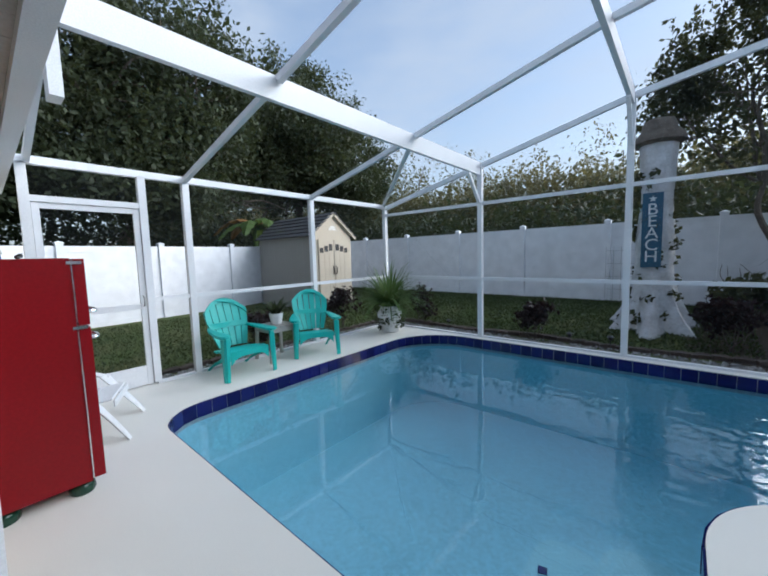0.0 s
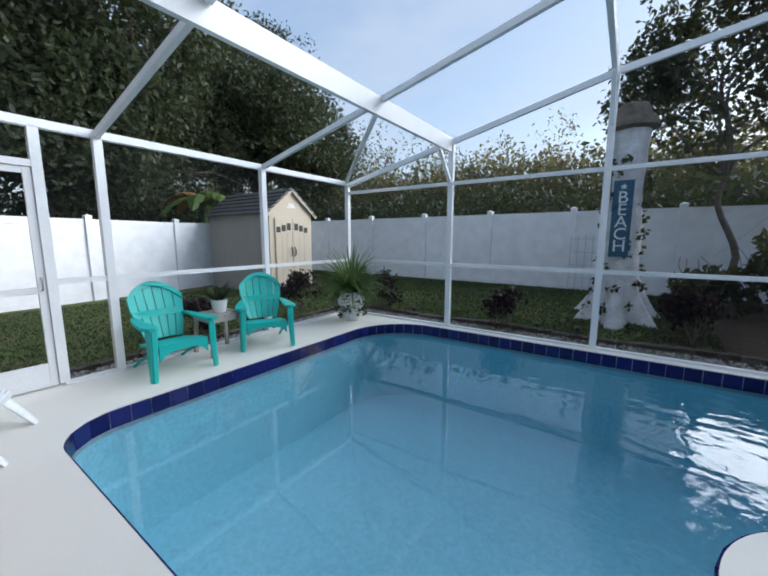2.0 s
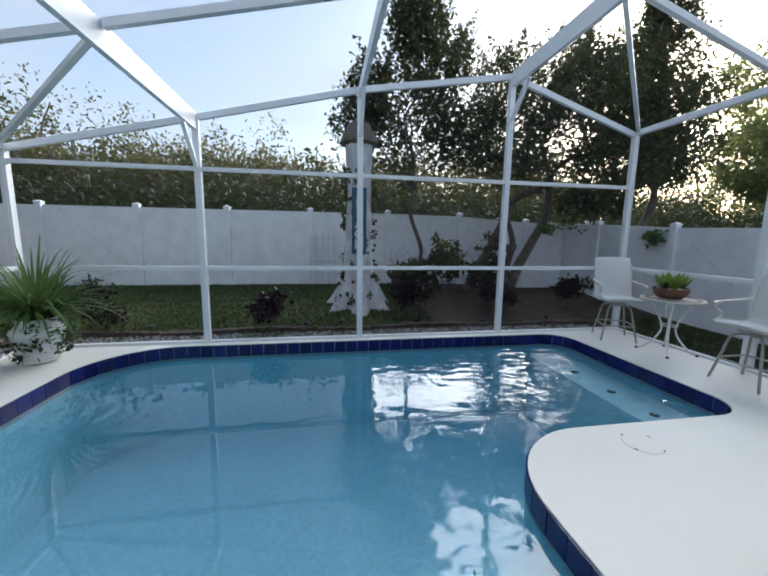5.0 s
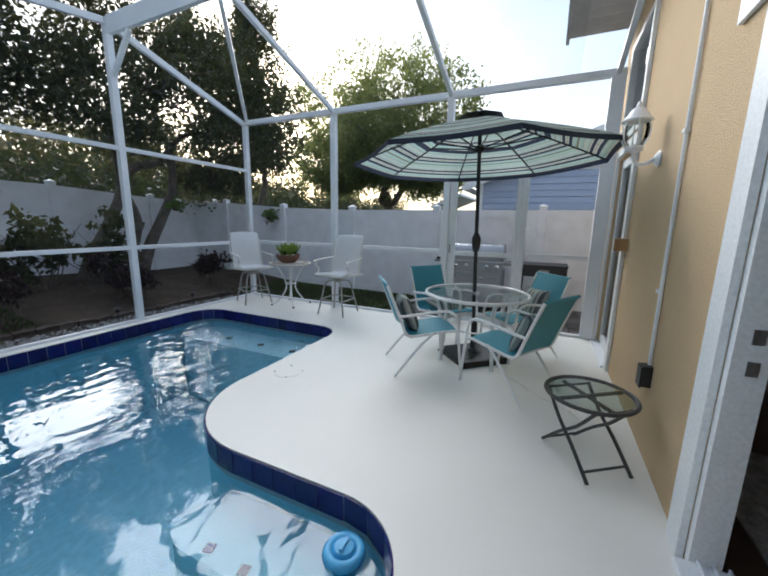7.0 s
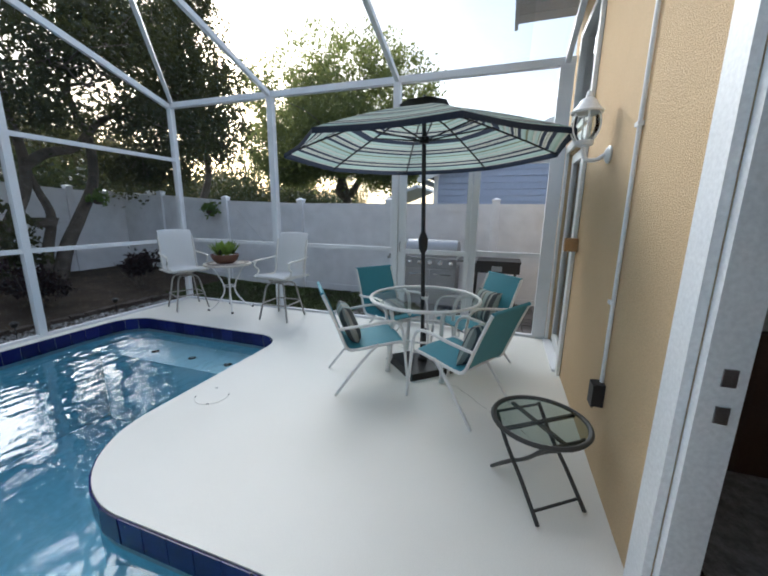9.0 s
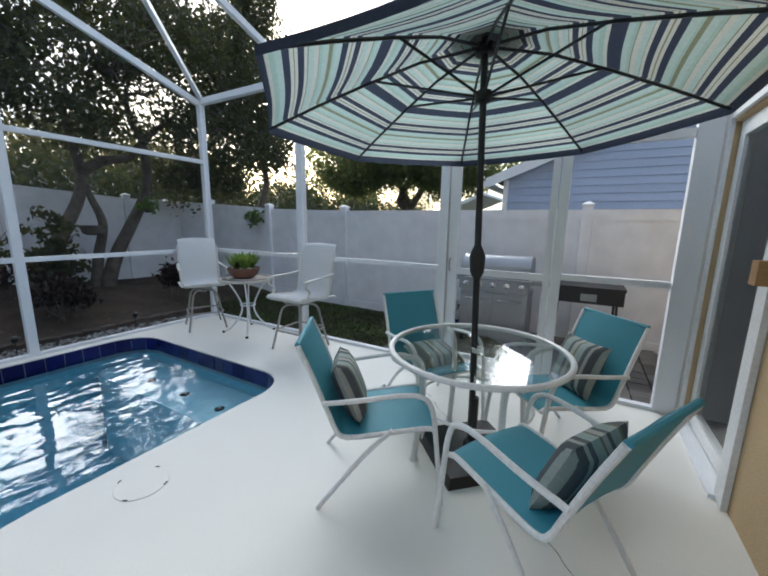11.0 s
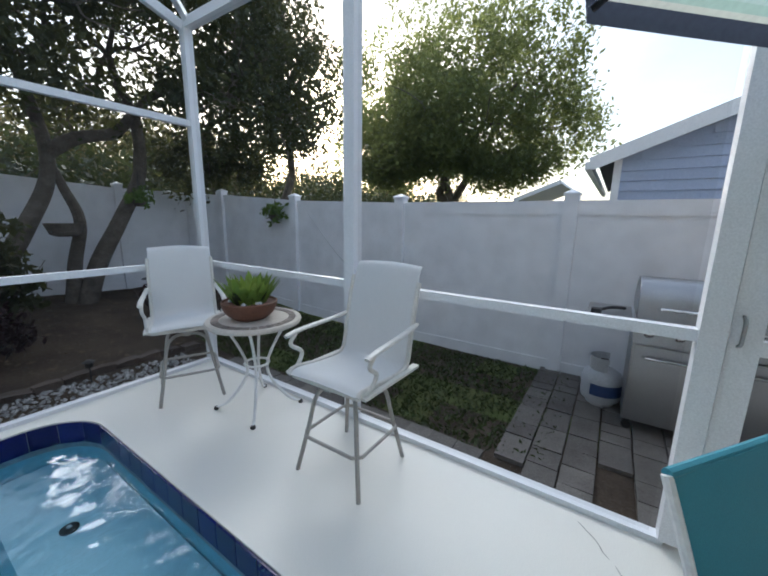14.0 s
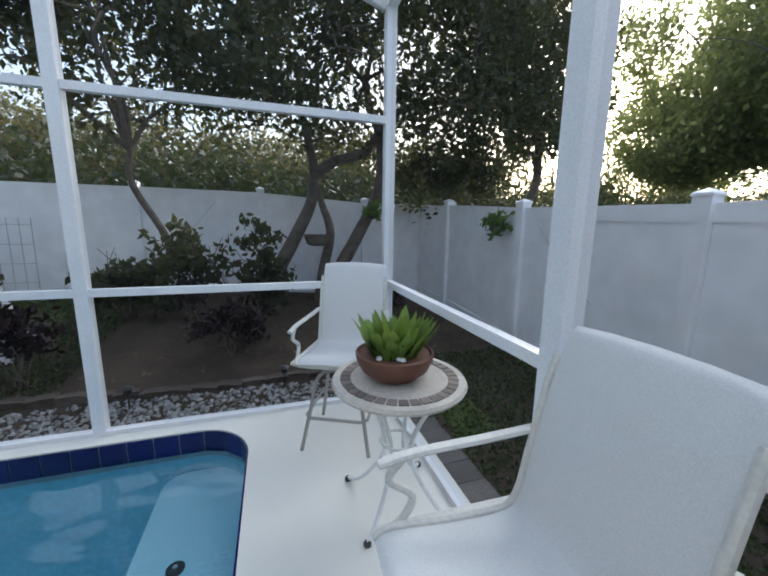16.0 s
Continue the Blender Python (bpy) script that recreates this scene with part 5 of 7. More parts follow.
# ---------- adirondack chairs ----------
def adirondack(m, label):
    """Moulded chair: fan back with slots and an arched top, arms flowing into broad front legs."""
    root = thing("adirondack_chair", m, label, "chair", "turquoise adirondack chairs")
    n = 6

    def back(u, h):
        flare = 0.72 + 0.36 * math.sin(min(h / 0.46, 1.0) * math.pi / 2)
        return Vector((u * flare, -0.15 - h * 0.40 - 0.05 * (1 - (u / 0.26) ** 2), 0.31 + h))

    def top_h(u):
        return 0.60 - 0.165 * abs(u / 0.26) ** 2.2
    for k in range(n):
        u0 = -0.26 + 0.52 * k / n + 0.005
        u1 = -0.26 + 0.52 * (k + 1) / n - 0.005
        bm = bmesh.new()
        cols = []
        for i in range(9):
            row = []
            for u in (u0, (u0 + u1) / 2, u1):
                row.append(back(u, top_h(u) * i / 8))
            cols.append(row)
        nrm = Vector((0, 0.93, 0.37)) * 0.012
        va = [[bm.verts.new(p + nrm) for p in r] for r in cols]
        vb = [[bm.verts.new(p - nrm) for p in r] for r in cols]
        for i in range(8):
            for j in range(2):
                bm.faces.new((va[i][j], va[i][j + 1], va[i + 1][j + 1], va[i + 1][j]))
                bm.faces.new((vb[i][j], vb[i + 1][j], vb[i + 1][j + 1], vb[i][j + 1]))
            for j in (0, 2):
                bm.faces.new((va[i][j], va[i + 1][j], vb[i + 1][j], vb[i][j]))
        for i in (0, 8):
            for j in range(2):
                bm.faces.new((va[i][j], va[i][j + 1], vb[i][j + 1], vb[i][j]))
        part("back_slat", bm, M_TEAL, root)
    # webs that close the slots at the waist and along the top
    bm = bmesh.new()
    us = [-0.25 + 0.5 * k / 6 for k in range(7)]
    plate(bm, [back(u, 0.23) for u in us] + [back(u, 0.30) for u in reversed(us)], (0, 0.93, 0.37), 0.020)
    part("back_web", bm, M_TEAL, root)
    bm = bmesh.new()
    us = [-0.255 + 0.51 * k / 14 for k in range(15)]
    plate(bm, [back(u, top_h(u) - 0.055) for u in us] + [back(u, top_h(u) + 0.004) for u in reversed(us)], (0, 0.93, 0.37), 0.030)
    part("top_rim", bm, M_TEAL, root)
    for k in range(5):
        y = 0.28 - k * 0.098
        z = 0.345 - k * 0.016
        bm = bmesh.new()
        box(bm, -0.235, 0.235, y - 0.092, y, z - 0.02, z)
        part("seat_slat", soft(bm, 0.008, 2), M_TEAL, root)
    bm = bmesh.new()
    low_edge = [(-0.24 + 0.048 * k, 0.282, 0.275 - 0.09 * abs(-1 + 0.2 * k) ** 4) for k in range(11)]
    plate(bm, low_edge + [(0.24, 0.282, 0.345), (-0.24, 0.282, 0.345)], (0, 1, 0), 0.022)
    part("apron", bm, M_TEAL, root)
    for s in (-1, 1):
        bm = bmesh.new()
        plate(bm, [(s * 0.235, 0.26, 0.335), (s * 0.235, -0.40, 0.0), (s * 0.235, -0.33, 0.0), (s * 0.235, -0.10, 0.15), (s * 0.235, 0.26, 0.27)], (s, 0, 0), 0.03)
        part("rear_leg", soft(bm, 0.006), M_TEAL, root)
        # front leg: an angle of two tapering faces
        bm = bmesh.new()
        plate(bm, [(s * 0.315, 0.325, 0.0), (s * 0.315, 0.28, 0.0), (s * 0.30, 0.21, 0.50), (s * 0.30, 0.325, 0.515)], (s, 0, 0), 0.022)
        plate(bm, [(s * 0.318, 0.318, 0.0), (s * 0.278, 0.318, 0.0), (s * 0.256, 0.305, 0.33), (s * 0.25, 0.315, 0.515), (s * 0.310, 0.318, 0.515)], (0, 1, 0), 0.022)
        part("front_leg", soft(bm, 0.006), M_TEAL, root)
        bm = bmesh.new()
        edge_in = [(0.228, 0.31), (0.236, 0.05), (0.240, -0.18), (0.20, -0.30)]
        edge_out = [(0.255, -0.32), (0.32, -0.12), (0.36, 0.12), (0.375, 0.26), (0.362, 0.325), (0.325, 0.355), (0.27, 0.355)]
        plate(bm, [(s * x, y, 0.525 + 0.03 * max(0.0, 0.1 - y)) for x, y in edge_in + edge_out], (0, 0, 1), 0.03)
        part("armrest", soft(bm, 0.010, 2), M_TEAL, root)
    return root


adirondack(pose(-3.95, 1.98, 0, 0, 0, -91), "turquoise plastic adirondack chair facing the pool")
adirondack(pose(-3.92, 3.15, 0, 0, 0, -119), "turquoise plastic adirondack chair turned towards the house")

st = thing("side_table", pose(-4.08, 2.60, 0) @ Matrix.Diagonal((1.05, 1.1, 1.1, 1)), "small taupe slatted table between the turquoise chairs", "table")
bm = bmesh.new()
for k in range(5):
    box(bm, -0.20, 0.20, -0.2 + k * 0.082, -0.2 + k * 0.082 + 0.072, 0.43, 0.45)
part("tabletop", soft(bm, 0.004), M_TAUPE, st)
bm = bmesh.new()
for a, b, c, d in ((-0.19, 0.19, -0.19, -0.17), (-0.19, 0.19, 0.17, 0.19), (-0.19, -0.17, -0.168, 0.168), (0.17, 0.19, -0.168, 0.168)):
    box(bm, a, b, c, d, 0.375, 0.429)
part("apron", bm, M_TAUPE, st)
for x in (-0.17, 0.17):
    for y in (-0.17, 0.17):
        bm = bmesh.new()
        bar(bm, (x, y, 0.374), (x * 1.1, y * 1.1, 0), 0.035, 0.035, (0, 1, 0))
        part("leg", bm, M_TAUPE, st)


def blade_leaf(bm, base, d, length, width, curl, n=5, up=Vector((0, 0, 1))):
    """A tapering leaf that bends over."""
    d = Vector(d).normalized()
    s = d.cross(up)
    if s.length < 0.05:
        s = Vector((1, 0, 0))
    s.normalize()
    rows = []
    p = Vector(base)
    for i in range(n + 1):
        t = i / n
        w = width * (math.sin(math.pi * (0.18 + 0.82 * t)) ** 0.8) if t < 1 else 0.001
        rows.append((bm.verts.new(p + s * w / 2), bm.verts.new(p - s * w / 2 + Vector((0, 0, 0.0005)))))
        d = (d + Vector((0, 0, -curl / n))).normalized()
        p = p + d * (length / n)
    for u, w in zip(rows, rows[1:]):
        bm.faces.new((u[0], u[1], w[1], w[0]))


def pot_plant(m, name, label, pot, pot_mat, leaf_mat_, n, length, width, curl, seed, spread=0.5, extra=None):
    """Potted plant: pot, soil, foliage."""
    rng = np.random.default_rng(seed)
    root = thing(name, m, label, "potted plant")
    bm = bmesh.new()
    lathe(bm, pot, 28)
    part("pot", bm, pot_mat, root, shade=True)
    r, h = pot[-1][0], pot[-1][1]
    bm = bmesh.new()
    lathe(bm, [(r * 0.97, h - 0.012), (r * 0.6, h + 0.002), (0.004, h + 0.008)], 20)
    part("soil", bm, M_POTSOIL, root)
    bm = bmesh.new()
    for k in range(n):
        a = rng.uniform(0, 6.283)
        q = rng.uniform(0, 0.7) * r
        lean = rng.uniform(0.15, 1.0) * spread
        blade_leaf(bm, (q * math.cos(a), q * math.sin(a), h), (math.cos(a) * lean, math.sin(a) * lean, 1), length * rng.uniform(0.55, 1.15), width * rng.uniform(0.7, 1.2), curl * rng.uniform(0.5, 1.3))
    part("foliage", bm, leaf_mat_, root)
    return root


pot_plant(pose(-4.08, 2.62, 0.495) @ Matrix.Diagonal((1.15, 1.15, 1.15, 1)), "potted_plant", "small green plant in a white pot on the side table", [(0.055, 0), (0.062, 0.005), (0.085, 0.12), (0.088, 0.14), (0.082, 0.14), (0.078, 0.125)], M_CERAMIC, M_LEAF_OAK, 60, 0.22, 0.03, 1.0, 91, 0.8)
fern = pot_plant(pose(-3.84, 4.88, 0) @ Matrix.Diagonal((1.12, 1.12, 1.12, 1)), "fern_planter", "big trailing fern in a white ceramic pot", [(0.12, 0), (0.145, 0.015), (0.14, 0.035), (0.16, 0.06), (0.205, 0.27), (0.215, 0.32), (0.195, 0.36), (0.155, 0.39), (0.16, 0.42), (0.18, 0.445), (0.165, 0.445), (0.15, 0.41)], M_CERAMIC, leaf_mat("arching green blades", (0.085, 0.14, 0.045), (0.18, 0.26, 0.07), 0.3), 260, 0.80, 0.026, 1.75, 92, 0.75)
rng = np.random.default_rng(93)
bm = bmesh.new()
for k in range(46):
    a = rng.uniform(0, 6.283)
    e = rng.uniform(0.6, 2.6)
    L = rng.uniform(0.4, 0.95)
    p = Vector((0.1 * math.cos(a), 0.1 * math.sin(a), 0.42))
    d = Vector((math.cos(a), math.sin(a), e)).normalized()
    for i in range(14):
        t = i / 14
        d = (d + Vector((0, 0, -0.13))).normalized()
        p = p + d * L / 14
        s = d.cross(Vector((0, 0, 1))).normalized()
        for sg in (-1, 1):
            w = 0.07 * math.sin(math.pi * (0.1 + 0.85 * t))
            q = p + s * sg * w + d * w * 0.4
            bm.faces.new([bm.verts.new(p), bm.verts.new(p.lerp(q, 0.5) + d * 0.010), bm.verts.new(q), bm.verts.new(p.lerp(q, 0.5) - d * 0.010)])
part("fronds", bm, leaf_mat("fern fronds", (0.06, 0.12, 0.035), (0.14, 0.24, 0.05), 0.3), fern)
trail = new("trailing_vine", quads_mesh("trailing_vine", leaves(rng, np.stack([np.sin(np.arange(60)) * 0.22, np.cos(np.arange(60)) * 0.22, rng.uniform(0.08, 0.45, 60)], axis=1), 0.025, 6, 0.04, 0.3, 1.3), M_LEAF_OAK))
trail.parent = fern


# ---------- dining set ----------
DX, DY, DH = 2.70, 1.03, 0.69
tb = thing("dining_table", pose(DX, DY, 0), "round glass patio table with a white metal frame", "table")
bm = bmesh.new()
lathe(bm, [(0.028, DH + 0.004), (0.495, DH + 0.004)], 64, cap=False)
bm.normal_update()
if bm.faces[:][0].normal.z < 0:
    bmesh.ops.reverse_faces(bm, faces=bm.faces[:])
o = part("glass_top", bm, M_TABLEGLASS, tb, "clear patterned glass top")
o.visible_shadow = False
bm = bmesh.new()
tube(bm, [(0.51 * math.cos(a), 0.51 * math.sin(a), DH - 0.004) for a in np.linspace(0, 2 * math.pi, 56, endpoint=False)], 0.017, 8, closed=True)
part("rim", bm, M_WTUBE, tb, "white round table rim", shade=True)
for k in range(4):
    a = radians(-140 + 90 * k)
    bm = bmesh.new()
    tube(bm, smooth_path([(0.49 * math.cos(a), 0.49 * math.sin(a), DH - 0.02), (0.36 * math.cos(a), 0.36 * math.sin(a), DH - 0.06), (0.33 * math.cos(a), 0.33 * math.sin(a), 0.42), (0.37 * math.cos(a), 0.37 * math.sin(a), 0.012)], 6), 0.019, 8)
    lathe(bm, [(0.028, 0), (0.028, 0.012), (0.02, 0.02)], 10, (0.37 * math.cos(a), 0.37 * math.sin(a), 0))
    part("leg", bm, M_WTUBE, tb, shade=True)
bm = bmesh.new()
tube(bm, [(0.335 * math.cos(a), 0.335 * math.sin(a), 0.36) for a in np.linspace(0, 2 * math.pi, 40, endpoint=False)], 0.010, 6, closed=True)
part("stretcher_ring", bm, M_WTUBE, tb, shade=True)
bm = bmesh.new()
lathe(bm, [(0.024, DH - 0.02), (0.03, DH - 0.02), (0.034, DH + 0.008), (0.025, DH + 0.008)], 20, cap=False)
part("umbrella_collar", bm, M_WTUBE, tb, shade=True)

ub = thing("umbrella_base", pose(DX, DY, 0, 0, 0, 43), "square black weighted umbrella stand", "umbrella base")
bm = bmesh.new()
vs = box(bm, -0.27, 0.27, -0.27, 0.27, 0, 0.055)
for v in vs:
    if v.co.z > 0.03:
        v.co.x *= 0.92
        v.co.y *= 0.92
part("plate", soft(bm, 0.008), M_BLACK, ub)
bm = bmesh.new()
lathe(bm, [(0.05, 0.056), (0.045, 0.09), (0.03, 0.10), (0.03, 0.38), (0.026, 0.38)], 16)
part("socket", bm, M_BLACK, ub, shade=True)

um = thing("patio_umbrella", pose(DX, DY, 0, -1.8, 0.6, 0) @ pose(0, 0, 0, 0, 0, 22.5), "open striped green and navy patio umbrella with a black pole", "umbrella")
RIM, ZR, ZT = 1.22, 1.99, 2.43
bm = bmesh.new()
tube(bm, [(0, 0, 0.381), (0, 0, 1.25), (0, 0, ZT - 0.01)], 0.019, 12)
part("pole", bm, M_BLACK, um, shade=True)
bm = bmesh.new()
lathe(bm, [(0.021, 1.11), (0.04, 1.15), (0.045, 1.24), (0.03, 1.28), (0.021, 1.30)], 14)
box(bm, 0.03, 0.085, -0.018, 0.018, 1.17, 1.22)
part("crank_box", soft(bm, 0.003), M_BLACK, um, shade=True)
bm = bmesh.new()
tube(bm, [(0.085, 0, 1.195), (0.12, 0, 1.195), (0.12, 0, 1.11), (0.15, 0, 1.11)], 0.007, 8)
part("crank_handle", bm, M_BLACK, um, shade=True)
bm = bmesh.new()
lathe(bm, [(0.02, 2.065), (0.045, 2.07), (0.045, 2.12), (0.02, 2.13)], 16)
part("runner", bm, M_BLACK, um, shade=True)
bm = bmesh.new()
lathe(bm, [(0.02, 2.30), (0.05, 2.305), (0.05, 2.35), (0.02, 2.36)], 16)
part("hub", bm, M_BLACK, um, shade=True)


def canopy_pt(a, t, r0=0.05):
    """Point of the canopy at angle a and fraction t from the top."""
    r = r0 + (RIM - r0) * t
    sector = 2 * math.pi / 8
    f = (a / sector) % 1.0
    inset = math.cos(sector / 2) / math.cos(sector * (f - 0.5))
    r *= inset * (1 - 0.015 * math.sin(math.pi * f))
    z = ZT - 0.05 - (ZT - 0.05 - ZR) * (0.80 * t + 0.20 * t * t) - 0.012 * math.sin(math.pi * f) * t
    return Vector((r * math.cos(a), r * math.sin(a), z))


can = None
for s in range(8):
    bm = bmesh.new()
    uvl = bm.loops.layers.uv.new("weave")
    nu, nv = 8, 12
    g = [[bm.verts.new(canopy_pt(2 * math.pi / 8 * (s + i / nu * 0.9998 + 0.0001), 0.03 + 0.97 * j / nv)) for i in range(nu + 1)] for j in range(nv + 1)]
    for j in range(nv):
        for i in range(nu):
            f = bm.faces.new((g[j][i], g[j][i + 1], g[j + 1][i + 1], g[j + 1][i]))
            for lp, (jj, ii) in zip(f.loops, ((j, i), (j, i + 1), (j + 1, i + 1), (j + 1, i))):
                lp[uvl].uv = (0.03 + 0.969 * jj / nv, ii / nu)
    # short hem that hangs from the rim
    hem = [bm.verts.new(v.co + Vector((0, 0, -0.035))) for v in g[nv]]
    for i in range(nu):
        f = bm.faces.new((g[nv][i], g[nv][i + 1], hem[i + 1], hem[i]))
        for lp in f.loops:
            lp[uvl].uv = (0.49, 0.5)
    me = bpy.data.meshes.new("canopy_panel")
    bm.to_mesh(me)
    bm.free()
    me.materials.append(M_CANOPY)
    me.shade_smooth()
    o = new("canopy_panel", me)
    o.parent = um
    tagged(o, "striped green cream and navy cloth panel")
bm = bmesh.new()
lathe(bm, [(0.22, ZT - 0.045), (0.12, ZT - 0.015), (0.02, ZT), (0.012, ZT + 0.035), (0.001, ZT + 0.04)], 8)
part("vent_cap", bm, M_BLACK, um)
for s in range(8):
    a = 2 * math.pi / 8 * s
    pts = [canopy_pt(a + 1e-4, t) - Vector((0, 0, 0.014)) for t in (0.0, 0.25, 0.5, 0.75, 0.99)]
    pts[0] = Vector((0.045 * math.cos(a), 0.045 * math.sin(a), 2.335))
    bm = bmesh.new()
    tube(bm, pts, 0.008, 6)
    rib = part("rib", bm, M_BLACK, um, shade=True)
    bm = bmesh.new()
    tube(bm, [(0.045 * math.cos(a), 0.045 * math.sin(a), 2.10), tuple(canopy_pt(a + 1e-4, 0.46) - Vector((0, 0, 0.016)))], 0.007, 6)
    part("strut", bm, M_BLACK, rib, shade=True)


def dining_chair():
    root = thing("dining_chair", None, "white metal patio chair with teal sling seat", "chair", "chairs round the patio table")
    rail = [(0.27, 0.395), (0.22, 0.41), (0.0, 0.385), (-0.16, 0.37), (-0.22, 0.40), (-0.265, 0.51), (-0.33, 0.68), (-0.40, 0.845)]
    path = smooth_path([(0, y, z) for y, z in rail], 3)
    prof = [(p.y, p.z) for p in path]
    bm = bmesh.new()
    sling(bm, prof, 0.234)
    part("sling", bm, M_SLING, root, "teal woven sling cloth", shade=True)
    for s in (-1, 1):
        bm = bmesh.new()
        tube(bm, [(s * 0.238, y, z) for y, z in prof], 0.013, 8)
        part("sling_rail", bm, M_WTUBE, root, shade=True)
        bm = bmesh.new()
        tube(bm, smooth_path([(s * 0.265, 0.31, 0.0), (s * 0.268, 0.275, 0.3), (s * 0.27, 0.245, 0.52), (s * 0.272, 0.19, 0.595), (s * 0.272, 0.08, 0.605), (s * 0.268, -0.12, 0.58), (s * 0.254, -0.285, 0.56)], 4), 0.013, 8)
        part("front_leg", bm, M_WTUBE, root, "white tube leg bent into an armrest", shade=True)
        bm = bmesh.new()
        tube(bm, smooth_path([(s * 0.25, 0.05, 0.41), (s * 0.262, -0.1, 0.27), (s * 0.268, -0.32, 0.0)], 4), 0.012, 8)
        part("rear_leg", bm, M_WTUBE, root, shade=True)
    for y, z in ((0.262, 0.392), (-0.17, 0.362)):
        bm = bmesh.new()
        tube(bm, [(-0.238, y, z), (0.238, y, z)], 0.011, 8)
        part("crossbar", bm, M_WTUBE, root, shade=True)
    bm = bmesh.new()
    tube(bm, [(-0.236, -0.401, 0.847), (0.236, -0.401, 0.847)], 0.014, 8)
    part("top_hem", bm, M_SLING, root, "teal cloth rolled over the top bar", shade=True)
    return root


def place(x, y, face):
    return pose(x, y, 0, 0, 0, face - 90)


CHAIRS = [(2.27, 1.45, -57), (2.15, 0.62, 60), (3.08, 1.46, -127), (3.05, 0.62, 133)]
first_chair = dining_chair()
first_chair.matrix_world = place(*CHAIRS[0])
for c in CHAIRS[1:]:
    copy_thing(first_chair, place(*c))


def cushion(m):
    """Puffed square pillow with striped cloth."""
    root = thing("throw_pillow", m, "striped grey and cream throw pillow on a patio chair", "pillow", "striped pillows on the chairs")
    bm = bmesh.new()
    uvl = bm.loops.layers.uv.new("weave")
    n = 10
    sides = []
    for sg in (-1, 1):
        g = []
        for i in range(n + 1):
            row = []
            for j in range(n + 1):
                u, v = 2 * i / n - 1, 2 * j / n - 1
                th = 0.065 * max(0.0, (1 - u ** 4) * (1 - v ** 4)) ** 0.5
                pin = 1 - 0.07 * (1 - abs(u * v))
                row.append(bm.verts.new((0.175 * u * (0.93 + 0.07 * v * v), sg * th, 0.175 * v * (0.93 + 0.07 * u * u))))
            g.append(row)
        sides.append(g)
        for i in range(n):
            for j in range(n):
                f = bm.faces.new((g[i][j], g[i + 1][j], g[i + 1][j + 1], g[i][j + 1]))
                for lp, (ii, jj) in zip(f.loops, ((i, j), (i + 1, j), (i + 1, j + 1), (i, j + 1))):
                    lp[uvl].uv = (0.02 + 0.95 * ii / n, jj / n)
    bmesh.ops.remove_doubles(bm, verts=bm.verts[:], dist=1e-5)
    part("cushion", bm, M_CUSHION, root, shade=True)
    return root


for i, c in enumerate(CHAIRS):
    flat = c[0] + c[1] == max(k[0] + k[1] for k in CHAIRS)
    pl = cushion(place(*c) @ (pose(0, 0.02, 0.455, 82, 0, 0) if flat else pose(0, -0.165, 0.545, 22, 0, 0)))

# folding side table
fs = thing("folding_table", pose(1.34, 0.11, 0, 0, 0, -54) @ Matrix.Diagonal((1.1, 1.1, 0.86, 1)), "small round dark folding table with frosted glass", "table")
bm = bmesh.new()
lathe(bm, [(0.001, 0.498), (0.20, 0.498)], 40, cap=False)
part("glass_top", bm, M_FROST, fs, "frosted greenish glass top")
bm = bmesh.new()
tube(bm, [(0.212 * math.cos(a), 0.212 * math.sin(a), 0.49) for a in np.linspace(0, 2 * math.pi, 44, endpoint=False)], 0.013, 8, closed=True)
part("rim", bm, M_BRONZE, fs, shade=True)
bm = bmesh.new()
bar(bm, (-0.2, 0, 0.478), (0.2, 0, 0.478), 0.02, 0.014)
bar(bm, (0, -0.2, 0.462), (0, 0.2, 0.462), 0.02, 0.014)
part("cross_frame", bm, M_BRONZE, fs)
for s, w in ((1, 0.13), (-1, 0.105)):
    bm = bmesh.new()
    tube(bm, smooth_path([(-w, s * 0.16, 0.47), (-w, s * 0.05, 0.30), (-w, -s * 0.06, 0.18), (-w, -s * 0.19, 0.012)], 3), 0.010, 8)
    tube(bm, smooth_path([(w, s * 0.16, 0.47), (w, s * 0.05, 0.30), (w, -s * 0.06, 0.18), (w, -s * 0.19, 0.012)], 3), 0.010, 8)
    tube(bm, [(-w, -s * 0.15, 0.06), (w, -s * 0.15, 0.06)], 0.008, 6)
    tube(bm, [(-w, s * 0.155, 0.46), (w, s * 0.155, 0.46)], 0.008, 6)
    part("leg_frame", bm, M_BRONZE, fs, shade=True)

# ---------- bistro set ----------
BX, BY, BH = 3.675, 4.25, 0.71
bt = thing("bistro_table", pose(BX, BY, 0), "round bistro table with mosaic border and curved white legs", "table")
bm = bmesh.new()
lathe(bm, [(0.30, BH - 0.035), (0.33, BH - 0.03), (0.338, BH - 0.015), (0.33, BH), (0.001, BH)], 48)
part("tabletop", bm, M_MOSAIC, bt, shade=True)
for k in range(34):
    a = 2 * math.pi * k / 34
    bm = bmesh.new()
    da = 2 * math.pi / 34 * 0.42
    plate(bm, [(r * math.cos(a + d), r * math.sin(a + d), BH + 0.0005) for r, d in ((0.245, -da), (0.295, -da), (0.295, da), (0.245, da))], (0, 0, 1), 0.004)
    part("tile", bm, M_MTILE, bt)
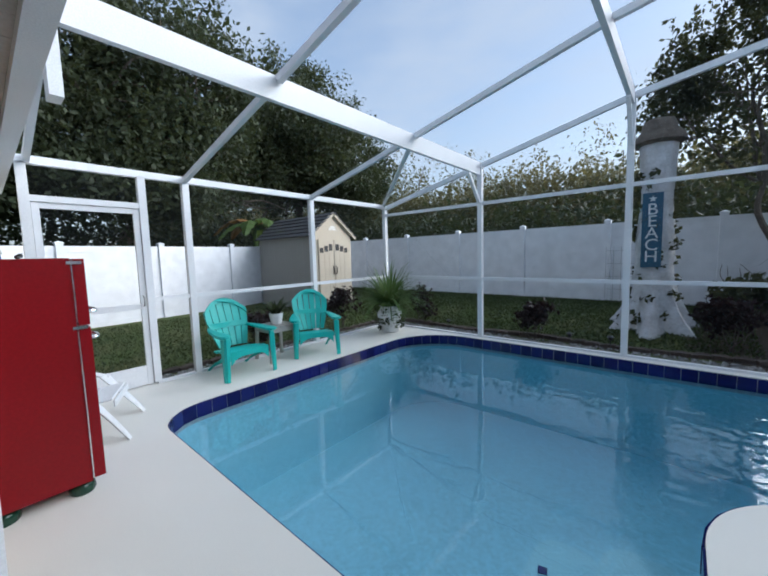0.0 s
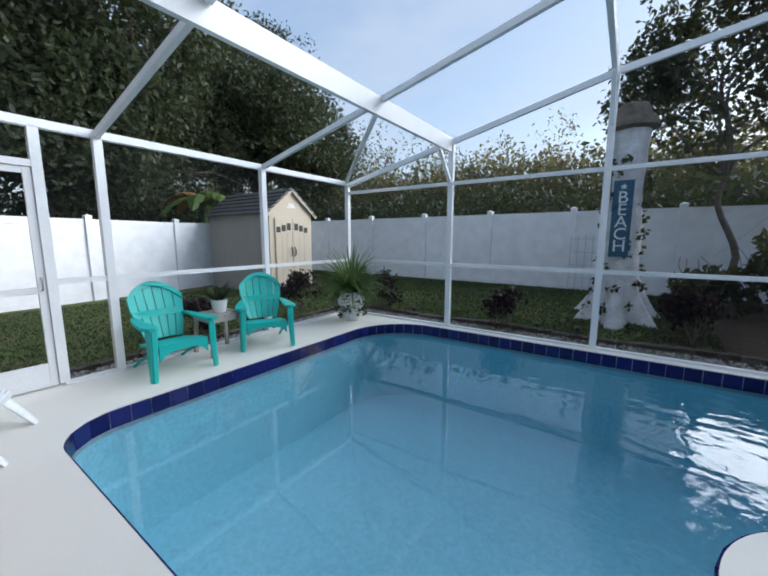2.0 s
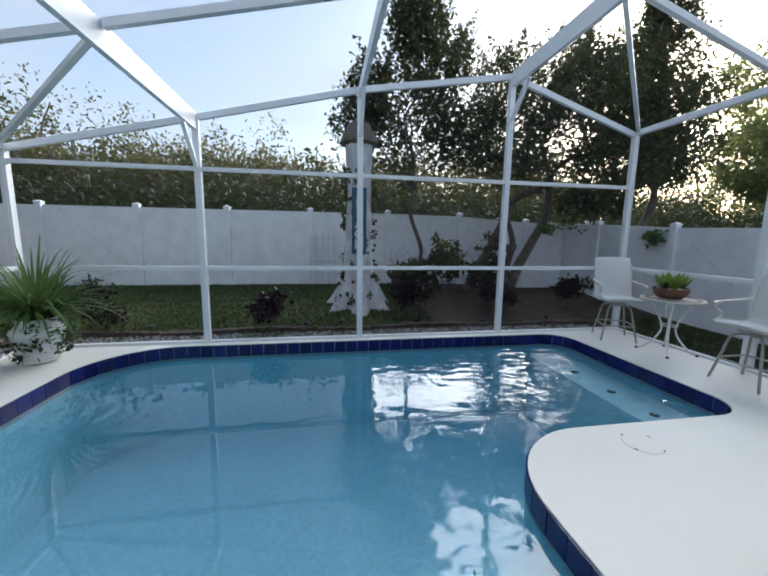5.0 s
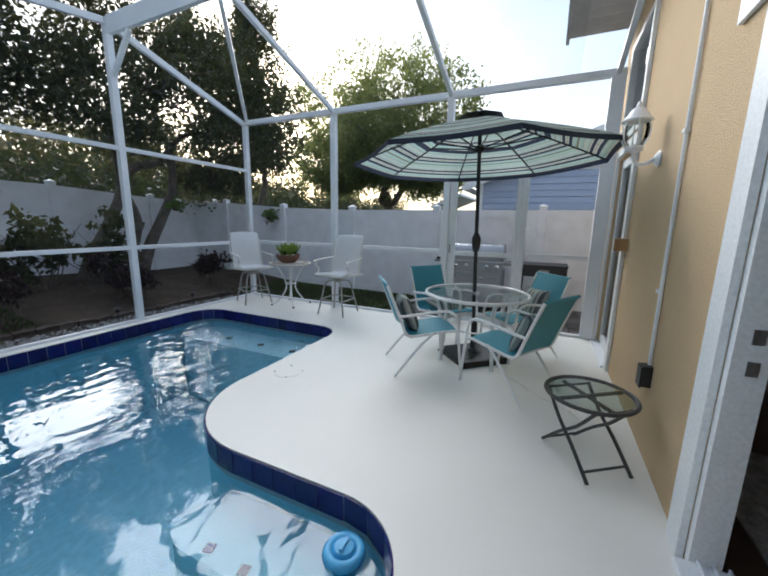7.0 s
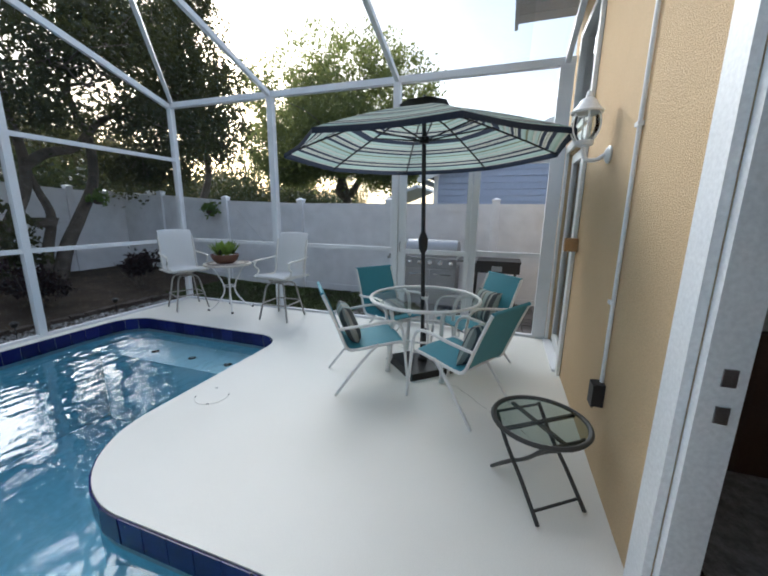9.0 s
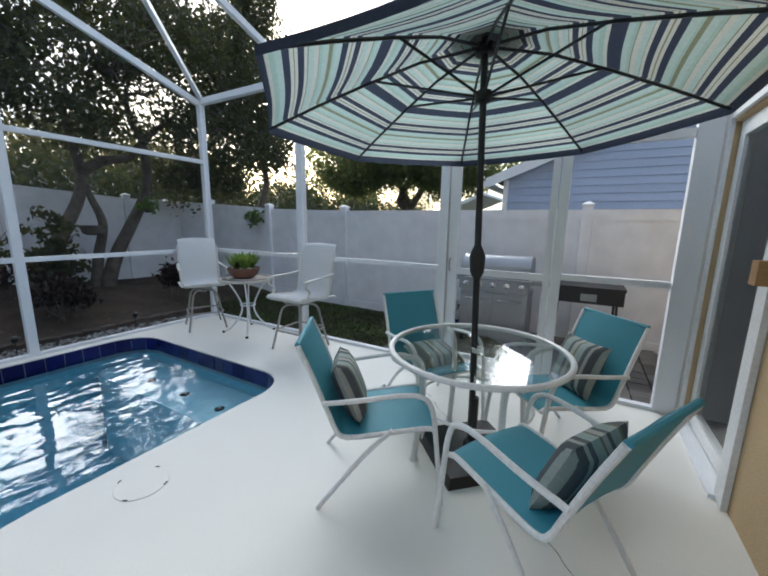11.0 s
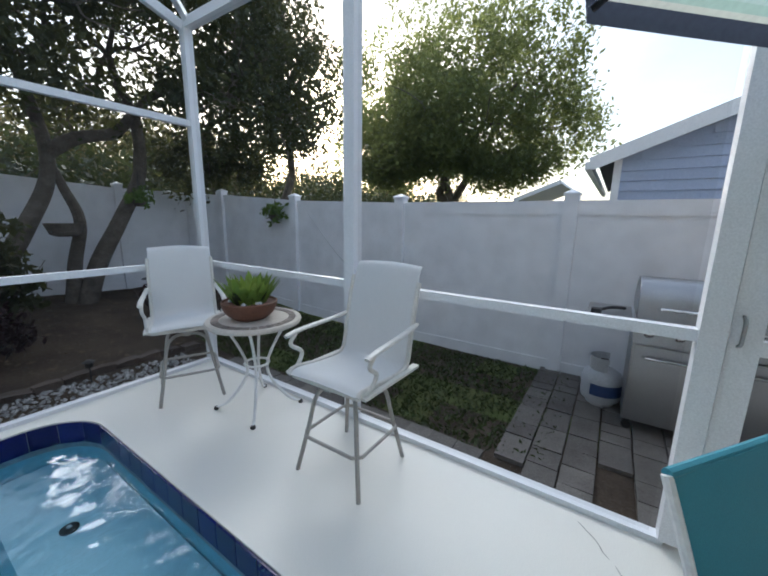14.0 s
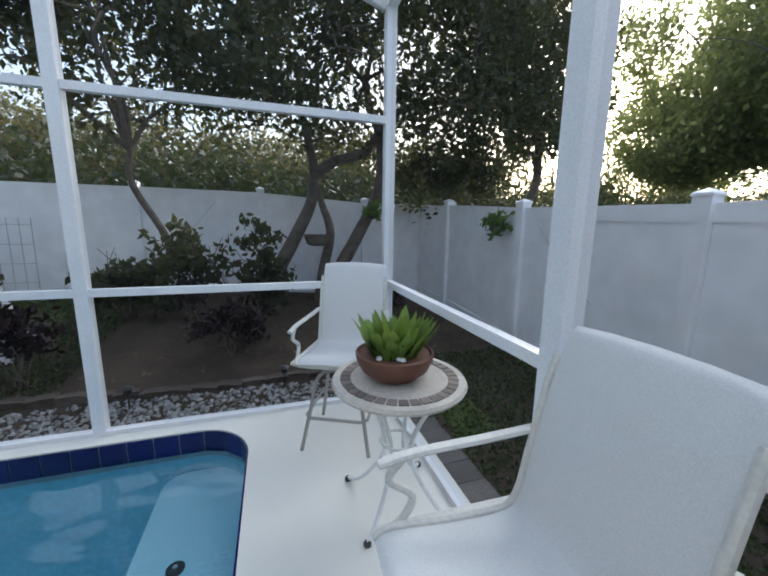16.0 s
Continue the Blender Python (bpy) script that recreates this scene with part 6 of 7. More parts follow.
for k in range(4):
    a = radians(45 + 90 * k)
    c, s = math.cos(a), math.sin(a)
    bm = bmesh.new()
    tube(bm, smooth_path([(0.24 * c, 0.24 * s, BH - 0.036), (0.16 * c, 0.16 * s, 0.56), (0.075 * c, 0.075 * s, 0.36), (0.10 * c, 0.10 * s, 0.22), (0.22 * c, 0.22 * s, 0.06), (0.31 * c, 0.31 * s, 0.016)], 5), 0.011, 8)
    leg = part("leg", bm, M_WTUBE, bt, "curved chipped white leg", shade=True)
    bm = bmesh.new()
    lathe(bm, [(0.014, 0), (0.019, 0.006), (0.019, 0.016), (0.013, 0.026)], 10, (0.31 * c, 0.31 * s, 0))
    part("foot", bm, M_BRONZE, leg, "dark worn foot", shade=True)
bm = bmesh.new()
tube(bm, [(0.088 * math.cos(a), 0.088 * math.sin(a), 0.36) for a in np.linspace(0, 2 * math.pi, 24, endpoint=False)], 0.009, 6, closed=True)
part("ring", bm, M_WTUBE, bt, shade=True)
bowl = pot_plant(pose(BX - 0.02, BY + 0.02, BH), "succulent_bowl", "brown clay bowl of green succulents on the bistro table", [(0.09, 0), (0.115, 0.005), (0.168, 0.05), (0.192, 0.10), (0.196, 0.13), (0.186, 0.135), (0.178, 0.12)], M_TERRA, M_LEAF_YOUNG, 95, 0.20, 0.062, 0.25, 94, 0.75)
bm = bmesh.new()
rng = np.random.default_rng(95)
for k in range(26):
    a, q = rng.uniform(0, 6.28), rng.uniform(0.0, 0.13)
    blade_leaf(bm, (q * math.cos(a), q * math.sin(a), 0.12), (math.cos(a) * 0.5, math.sin(a) * 0.5, 1), rng.uniform(0.08, 0.14), 0.045, 0.2)
part("darker_foliage", bm, M_LEAF_OAK, bowl)
for k in range(12):
    bm = bmesh.new()
    a, q = rng.uniform(0, 6.28), rng.uniform(0.03, 0.14)
    lathe(bm, [(0.012, 0), (0.018, 0.008), (0.01, 0.018)], 6, (q * math.cos(a), q * math.sin(a), 0.12))
    part("pebble", bm, M_CERAMIC, bowl)


def bar_chair():
    root = thing("swivel_chair", None, "tall swivel patio chair with pale grey sling and curved arms", "chair", "tall chairs by the bistro table")
    Z = 0.60
    rail = [(0.25, Z + 0.0), (0.20, Z + 0.02), (0.0, Z - 0.005), (-0.17, Z - 0.01), (-0.225, Z + 0.04), (-0.255, Z + 0.18), (-0.305, Z + 0.40), (-0.355, Z + 0.535), (-0.385, Z + 0.565)]
    path = smooth_path([(0, y, z) for y, z in rail], 4)
    prof = [(p.y, p.z) for p in path]
    bm = bmesh.new()
    sling(bm, prof, 0.232, 0.008, 0.02)
    part("sling", bm, M_GSLING, root, "pale grey woven sling cloth", shade=True)
    for s in (-1, 1):
        bm = bmesh.new()
        tube(bm, [(s * 0.238, y, z) for y, z in prof[:-6]], 0.014, 8, flat=1.3)
        part("sling_rail", bm, M_BONE, root, shade=True)
        bm = bmesh.new()
        bar(bm, (s * 0.254, -0.30, Z - 0.018), (s * 0.254, 0.235, Z - 0.002), 0.042, 0.016)
        part("seat_rail", soft(bm, 0.004), M_BONE, root, "flat bone coloured seat rail")
        bm = bmesh.new()
        tube(bm, smooth_path([(s * 0.252, -0.30, Z + 0.24), (s * 0.265, -0.12, Z + 0.225), (s * 0.275, 0.12, Z + 0.215), (s * 0.275, 0.23, Z + 0.20)], 5), [0.012] + [0.019] * 14 + [0.016], 8, flat=0.6)
        part("armrest", bm, M_BONE, root, shade=True)
        bm = bmesh.new()
        tube(bm, smooth_path([(s * 0.272, 0.16, Z + 0.205), (s * 0.27, 0.20, Z + 0.15), (s * 0.262, 0.13, Z + 0.09), (s * 0.255, 0.16, Z + 0.03), (s * 0.245, 0.22, Z + 0.0)], 5), 0.012, 8)
        part("arm_support", bm, M_BONE, root, "scroll shaped arm support", shade=True)
    for y, z in ((0.22, Z - 0.012), (-0.17, Z - 0.03)):
        bm = bmesh.new()
        bar(bm, (-0.23, y, z), (0.23, y, z), 0.03, 0.02)
        part("seat_bar", bm, M_BONE, root)
    bm = bmesh.new()
    lathe(bm, [(0.03, Z - 0.12), (0.03, Z - 0.075), (0.10, Z - 0.07), (0.10, Z - 0.045)], 16)
    box(bm, -0.03, 0.03, -0.18, 0.22, Z - 0.044, Z - 0.024)
    part("swivel", bm, M_TAUPE, root, shade=True)
    for k in range(4):
        a = radians(45 + 90 * k)
        c, s = math.cos(a), math.sin(a)
        bm = bmesh.new()
        tube(bm, smooth_path([(0.02 * c, 0.02 * s, Z - 0.10), (0.13 * c, 0.13 * s, Z - 0.095), (0.20 * c, 0.20 * s, Z - 0.15), (0.245 * c, 0.245 * s, Z - 0.33), (0.315 * c, 0.315 * s, 0.0)], 5), 0.0125, 8)
        part("leg", bm, M_TAUPE, root, shade=True)
    bm = bmesh.new()
    q = 0.257 / math.sqrt(2)
    ring = []
    for k in range(4):
        a = radians(45 + 90 * k)
        for d in (-6, 6):
            ring.append((0.262 * math.cos(a + radians(d)), 0.262 * math.sin(a + radians(d)), 0.225))
    tube(bm, ring, 0.010, 6, closed=True)
    part("foot_ring", bm, M_TAUPE, root, shade=True)
    return root


bc = bar_chair()
bc.matrix_world = place(3.58, 3.26, 180)
copy_thing(bc, place(3.52, 4.93, -116))

# ---------- doors of the enclosure ----------
def screen_door(m, w, h, label, rail_z, kick, st=0.055):
    """Aluminium screen door, hinge side at x = 0, lying along +x."""
    root = thing("screen_door", m, label, "screen door", "screen doors")
    for x0, x1 in ((0.0, 0.055), (w - st, w)):
        bm = bmesh.new()
        box(bm, x0, x1, -0.018, 0.018, 0.02, h)
        part("stile", soft(bm, 0.004), M_ALU, root)
    for z0, z1 in ((h - 0.055, h - 0.001), (rail_z - 0.03, rail_z + 0.03), (0.021, 0.021 + kick)):
        bm = bmesh.new()
        box(bm, 0.056, w - st - 0.001, -0.015, 0.015, z0, z1)
        part("rail", soft(bm, 0.004), M_ALU, root)
    bm = bmesh.new()
    bm.faces.new([bm.verts.new((x, 0, z)) for x, z in ((0.05, 0.1), (w - 0.05, 0.1), (w - 0.05, h - 0.05), (0.05, h - 0.05))])
    part("screen", bm, M_SCREEN, root, "dark insect screen")
    bm = bmesh.new()
    for s in (-1, 1):
        tube(bm, smooth_path([(w - 0.03, s * 0.018, rail_z + 0.12), (w - 0.03, s * 0.05, rail_z + 0.10), (w - 0.03, s * 0.05, rail_z + 0.02), (w - 0.03, s * 0.018, rail_z)], 3), 0.007, 6)
    part("handle", bm, M_STEEL, root, "small metal pull handle", shade=True)
    return root


screen_door(pose(X_LEFT, 0.262, 0, 0, 0, 90), 0.855, 2.025, "white aluminium screen door with a mid rail to the lawn", 0.93, 0.22)
screen_door(pose(X_RIGHT, 0.765, 0, 0, 0, 90), 0.915, 2.03, "white aluminium screen door to the grill yard", 0.98, 0.14, 0.095)

# ---------- house openings and fittings ----------
def frame_bars(root, name, x0, x1, z0, z1, y0, y1, w, material, sides="lrtb"):
    for k, box_ in {"l": (x0, x0 + w, z0, z1), "r": (x1 - w, x1, z0, z1), "t": (x0 + w + 0.001, x1 - w - 0.001, z1 - w, z1), "b": (x0 + w + 0.001, x1 - w - 0.001, z0, z0 + w)}.items():
        if k in sides:
            bm = bmesh.new()
            box(bm, box_[0], box_[1], y0, y1, box_[2], box_[3])
            part(name, soft(bm, 0.004), material, root)


def pane(root, x0, x1, z0, z1, y):
    bm = bmesh.new()
    f = bm.faces.new([bm.verts.new((x, y, z)) for x, z in ((x0, z0), (x0, z1), (x1, z1), (x1, z0))])
    me = bpy.data.meshes.new("pane")
    bm.normal_update()
    if f.normal.y < 0:
        f.normal_flip()
    bm.to_mesh(me)
    bm.free()
    me.materials.append(M_GLASS)
    o = new("pane", me)
    o.parent = root
    o.visible_shadow = False


d1 = thing("door_1", None, "white sliding glass door standing half open to a dark room", "sliding door", kind="structure")
frame_bars(d1, "casing", -1.07, 0.92, 0.0, 2.20, Y_WALL + 0.002, Y_WALL + 0.03, 0.13, M_TRIM, "rt")
frame_bars(d1, "jamb", -0.938, 0.788, 0.0, 2.068, Y_WALL - 0.108, Y_WALL - 0.001, 0.04, M_TRIM, "lrt")
bm = bmesh.new()
box(bm, -0.897, 0.747, Y_WALL - 0.15, Y_WALL + 0.05, 0.0, 0.035)
for y in (-0.08, -0.13, -0.03):
    box(bm, -0.897, 0.747, Y_WALL + y - 0.004, Y_WALL + y + 0.004, 0.036, 0.055)
part("track", bm, M_ALU, d1, "worn aluminium sliding track")
frame_bars(d1, "sash", -0.70, 0.20, 0.057, 2.02, Y_WALL - 0.10, Y_WALL - 0.06, 0.075, M_TRIM)
pane(d1, -0.625, 0.125, 0.13, 1.945, Y_WALL - 0.08)
frame_bars(d1, "sash", -0.89, -0.40, 0.057, 2.02, Y_WALL - 0.15, Y_WALL - 0.11, 0.075, M_TRIM)
pane(d1, -0.815, -0.475, 0.13, 1.945, Y_WALL - 0.13)
for z in (0.86, 0.98):
    bm = bmesh.new()
    box(bm, 0.742, 0.747, Y_WALL - 0.08, Y_WALL - 0.045, z, z + 0.055)
    part("strike_plate", bm, M_STEEL, d1, "steel latch plate on the jamb")
bm = bmesh.new()
for k in range(3):
    box(bm, -1.07, 1.2, Y_WALL + 0.002, Y_WALL + 0.02 + 0.004 * (k % 2), 2.215 + 0.13 * k, 2.34 + 0.13 * k)
part("header_board", bm, M_TRIM, d1, "white clapboard above the door")

d2 = thing("door_2", None, "white framed sliding glass door beside the cage", "sliding door", kind="structure")
frame_bars(d2, "casing", 2.94, 3.97, 0.0, 2.20, Y_WALL + 0.002, Y_WALL + 0.028, 0.08, M_TRIM, "lrt")
frame_bars(d2, "sash", 2.99, 3.89, 0.03, 2.09, Y_WALL - 0.08, Y_WALL - 0.03, 0.09, M_TRIM)
pane(d2, 3.08, 3.80, 0.12, 2.0, Y_WALL - 0.05)
bm = bmesh.new()
box(bm, 2.99, 3.89, Y_WALL - 0.029, Y_WALL + 0.06, 0.0, 0.025)
part("sill", bm, M_ALU, d2)
w1 = thing("window_1", None, "tall white transom window above the sliding door", "window", kind="structure")
frame_bars(w1, "window_frame", 2.985, 3.895, 2.255, 3.245, Y_WALL - 0.10, Y_WALL + 0.02, 0.06, M_TRIM)
pane(w1, 3.045, 3.835, 2.315, 3.185, Y_WALL - 0.04)
w2 = thing("window_2", None, "white framed house window with a deep sill", "window", kind="structure")
frame_bars(w2, "window_frame", -1.895, -1.255, 0.425, 1.995, Y_WALL - 0.10, Y_WALL + 0.015, 0.055, M_TRIM)
pane(w2, -1.84, -1.31, 0.48, 1.94, Y_WALL - 0.05)
bm = bmesh.new()
box(bm, -1.95, -1.20, Y_WALL + 0.002, Y_WALL + 0.09, 0.36, 0.415)
part("sill", soft(bm, 0.006), M_TRIM, w2)
bm = bmesh.new()
box(bm, 2.905, 2.935, Y_WALL + 0.002, Y_WALL + 0.03, 0.0, 3.6)
solo("trim", bm, M_TRIM, "white corner trim at the end of the stucco", "trim", kind="structure")
# high eave over the wall end
bm = bmesh.new()
for k in range(8):
    box(bm, 2.75 + k * 0.2, 2.94 + k * 0.2, Y_WALL - 0.1, 0.40, 3.62, 3.64 + 0.008 * (k % 2))
box(bm, 2.70, 2.745, Y_WALL - 0.1, 0.44, 3.58, 3.80)
box(bm, 2.745, 4.4, 0.401, 0.44, 3.58, 3.80)
solo("high_eave", bm, M_SOFFIT, "grey boarded eave above the wall end", "eave", kind="structure")

lamp = thing("wall_lantern", pose(2.20, Y_WALL, 1.85), "white carriage wall lantern with clear glass", "wall lamp")
bm = bmesh.new()
lathe(bm, [(0.05, 0), (0.055, 0.01), (0.03, 0.03)], 16)
for v in bm.verts:
    v.co = Matrix.Rotation(radians(-90), 3, 'X') @ v.co
part("wall_plate", bm, M_PLASTIC, lamp, shade=True)
bm = bmesh.new()
tube(bm, smooth_path([(0, 0.03, 0.0), (0, 0.08, -0.03), (0, 0.14, -0.02), (0, 0.16, 0.05)], 5), 0.013, 8)
part("bracket", bm, M_PLASTIC, lamp, shade=True)
bm = bmesh.new()
lathe(bm, [(0.02, 0.05), (0.055, 0.06), (0.06, 0.08), (0.05, 0.09)], 16, (0, 0.16, 0))
part("gallery", bm, M_PLASTIC, lamp, shade=True)
bm = bmesh.new()
lathe(bm, [(0.05, 0.091), (0.075, 0.14), (0.08, 0.20), (0.068, 0.25)], 20, (0, 0.16, 0), cap=False)
o = part("glass", bm, M_GLASS, lamp, "clear glass chimney", shade=True)
o.visible_shadow = False
for k in range(6):
    a = k * math.pi / 3
    bm = bmesh.new()
    tube(bm, smooth_path([(r * math.cos(a), 0.16 + r * math.sin(a), z) for r, z in ((0.055, 0.088), (0.083, 0.14), (0.088, 0.20), (0.075, 0.252))], 4), 0.005, 6)
    part("cage_wire", bm, M_PLASTIC, lamp, shade=True)
bm = bmesh.new()
lathe(bm, [(0.092, 0.252), (0.095, 0.262), (0.06, 0.30), (0.045, 0.33), (0.02, 0.345), (0.012, 0.38), (0.002, 0.39)], 20, (0, 0.16, 0))
part("roof_cap", bm, M_PLASTIC, lamp, shade=True)
con = thing("conduit", None, "thin white electrical conduit down the stucco wall", "conduit")
bm = bmesh.new()
tube(bm, [(1.67, Y_WALL + 0.014, 3.6), (1.65, Y_WALL + 0.014, 1.8), (1.62, Y_WALL + 0.014, 0.56)], 0.011, 8)
part("pipe", bm, M_PLASTIC, con, shade=True)
for z in (1.0, 1.9):
    bm = bmesh.new()
    box(bm, 1.635, 1.685, Y_WALL + 0.001, Y_WALL + 0.028, z, z + 0.02)
    part("clip", bm, M_PLASTIC, con)
ob = thing("outlet_box", pose(1.62, Y_WALL, 0.49), "black weatherproof outlet box on the wall", "outlet")
bm = bmesh.new()
box(bm, -0.04, 0.04, 0.001, 0.05, -0.065, 0.065)
part("box", soft(bm, 0.006), M_BLACK, ob)
bm = bmesh.new()
box(bm, -0.045, 0.045, 0.051, 0.062, -0.07, 0.06)
part("lid", soft(bm, 0.004), M_BLACK, ob)
lat = thing("door_stop", None, "small varnished wooden block on the trim", "wooden block")
bm = bmesh.new()
box(bm, 2.83, 2.90, Y_WALL + 0.001, Y_WALL + 0.10, 1.17, 1.28)
part("block", soft(bm, 0.006), M_WOOD, lat)

pic = thing("painting", pose(-3.35, Y_WALL, 1.62), "blue seaside painting on the house wall", "painting")
bm = bmesh.new()
box(bm, -0.45, 0.45, 0.002, 0.03, -0.3, 0.3)
part("canvas", soft(bm, 0.004), M_PICTURE, pic)
tw = thing("towel", pose(-4.18, -0.10, 1.35), "white towel hanging from a hook at the cage corner", "towel")
for i, (dx, m_, z0) in enumerate(((0.05, M_CLOTH, 0.18), (0.0, M_CLOTHBLUE, -0.10))):
    bm = bmesh.new()
    rows = []
    for j in range(9):
        z = 0.75 - (0.75 - z0) * j / 8
        w = 0.02 + 0.11 * (j / 8) ** 0.8
        rows.append([bm.verts.new((dx + 0.02 * math.sin(k * 1.9 + j * 0.3), w * (k / 6 - 0.5) * 2 + 0.02 * i, z)) for k in range(7)])
    for u, w in zip(rows, rows[1:]):
        for k in range(6):
            bm.faces.new((u[k], u[k + 1], w[k + 1], w[k]))
    o = part("cloth", bm, m_, tw, shade=True)
    sol = o.modifiers.new("thick", 'SOLIDIFY')
    sol.thickness = 0.008
bm = bmesh.new()
tube(bm, [(0.02, 0.0, 0.76), (0.0, -0.06, 0.79), (0.0, -0.137, 0.80)], 0.006, 6)
part("hook", bm, M_BLACK, tw)

# room behind the open door
M_ROOM = mat("grey room paint", (0.55, 0.57, 0.58), 0.9, scale=2, mix=0.2)
bm = bmesh.new()
box(bm, 4.04, 4.095, -5.99, Y0 - 0.001, -0.009, 3.59)
box(bm, -5.99, 4.035, -5.99, -5.95, -0.009, 3.59)
solo("wall_room", bm, M_ROOM, "grey painted living room walls", "wall", kind="structure")
bm = bmesh.new()
box(bm, 0.0, 1.9, -2.2, -0.55, -0.009, 0.004)
solo("rug", bm, M_RUG, "grey woven rug inside the door", "rug")
sofa = thing("sofa", pose(2.30, -1.75, 0, 0, 0, -90), "dark brown leather sofa in the unlit room", "sofa")
for n_, b in (("seat", (-0.9, 0.9, -0.1, 0.45, 0.0, 0.42)), ("backrest", (-0.9, 0.9, -0.42, -0.101, 0.0, 0.85)), ("arm", (-1.12, -0.901, -0.42, 0.45, 0.0, 0.62)), ("arm", (0.901, 1.12, -0.42, 0.45, 0.0, 0.62))):
    bm = bmesh.new()
    box(bm, *b)
    part(n_, soft(bm, 0.05, 3), M_SOFA, sofa, shade=True)
for m_ in (pose(2.02, -0.74, 0.775, -15, 0, -75), pose(2.04, -1.20, 1.005, -18, 0, -84)):
    thr = cushion(m_)
    thr["label"] = "pale sofa cushion in the unlit room"
    thr["group"] = "sofa cushions"
    thr.children[0].data.materials[0] = M_PILLOW
tv = thing("television", pose(4.03, -2.55, 1.6, 0, 0, 90), "large dark television on the room wall", "television")
bm = bmesh.new()
box(bm, -0.7, 0.7, 0.0, 0.05, -0.4, 0.4)
part("screen", soft(bm, 0.006), M_BLACK, tv)

# ---------- grill yard ----------
GZ = ground_z(5.4, 1.5) + 0.035
pav = thing("pavers", None, "worn grey concrete pavers below the grill", "paving", kind="structure")
rng = np.random.default_rng(111)
meshes = []
for w in (0.20, 0.30, 0.145):
    bm = bmesh.new()
    box(bm, -w / 2 + 0.006, w / 2 - 0.006, -0.094, 0.094, -0.05, 0.012)
    meshes.append((w, mesh_of("paver", soft(bm, 0.007), M_PAVER)))
y = 2.62
row = 0
while y > -1.6:
    x = 4.07 + (0.25 if row < 1 else 0.0) + (0.1 if row % 2 else 0.0)
    while x < 6.0:
        w, me = meshes[int(rng.integers(0, 3))]
        if not (row == 3 and x < 4.6):
            o = new("paver", me)
            o.parent = pav
            o.matrix_local = pose(x + w / 2, y - 0.1, ground_z(x, y) + 0.022 + rng.normal(0, 0.002), rng.normal(0, 0.7), rng.normal(0, 0.7), rng.normal(0, 0.8))
        x += w
    y -= 0.2
    row += 1
for k in range(15):
    w, me = meshes[1]
    o = new("paver", me)
    o.parent = pav
    y = 2.78 + 0.305 * k * 0.62
    o.matrix_local = pose(4.18, y, ground_z(4.18, y) + 0.016 + rng.normal(0, 0.003), rng.normal(0, 1.0), rng.normal(0, 1.0), rng.normal(0, 1.5))
gr = thing("gas_grill", pose(5.42, 1.48, GZ), "stainless steel gas grill with side shelves on the pavers", "grill")
bm = bmesh.new()
box(bm, -0.24, 0.24, -0.42, 0.42, 0.09, 0.72)
part("cabinet", soft(bm, 0.006), M_STEEL, gr)
for y0, y1 in ((-0.41, -0.005), (0.005, 0.41)):
    bm = bmesh.new()
    box(bm, -0.262, -0.241, y0, y1, 0.11, 0.69)
    d = part("door", soft(bm, 0.005), M_STEEL, gr)
    bm = bmesh.new()
    tube(bm, [(-0.262, y0 + 0.06, 0.61), (-0.295, y0 + 0.07, 0.61), (-0.295, y1 - 0.07, 0.61), (-0.262, y1 - 0.06, 0.61)], 0.009, 8)
    part("handle", bm, M_CHROME, d, "chrome bar handle", shade=True)
bm = bmesh.new()
box(bm, -0.29, -0.24, -0.43, 0.43, 0.725, 0.87)
part("control_panel", soft(bm, 0.01), M_STEEL, gr)
for k in range(5):
    bm = bmesh.new()
    lathe(bm, [(0.034, 0), (0.034, 0.008), (0.024, 0.012), (0.022, 0.035), (0.018, 0.038)], 14)
    for v in bm.verts:
        v.co = Matrix.Rotation(radians(-90), 3, 'Y') @ v.co + Vector((-0.291, -0.34 + 0.17 * k, 0.80))
    part("knob", bm, M_CHROME, gr, "chrome control knob", shade=True)
bm = bmesh.new()
prof = [(-0.25, 0.885), (-0.262, 0.96), (-0.235, 1.06), (-0.17, 1.13), (-0.05, 1.17), (0.08, 1.15), (0.20, 1.08), (0.25, 0.96), (0.25, 0.885)]
plate(bm, [(x, -0.425, z) for x, z in prof], (0, 1, 0), 0.85)
part("hood", soft(bm, 0.004), M_STEEL, gr, "curved stainless lid", shade=True)
bm = bmesh.new()
tube(bm, [(-0.262, -0.30, 0.97), (-0.305, -0.30, 0.98), (-0.305, 0.30, 0.98), (-0.262, 0.30, 0.97)], 0.011, 8)
part("hood_handle", bm, M_CHROME, gr, "chrome hood handle", shade=True)
for s in (-1, 1):
    bm = bmesh.new()
    box(bm, -0.27, 0.20, min(s * 0.44, s * 0.74), max(s * 0.44, s * 0.74), 0.835, 0.875)
    part("side_shelf", soft(bm, 0.008), M_STEEL, gr)
for x in (-0.2, 0.2):
    for y_ in (-0.38, 0.38):
        bm = bmesh.new()
        tube(bm, [(x - 0.012, y_, 0.035), (x + 0.012, y_, 0.035)], 0.035, 12)
        box(bm, x - 0.015, x + 0.015, y_ - 0.02, y_ + 0.02, 0.04, 0.089)
        part("caster", bm, M_BLACK, gr, shade=True)
br = thing("grill_brush", pose(5.30, 2.06, GZ + 0.878), "black grill brush on the side shelf", "brush")
bm = bmesh.new()
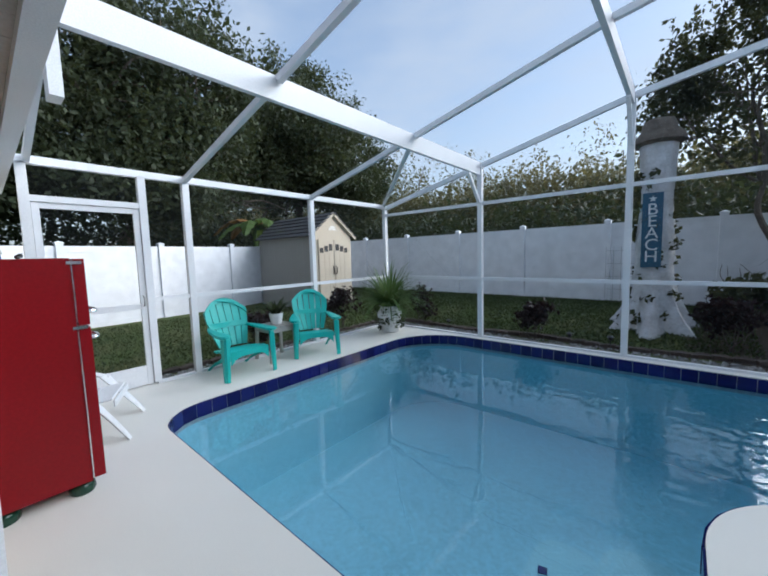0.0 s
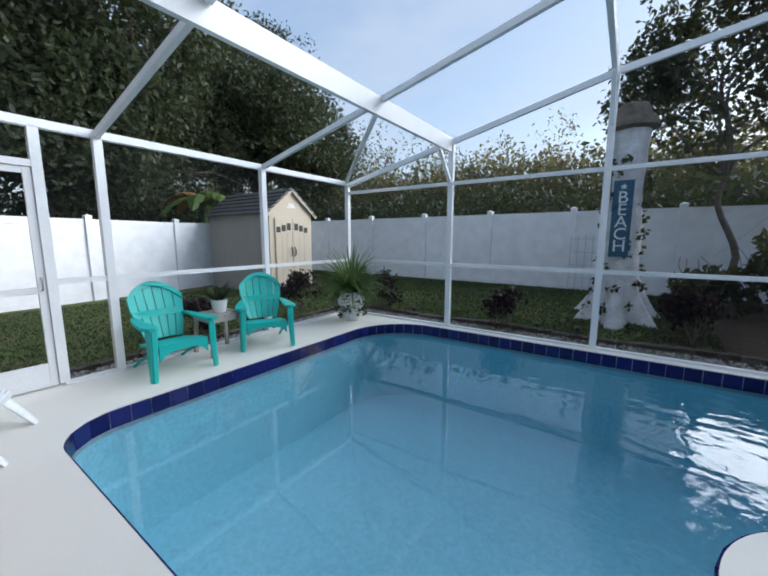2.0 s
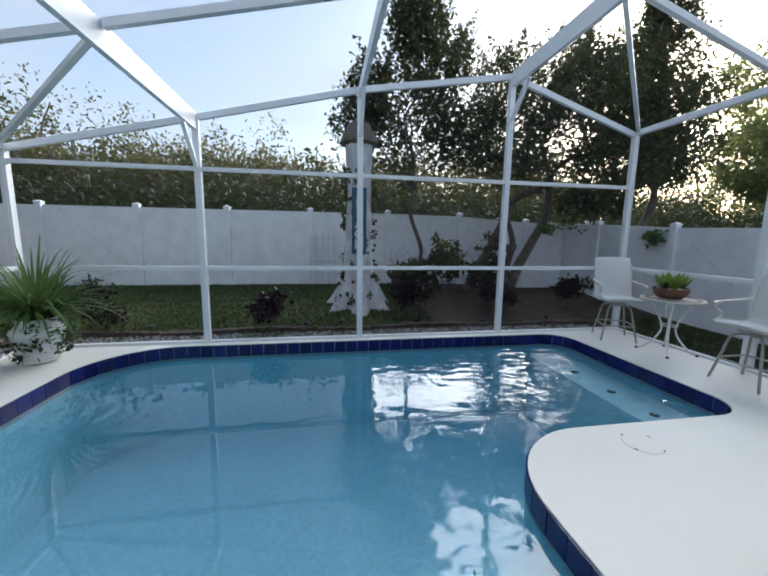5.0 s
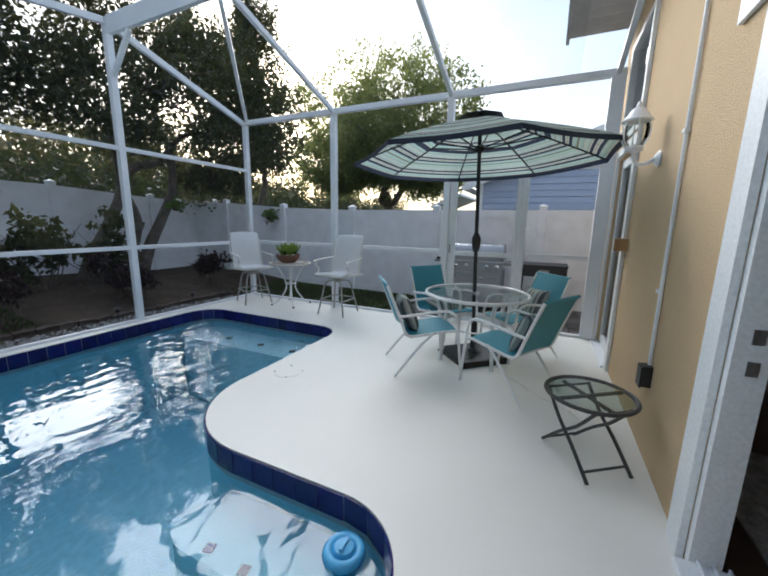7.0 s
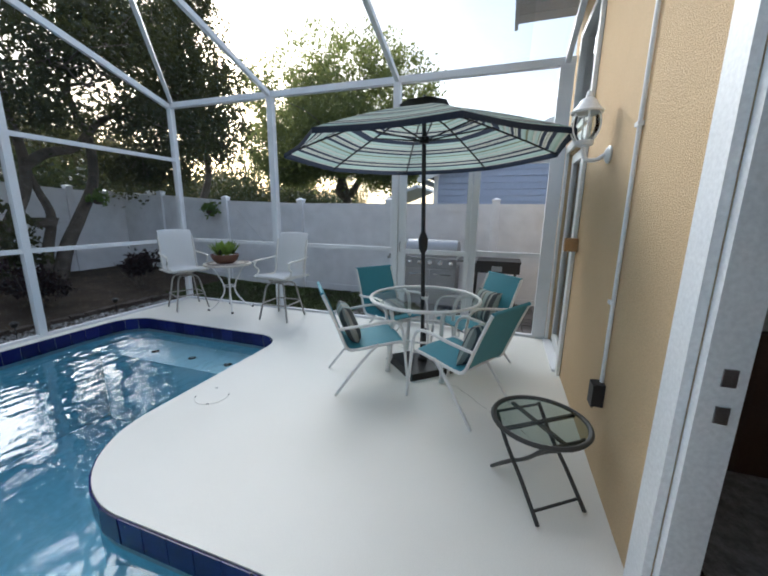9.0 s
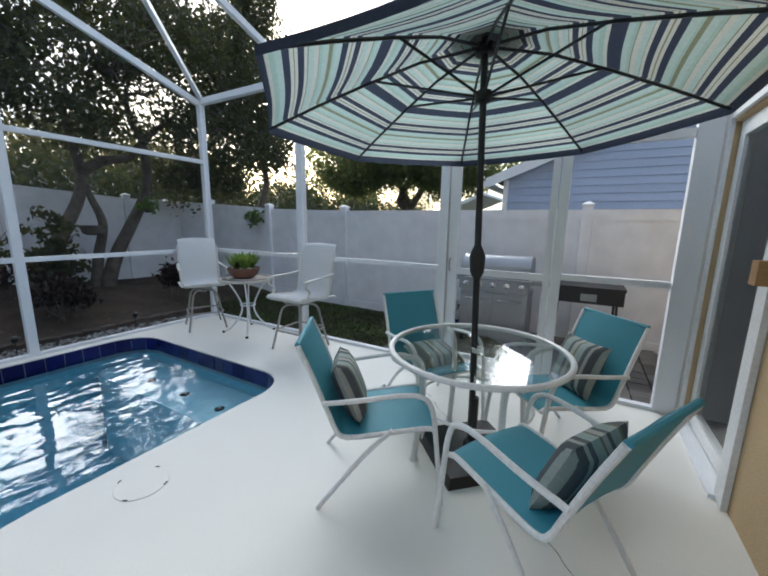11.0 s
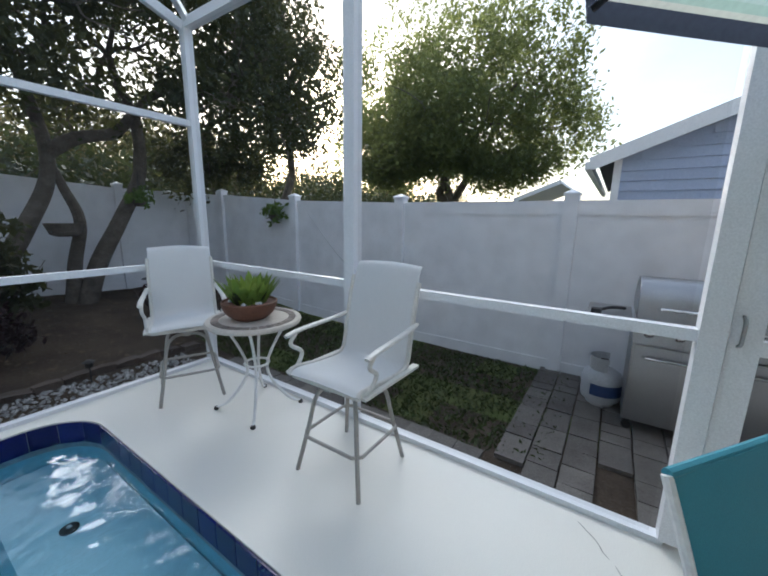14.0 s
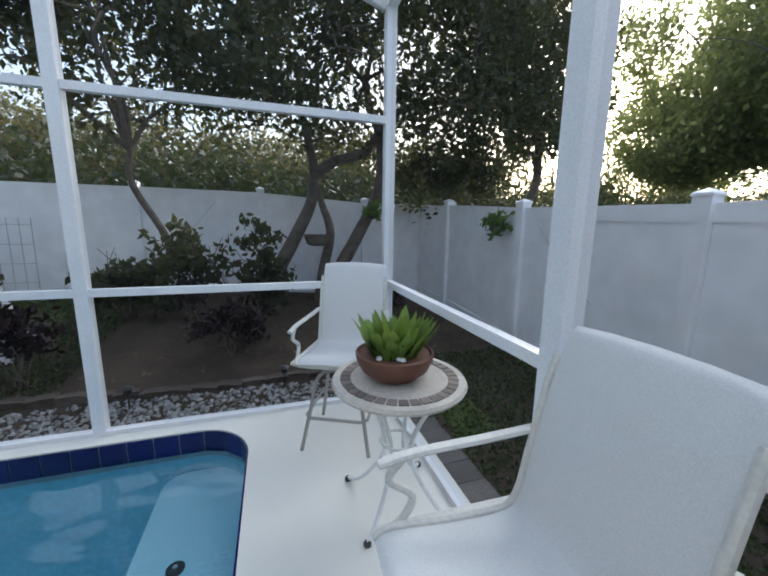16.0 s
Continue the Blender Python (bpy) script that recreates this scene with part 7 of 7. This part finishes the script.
tube(bm, smooth_path([(-0.08, 0.08, 0.02), (0.0, 0.0, 0.035), (0.10, -0.09, 0.02)], 4), 0.012, 8)
part("grip", bm, M_BLACK, br, shade=True)
bm = bmesh.new()
box(bm, -0.12, -0.06, 0.06, 0.13, 0.0, 0.035)
part("bristles", bm, M_BLACK, br)
tk = thing("propane_tank", pose(5.56, 2.05, GZ - 0.01), "white propane tank with a blue label", "gas tank")
bm = bmesh.new()
lathe(bm, [(0.09, 0.03), (0.145, 0.06), (0.155, 0.10), (0.155, 0.24), (0.14, 0.29), (0.09, 0.325), (0.03, 0.335)], 28)
part("body", bm, M_GALV, tk, shade=True)
bm = bmesh.new()
lathe(bm, [(0.10, 0.0), (0.105, 0.0), (0.105, 0.05), (0.10, 0.05)], 24, cap=False)
part("foot_ring", bm, M_GALV, tk)
bm = bmesh.new()
for k in range(18):
    a0, a1 = radians(-20 + 220 * k / 18), radians(-20 + 220 * (k + 1) / 18)
    for (ra, za), (rb, zb) in (((0.10, 0.32), (0.11, 0.44)),):
        bm.faces.new([bm.verts.new((ra * math.cos(a0), ra * math.sin(a0), za)), bm.verts.new((ra * math.cos(a1), ra * math.sin(a1), za)), bm.verts.new((rb * math.cos(a1), rb * math.sin(a1), zb)), bm.verts.new((rb * math.cos(a0), rb * math.sin(a0), zb))])
bmesh.ops.remove_doubles(bm, verts=bm.verts[:], dist=1e-4)
ex = bmesh.ops.extrude_face_region(bm, geom=bm.faces[:])
for v in ex["geom"]:
    if isinstance(v, bmesh.types.BMVert):
        v.co *= 0.96
        v.co.z /= 0.96
part("collar", bm, M_GALV, tk, "handle collar", shade=True)
bm = bmesh.new()
lathe(bm, [(0.02, 0.336), (0.02, 0.38), (0.03, 0.385), (0.03, 0.41)], 10)
part("valve", bm, M_BLACK, tk, shade=True)
bm = bmesh.new()
for k in range(12):
    a0, a1 = radians(150 + 110 * k / 12), radians(150 + 110 * (k + 1) / 12)
    bm.faces.new([bm.verts.new((0.157 * math.cos(a), 0.157 * math.sin(a), z)) for a, z in ((a0, 0.12), (a1, 0.12), (a1, 0.22), (a0, 0.22))])
part("label_band", bm, M_NAVYLABEL, tk, "blue printed label")
gd = thing("griddle", pose(5.45, 0.45, GZ), "black flat top griddle on thin legs", "griddle")
bm = bmesh.new()
box(bm, -0.25, 0.25, -0.36, 0.36, 0.68, 0.84)
part("body", soft(bm, 0.012), M_BLACK, gd)
bm = bmesh.new()
box(bm, -0.26, 0.26, -0.37, 0.37, 0.841, 0.87)
part("lid", soft(bm, 0.01), M_BLACK, gd)
for x in (-0.2, 0.2):
    for y_ in (-0.3, 0.3):
        bm = bmesh.new()
        tube(bm, [(x, y_, 0.679), (x * 1.05, y_ * 1.08, 0.0)], 0.014, 8)
        part("leg", bm, M_BLACK, gd, shade=True)
bm = bmesh.new()
box(bm, -0.262, -0.251, -0.10, 0.06, 0.71, 0.79)
part("badge", bm, M_STEEL, gd, "pale control badge")

# ---------- pool fittings ----------
P = [Vector((x, y, 0)) for x, y in POOL]
walkd = [0.0]
for i in range(len(P)):
    walkd.append(walkd[-1] + (P[(i + 1) % len(P)] - P[i]).length)
per = walkd[-1]


def along(s):
    s %= per
    i = max(0, min(len(P) - 1, int(np.searchsorted(walkd, s) - 1)))
    a, b = P[i], P[(i + 1) % len(P)]
    L = (b - a).length
    return a.lerp(b, (s - walkd[i]) / L if L else 0)


bm = bmesh.new()
ring = []
for k in range(400):
    p, q = along(per * k / 400 - 0.01), along(per * k / 400 + 0.01)
    n = Vector((-(q - p).y, (q - p).x, 0)).normalized()
    c = along(per * k / 400) + n * 0.004
    ring.append((bm.verts.new((c.x, c.y, -0.008)), bm.verts.new((c.x, c.y, -0.20))))
for k in range(400):
    u, w = ring[k], ring[(k + 1) % 400]
    bm.faces.new((u[0], w[0], w[1], u[1]))
grout = solo("grout_band", bm, M_GROUT, "pale grout band at the waterline", "grout", kind="structure")
count = int(per / 0.157)
bm = bmesh.new()
box(bm, -per / count / 2 + 0.003, per / count / 2 - 0.003, 0.0, 0.012, -0.16, -0.010)
me_tile = mesh_of("tile", soft(bm, 0.003), M_TILE)
for k in range(count):
    s = per * k / count
    p, q = along(s - 0.05), along(s + 0.05)
    d = (q - p).normalized()
    o = new("tile", me_tile)
    o.parent = pool_shell
    c = along(s) * 0.5 + (p + q) * 0.25
    o.matrix_local = pose(c.x, c.y, 0, 0, 0, math.degrees(math.atan2(d.y, d.x)))
for y_ in (4.46, 3.86, 3.32):
    j = thing("pool_jet", pose(2.55, y_, -0.30), "small black pool jet on the underwater bench", "pool jet", "bench jets")
    bm = bmesh.new()
    lathe(bm, [(0.045, 0.0005), (0.045, 0.006), (0.03, 0.012), (0.012, 0.012)], 16)
    part("flange", bm, M_BLACK, j, shade=True)
    bm = bmesh.new()
    lathe(bm, [(0.012, 0.0125), (0.012, 0.02), (0.006, 0.02)], 10)
    part("nozzle", bm, M_GALV, j, shade=True)
bm = bmesh.new()
box(bm, -0.026, 0.026, -0.026, 0.026, 0.0005, 0.006)
me_mark = mesh_of("step_tile", bm, M_TILE)
for x, y_, z in ((0.12, 1.85, -0.28), (0.11, 1.60, -0.28), (0.14, 1.35, -0.28), (-0.24, 1.95, -0.5), (-0.25, 1.6, -0.5)):
    o = new("step_tile", me_mark)
    o.matrix_world = pose(x, y_, z, 0, 0, 15)
    tagged(o, "navy marker tile on the underwater step", "tile", "step marker tiles")
fl = thing("chlorine_float", pose(0.28, 1.14, WATER_Z), "blue floating chlorine dispenser by the step", "pool float")
bm = bmesh.new()
tube(bm, [(0.075 * math.cos(a), 0.075 * math.sin(a), 0.012) for a in np.linspace(0, 2 * math.pi, 28, endpoint=False)], 0.026, 10, closed=True)
part("float_ring", bm, M_BLUE, fl, shade=True)
bm = bmesh.new()
lathe(bm, [(0.03, -0.12), (0.055, -0.10), (0.055, 0.03), (0.045, 0.045), (0.02, 0.05)], 20)
box(bm, -0.035, 0.035, -0.007, 0.007, 0.05, 0.062)
part("canister", bm, M_BLUE, fl, shade=True)
sk = thing("skimmer_lid", pose(1.52, 2.50, 0), "round white skimmer lid in the deck", "skimmer lid")
bm = bmesh.new()
lathe(bm, [(0.001, 0.0005), (0.13, 0.0005), (0.13, 0.002), (0.127, 0.004), (0.001, 0.004)], 36)
part("lid", bm, M_DECK, sk)
for k in range(4):
    a = k * math.pi / 2 + 0.5
    bm = bmesh.new()
    box(bm, -0.012, 0.012, -0.004, 0.004, 0.0045, 0.006, pose(0.127 * math.cos(a), 0.127 * math.sin(a), 0, 0, 0, math.degrees(a) + 90))
    part("notch", bm, M_BLACK, sk, "dark lid notch")

# ---------- small garden things ----------
for x, y_ in ((-1.0, 5.95), (-0.45, 6.0), (1.9, 5.9), (3.15, 6.0), (-3.2, 5.95)):
    pl = thing("path_light", pose(x, y_, ground_z(x, y_)), "small black solar path light in the gravel", "garden light", "path lights")
    bm = bmesh.new()
    tube(bm, [(0, 0, -0.03), (0, 0, 0.16)], 0.006, 6)
    part("stake", bm, M_BLACK, pl)
    bm = bmesh.new()
    lathe(bm, [(0.03, 0.16), (0.032, 0.20), (0.05, 0.205), (0.02, 0.225)], 12)
    part("head", bm, M_BLACK, pl, shade=True)


def hanging_plant(x, y, z, seed, label):
    rng = np.random.default_rng(seed)
    root = thing("hanging_plant", pose(x, y, z), label, "hanging plant", "hanging plants")
    bm = bmesh.new()
    lathe(bm, [(0.05, -0.09), (0.09, -0.04), (0.10, 0.0), (0.09, 0.0)], 14)
    part("basket", bm, M_BARK, root, shade=True)
    bm = bmesh.new()
    tube(bm, smooth_path([(0, 0, -0.02), (0.01, 0, 0.2), (0.03, 0.02, 0.42)], 3), 0.005, 5)
    part("hanger", bm, M_BLACK, root)
    cs = rng.normal(0, 1, (40, 3)) * np.array([0.09, 0.09, 0.07]) + np.array([0, 0, 0.03])
    o = new("foliage", quads_mesh("foliage", leaves(rng, cs, 0.02, 6, 0.05, 0.4), M_LEAF_LIGHT))
    o.parent = root


hanging_plant(4.75, 8.55, 1.66, 121, "hanging basket plant below the yard tree")
hanging_plant(5.93, 6.72, 1.47, 122, "small air plant hung on the fence post")
fb = thing("feeder_bowl", pose(3.80, 8.62, 1.12), "dark hanging bowl fixed on the tree trunk", "bowl")
bm = bmesh.new()
lathe(bm, [(0.11, 0), (0.17, 0.03), (0.22, 0.18), (0.21, 0.18), (0.16, 0.04)], 18)
part("bowl", bm, M_BARK, fb, shade=True)
bm = bmesh.new()
bar(bm, (0.1, 0.1, 0.08), (0.28, 0.32, 0.06), 0.03, 0.02)
part("bracket", bm, M_BLACK, fb)
tr = thing("wire_trellis", pose(-0.75, 9.52, ground_z(-0.7, 9.5)), "thin wire trellis leaning on the back fence", "trellis")
for k in range(5):
    bm = bmesh.new()
    tube(bm, [(-0.3 + 0.15 * k, 0, 0), (-0.3 + 0.15 * k, 0.04, 1.3)], 0.006, 5)
    part("upright", bm, M_GALV, tr)
for k in range(4):
    bm = bmesh.new()
    tube(bm, [(-0.31, 0.02, 0.3 + 0.3 * k), (0.31, 0.02, 0.3 + 0.3 * k)], 0.005, 5)
    part("crossbar", bm, M_GALV, tr)

# slack cables on the fence panels
for a, b in (((6.05, 6.10, 1.50), (6.05, 5.28, 0.72)), ((-6.6, 9.66, 1.98), (-5.0, 9.66, 0.45)), ((2.16, 9.66, 1.85), (1.45, 9.66, 1.05))):
    cable = thing("cable", None, "thin grey cable slanting down the fence panel", "cable", "fence cables")
    bm = bmesh.new()
    mid_ = (Vector(a) + Vector(b)) / 2 - Vector((0, 0, 0.03))
    tube(bm, smooth_path([Vector(a), mid_, Vector(b)], 5), 0.005, 5)
    part("wire", bm, M_GALV, cable, shade=True)

# fine diagonal crack across the deck, from the cage sill to the house wall
rng = np.random.default_rng(141)
bm = bmesh.new()
p0, p1 = Vector((3.93, 2.12, 0)), Vector((1.80, 0.12, 0))
n_crack = 90
line = []
wander = 0.0
for k in range(n_crack + 1):
    t = k / n_crack
    wander = wander * 0.93 + rng.normal(0, 0.008)
    line.append(p0.lerp(p1, t) + Vector((-0.68, 0.73, 0)) * (wander + 0.05 * math.sin(math.pi * t)))
for k in range(n_crack):
    if rng.random() < 0.22:
        continue
    a, b = line[k], line[k + 1]
    d = (b - a).normalized()
    w = Vector((-d.y, d.x, 0)) * rng.uniform(0.0010, 0.0024)
    bm.faces.new([bm.verts.new(v + Vector((0, 0, 0.0035))) for v in (a - w, b - w, b + w, a + w)])
solo("deck_crack", bm, mat("dirt in the crack", (0.22, 0.20, 0.17), 0.9, scale=30), "fine dirty crack running across the deck", "crack", kind="structure")
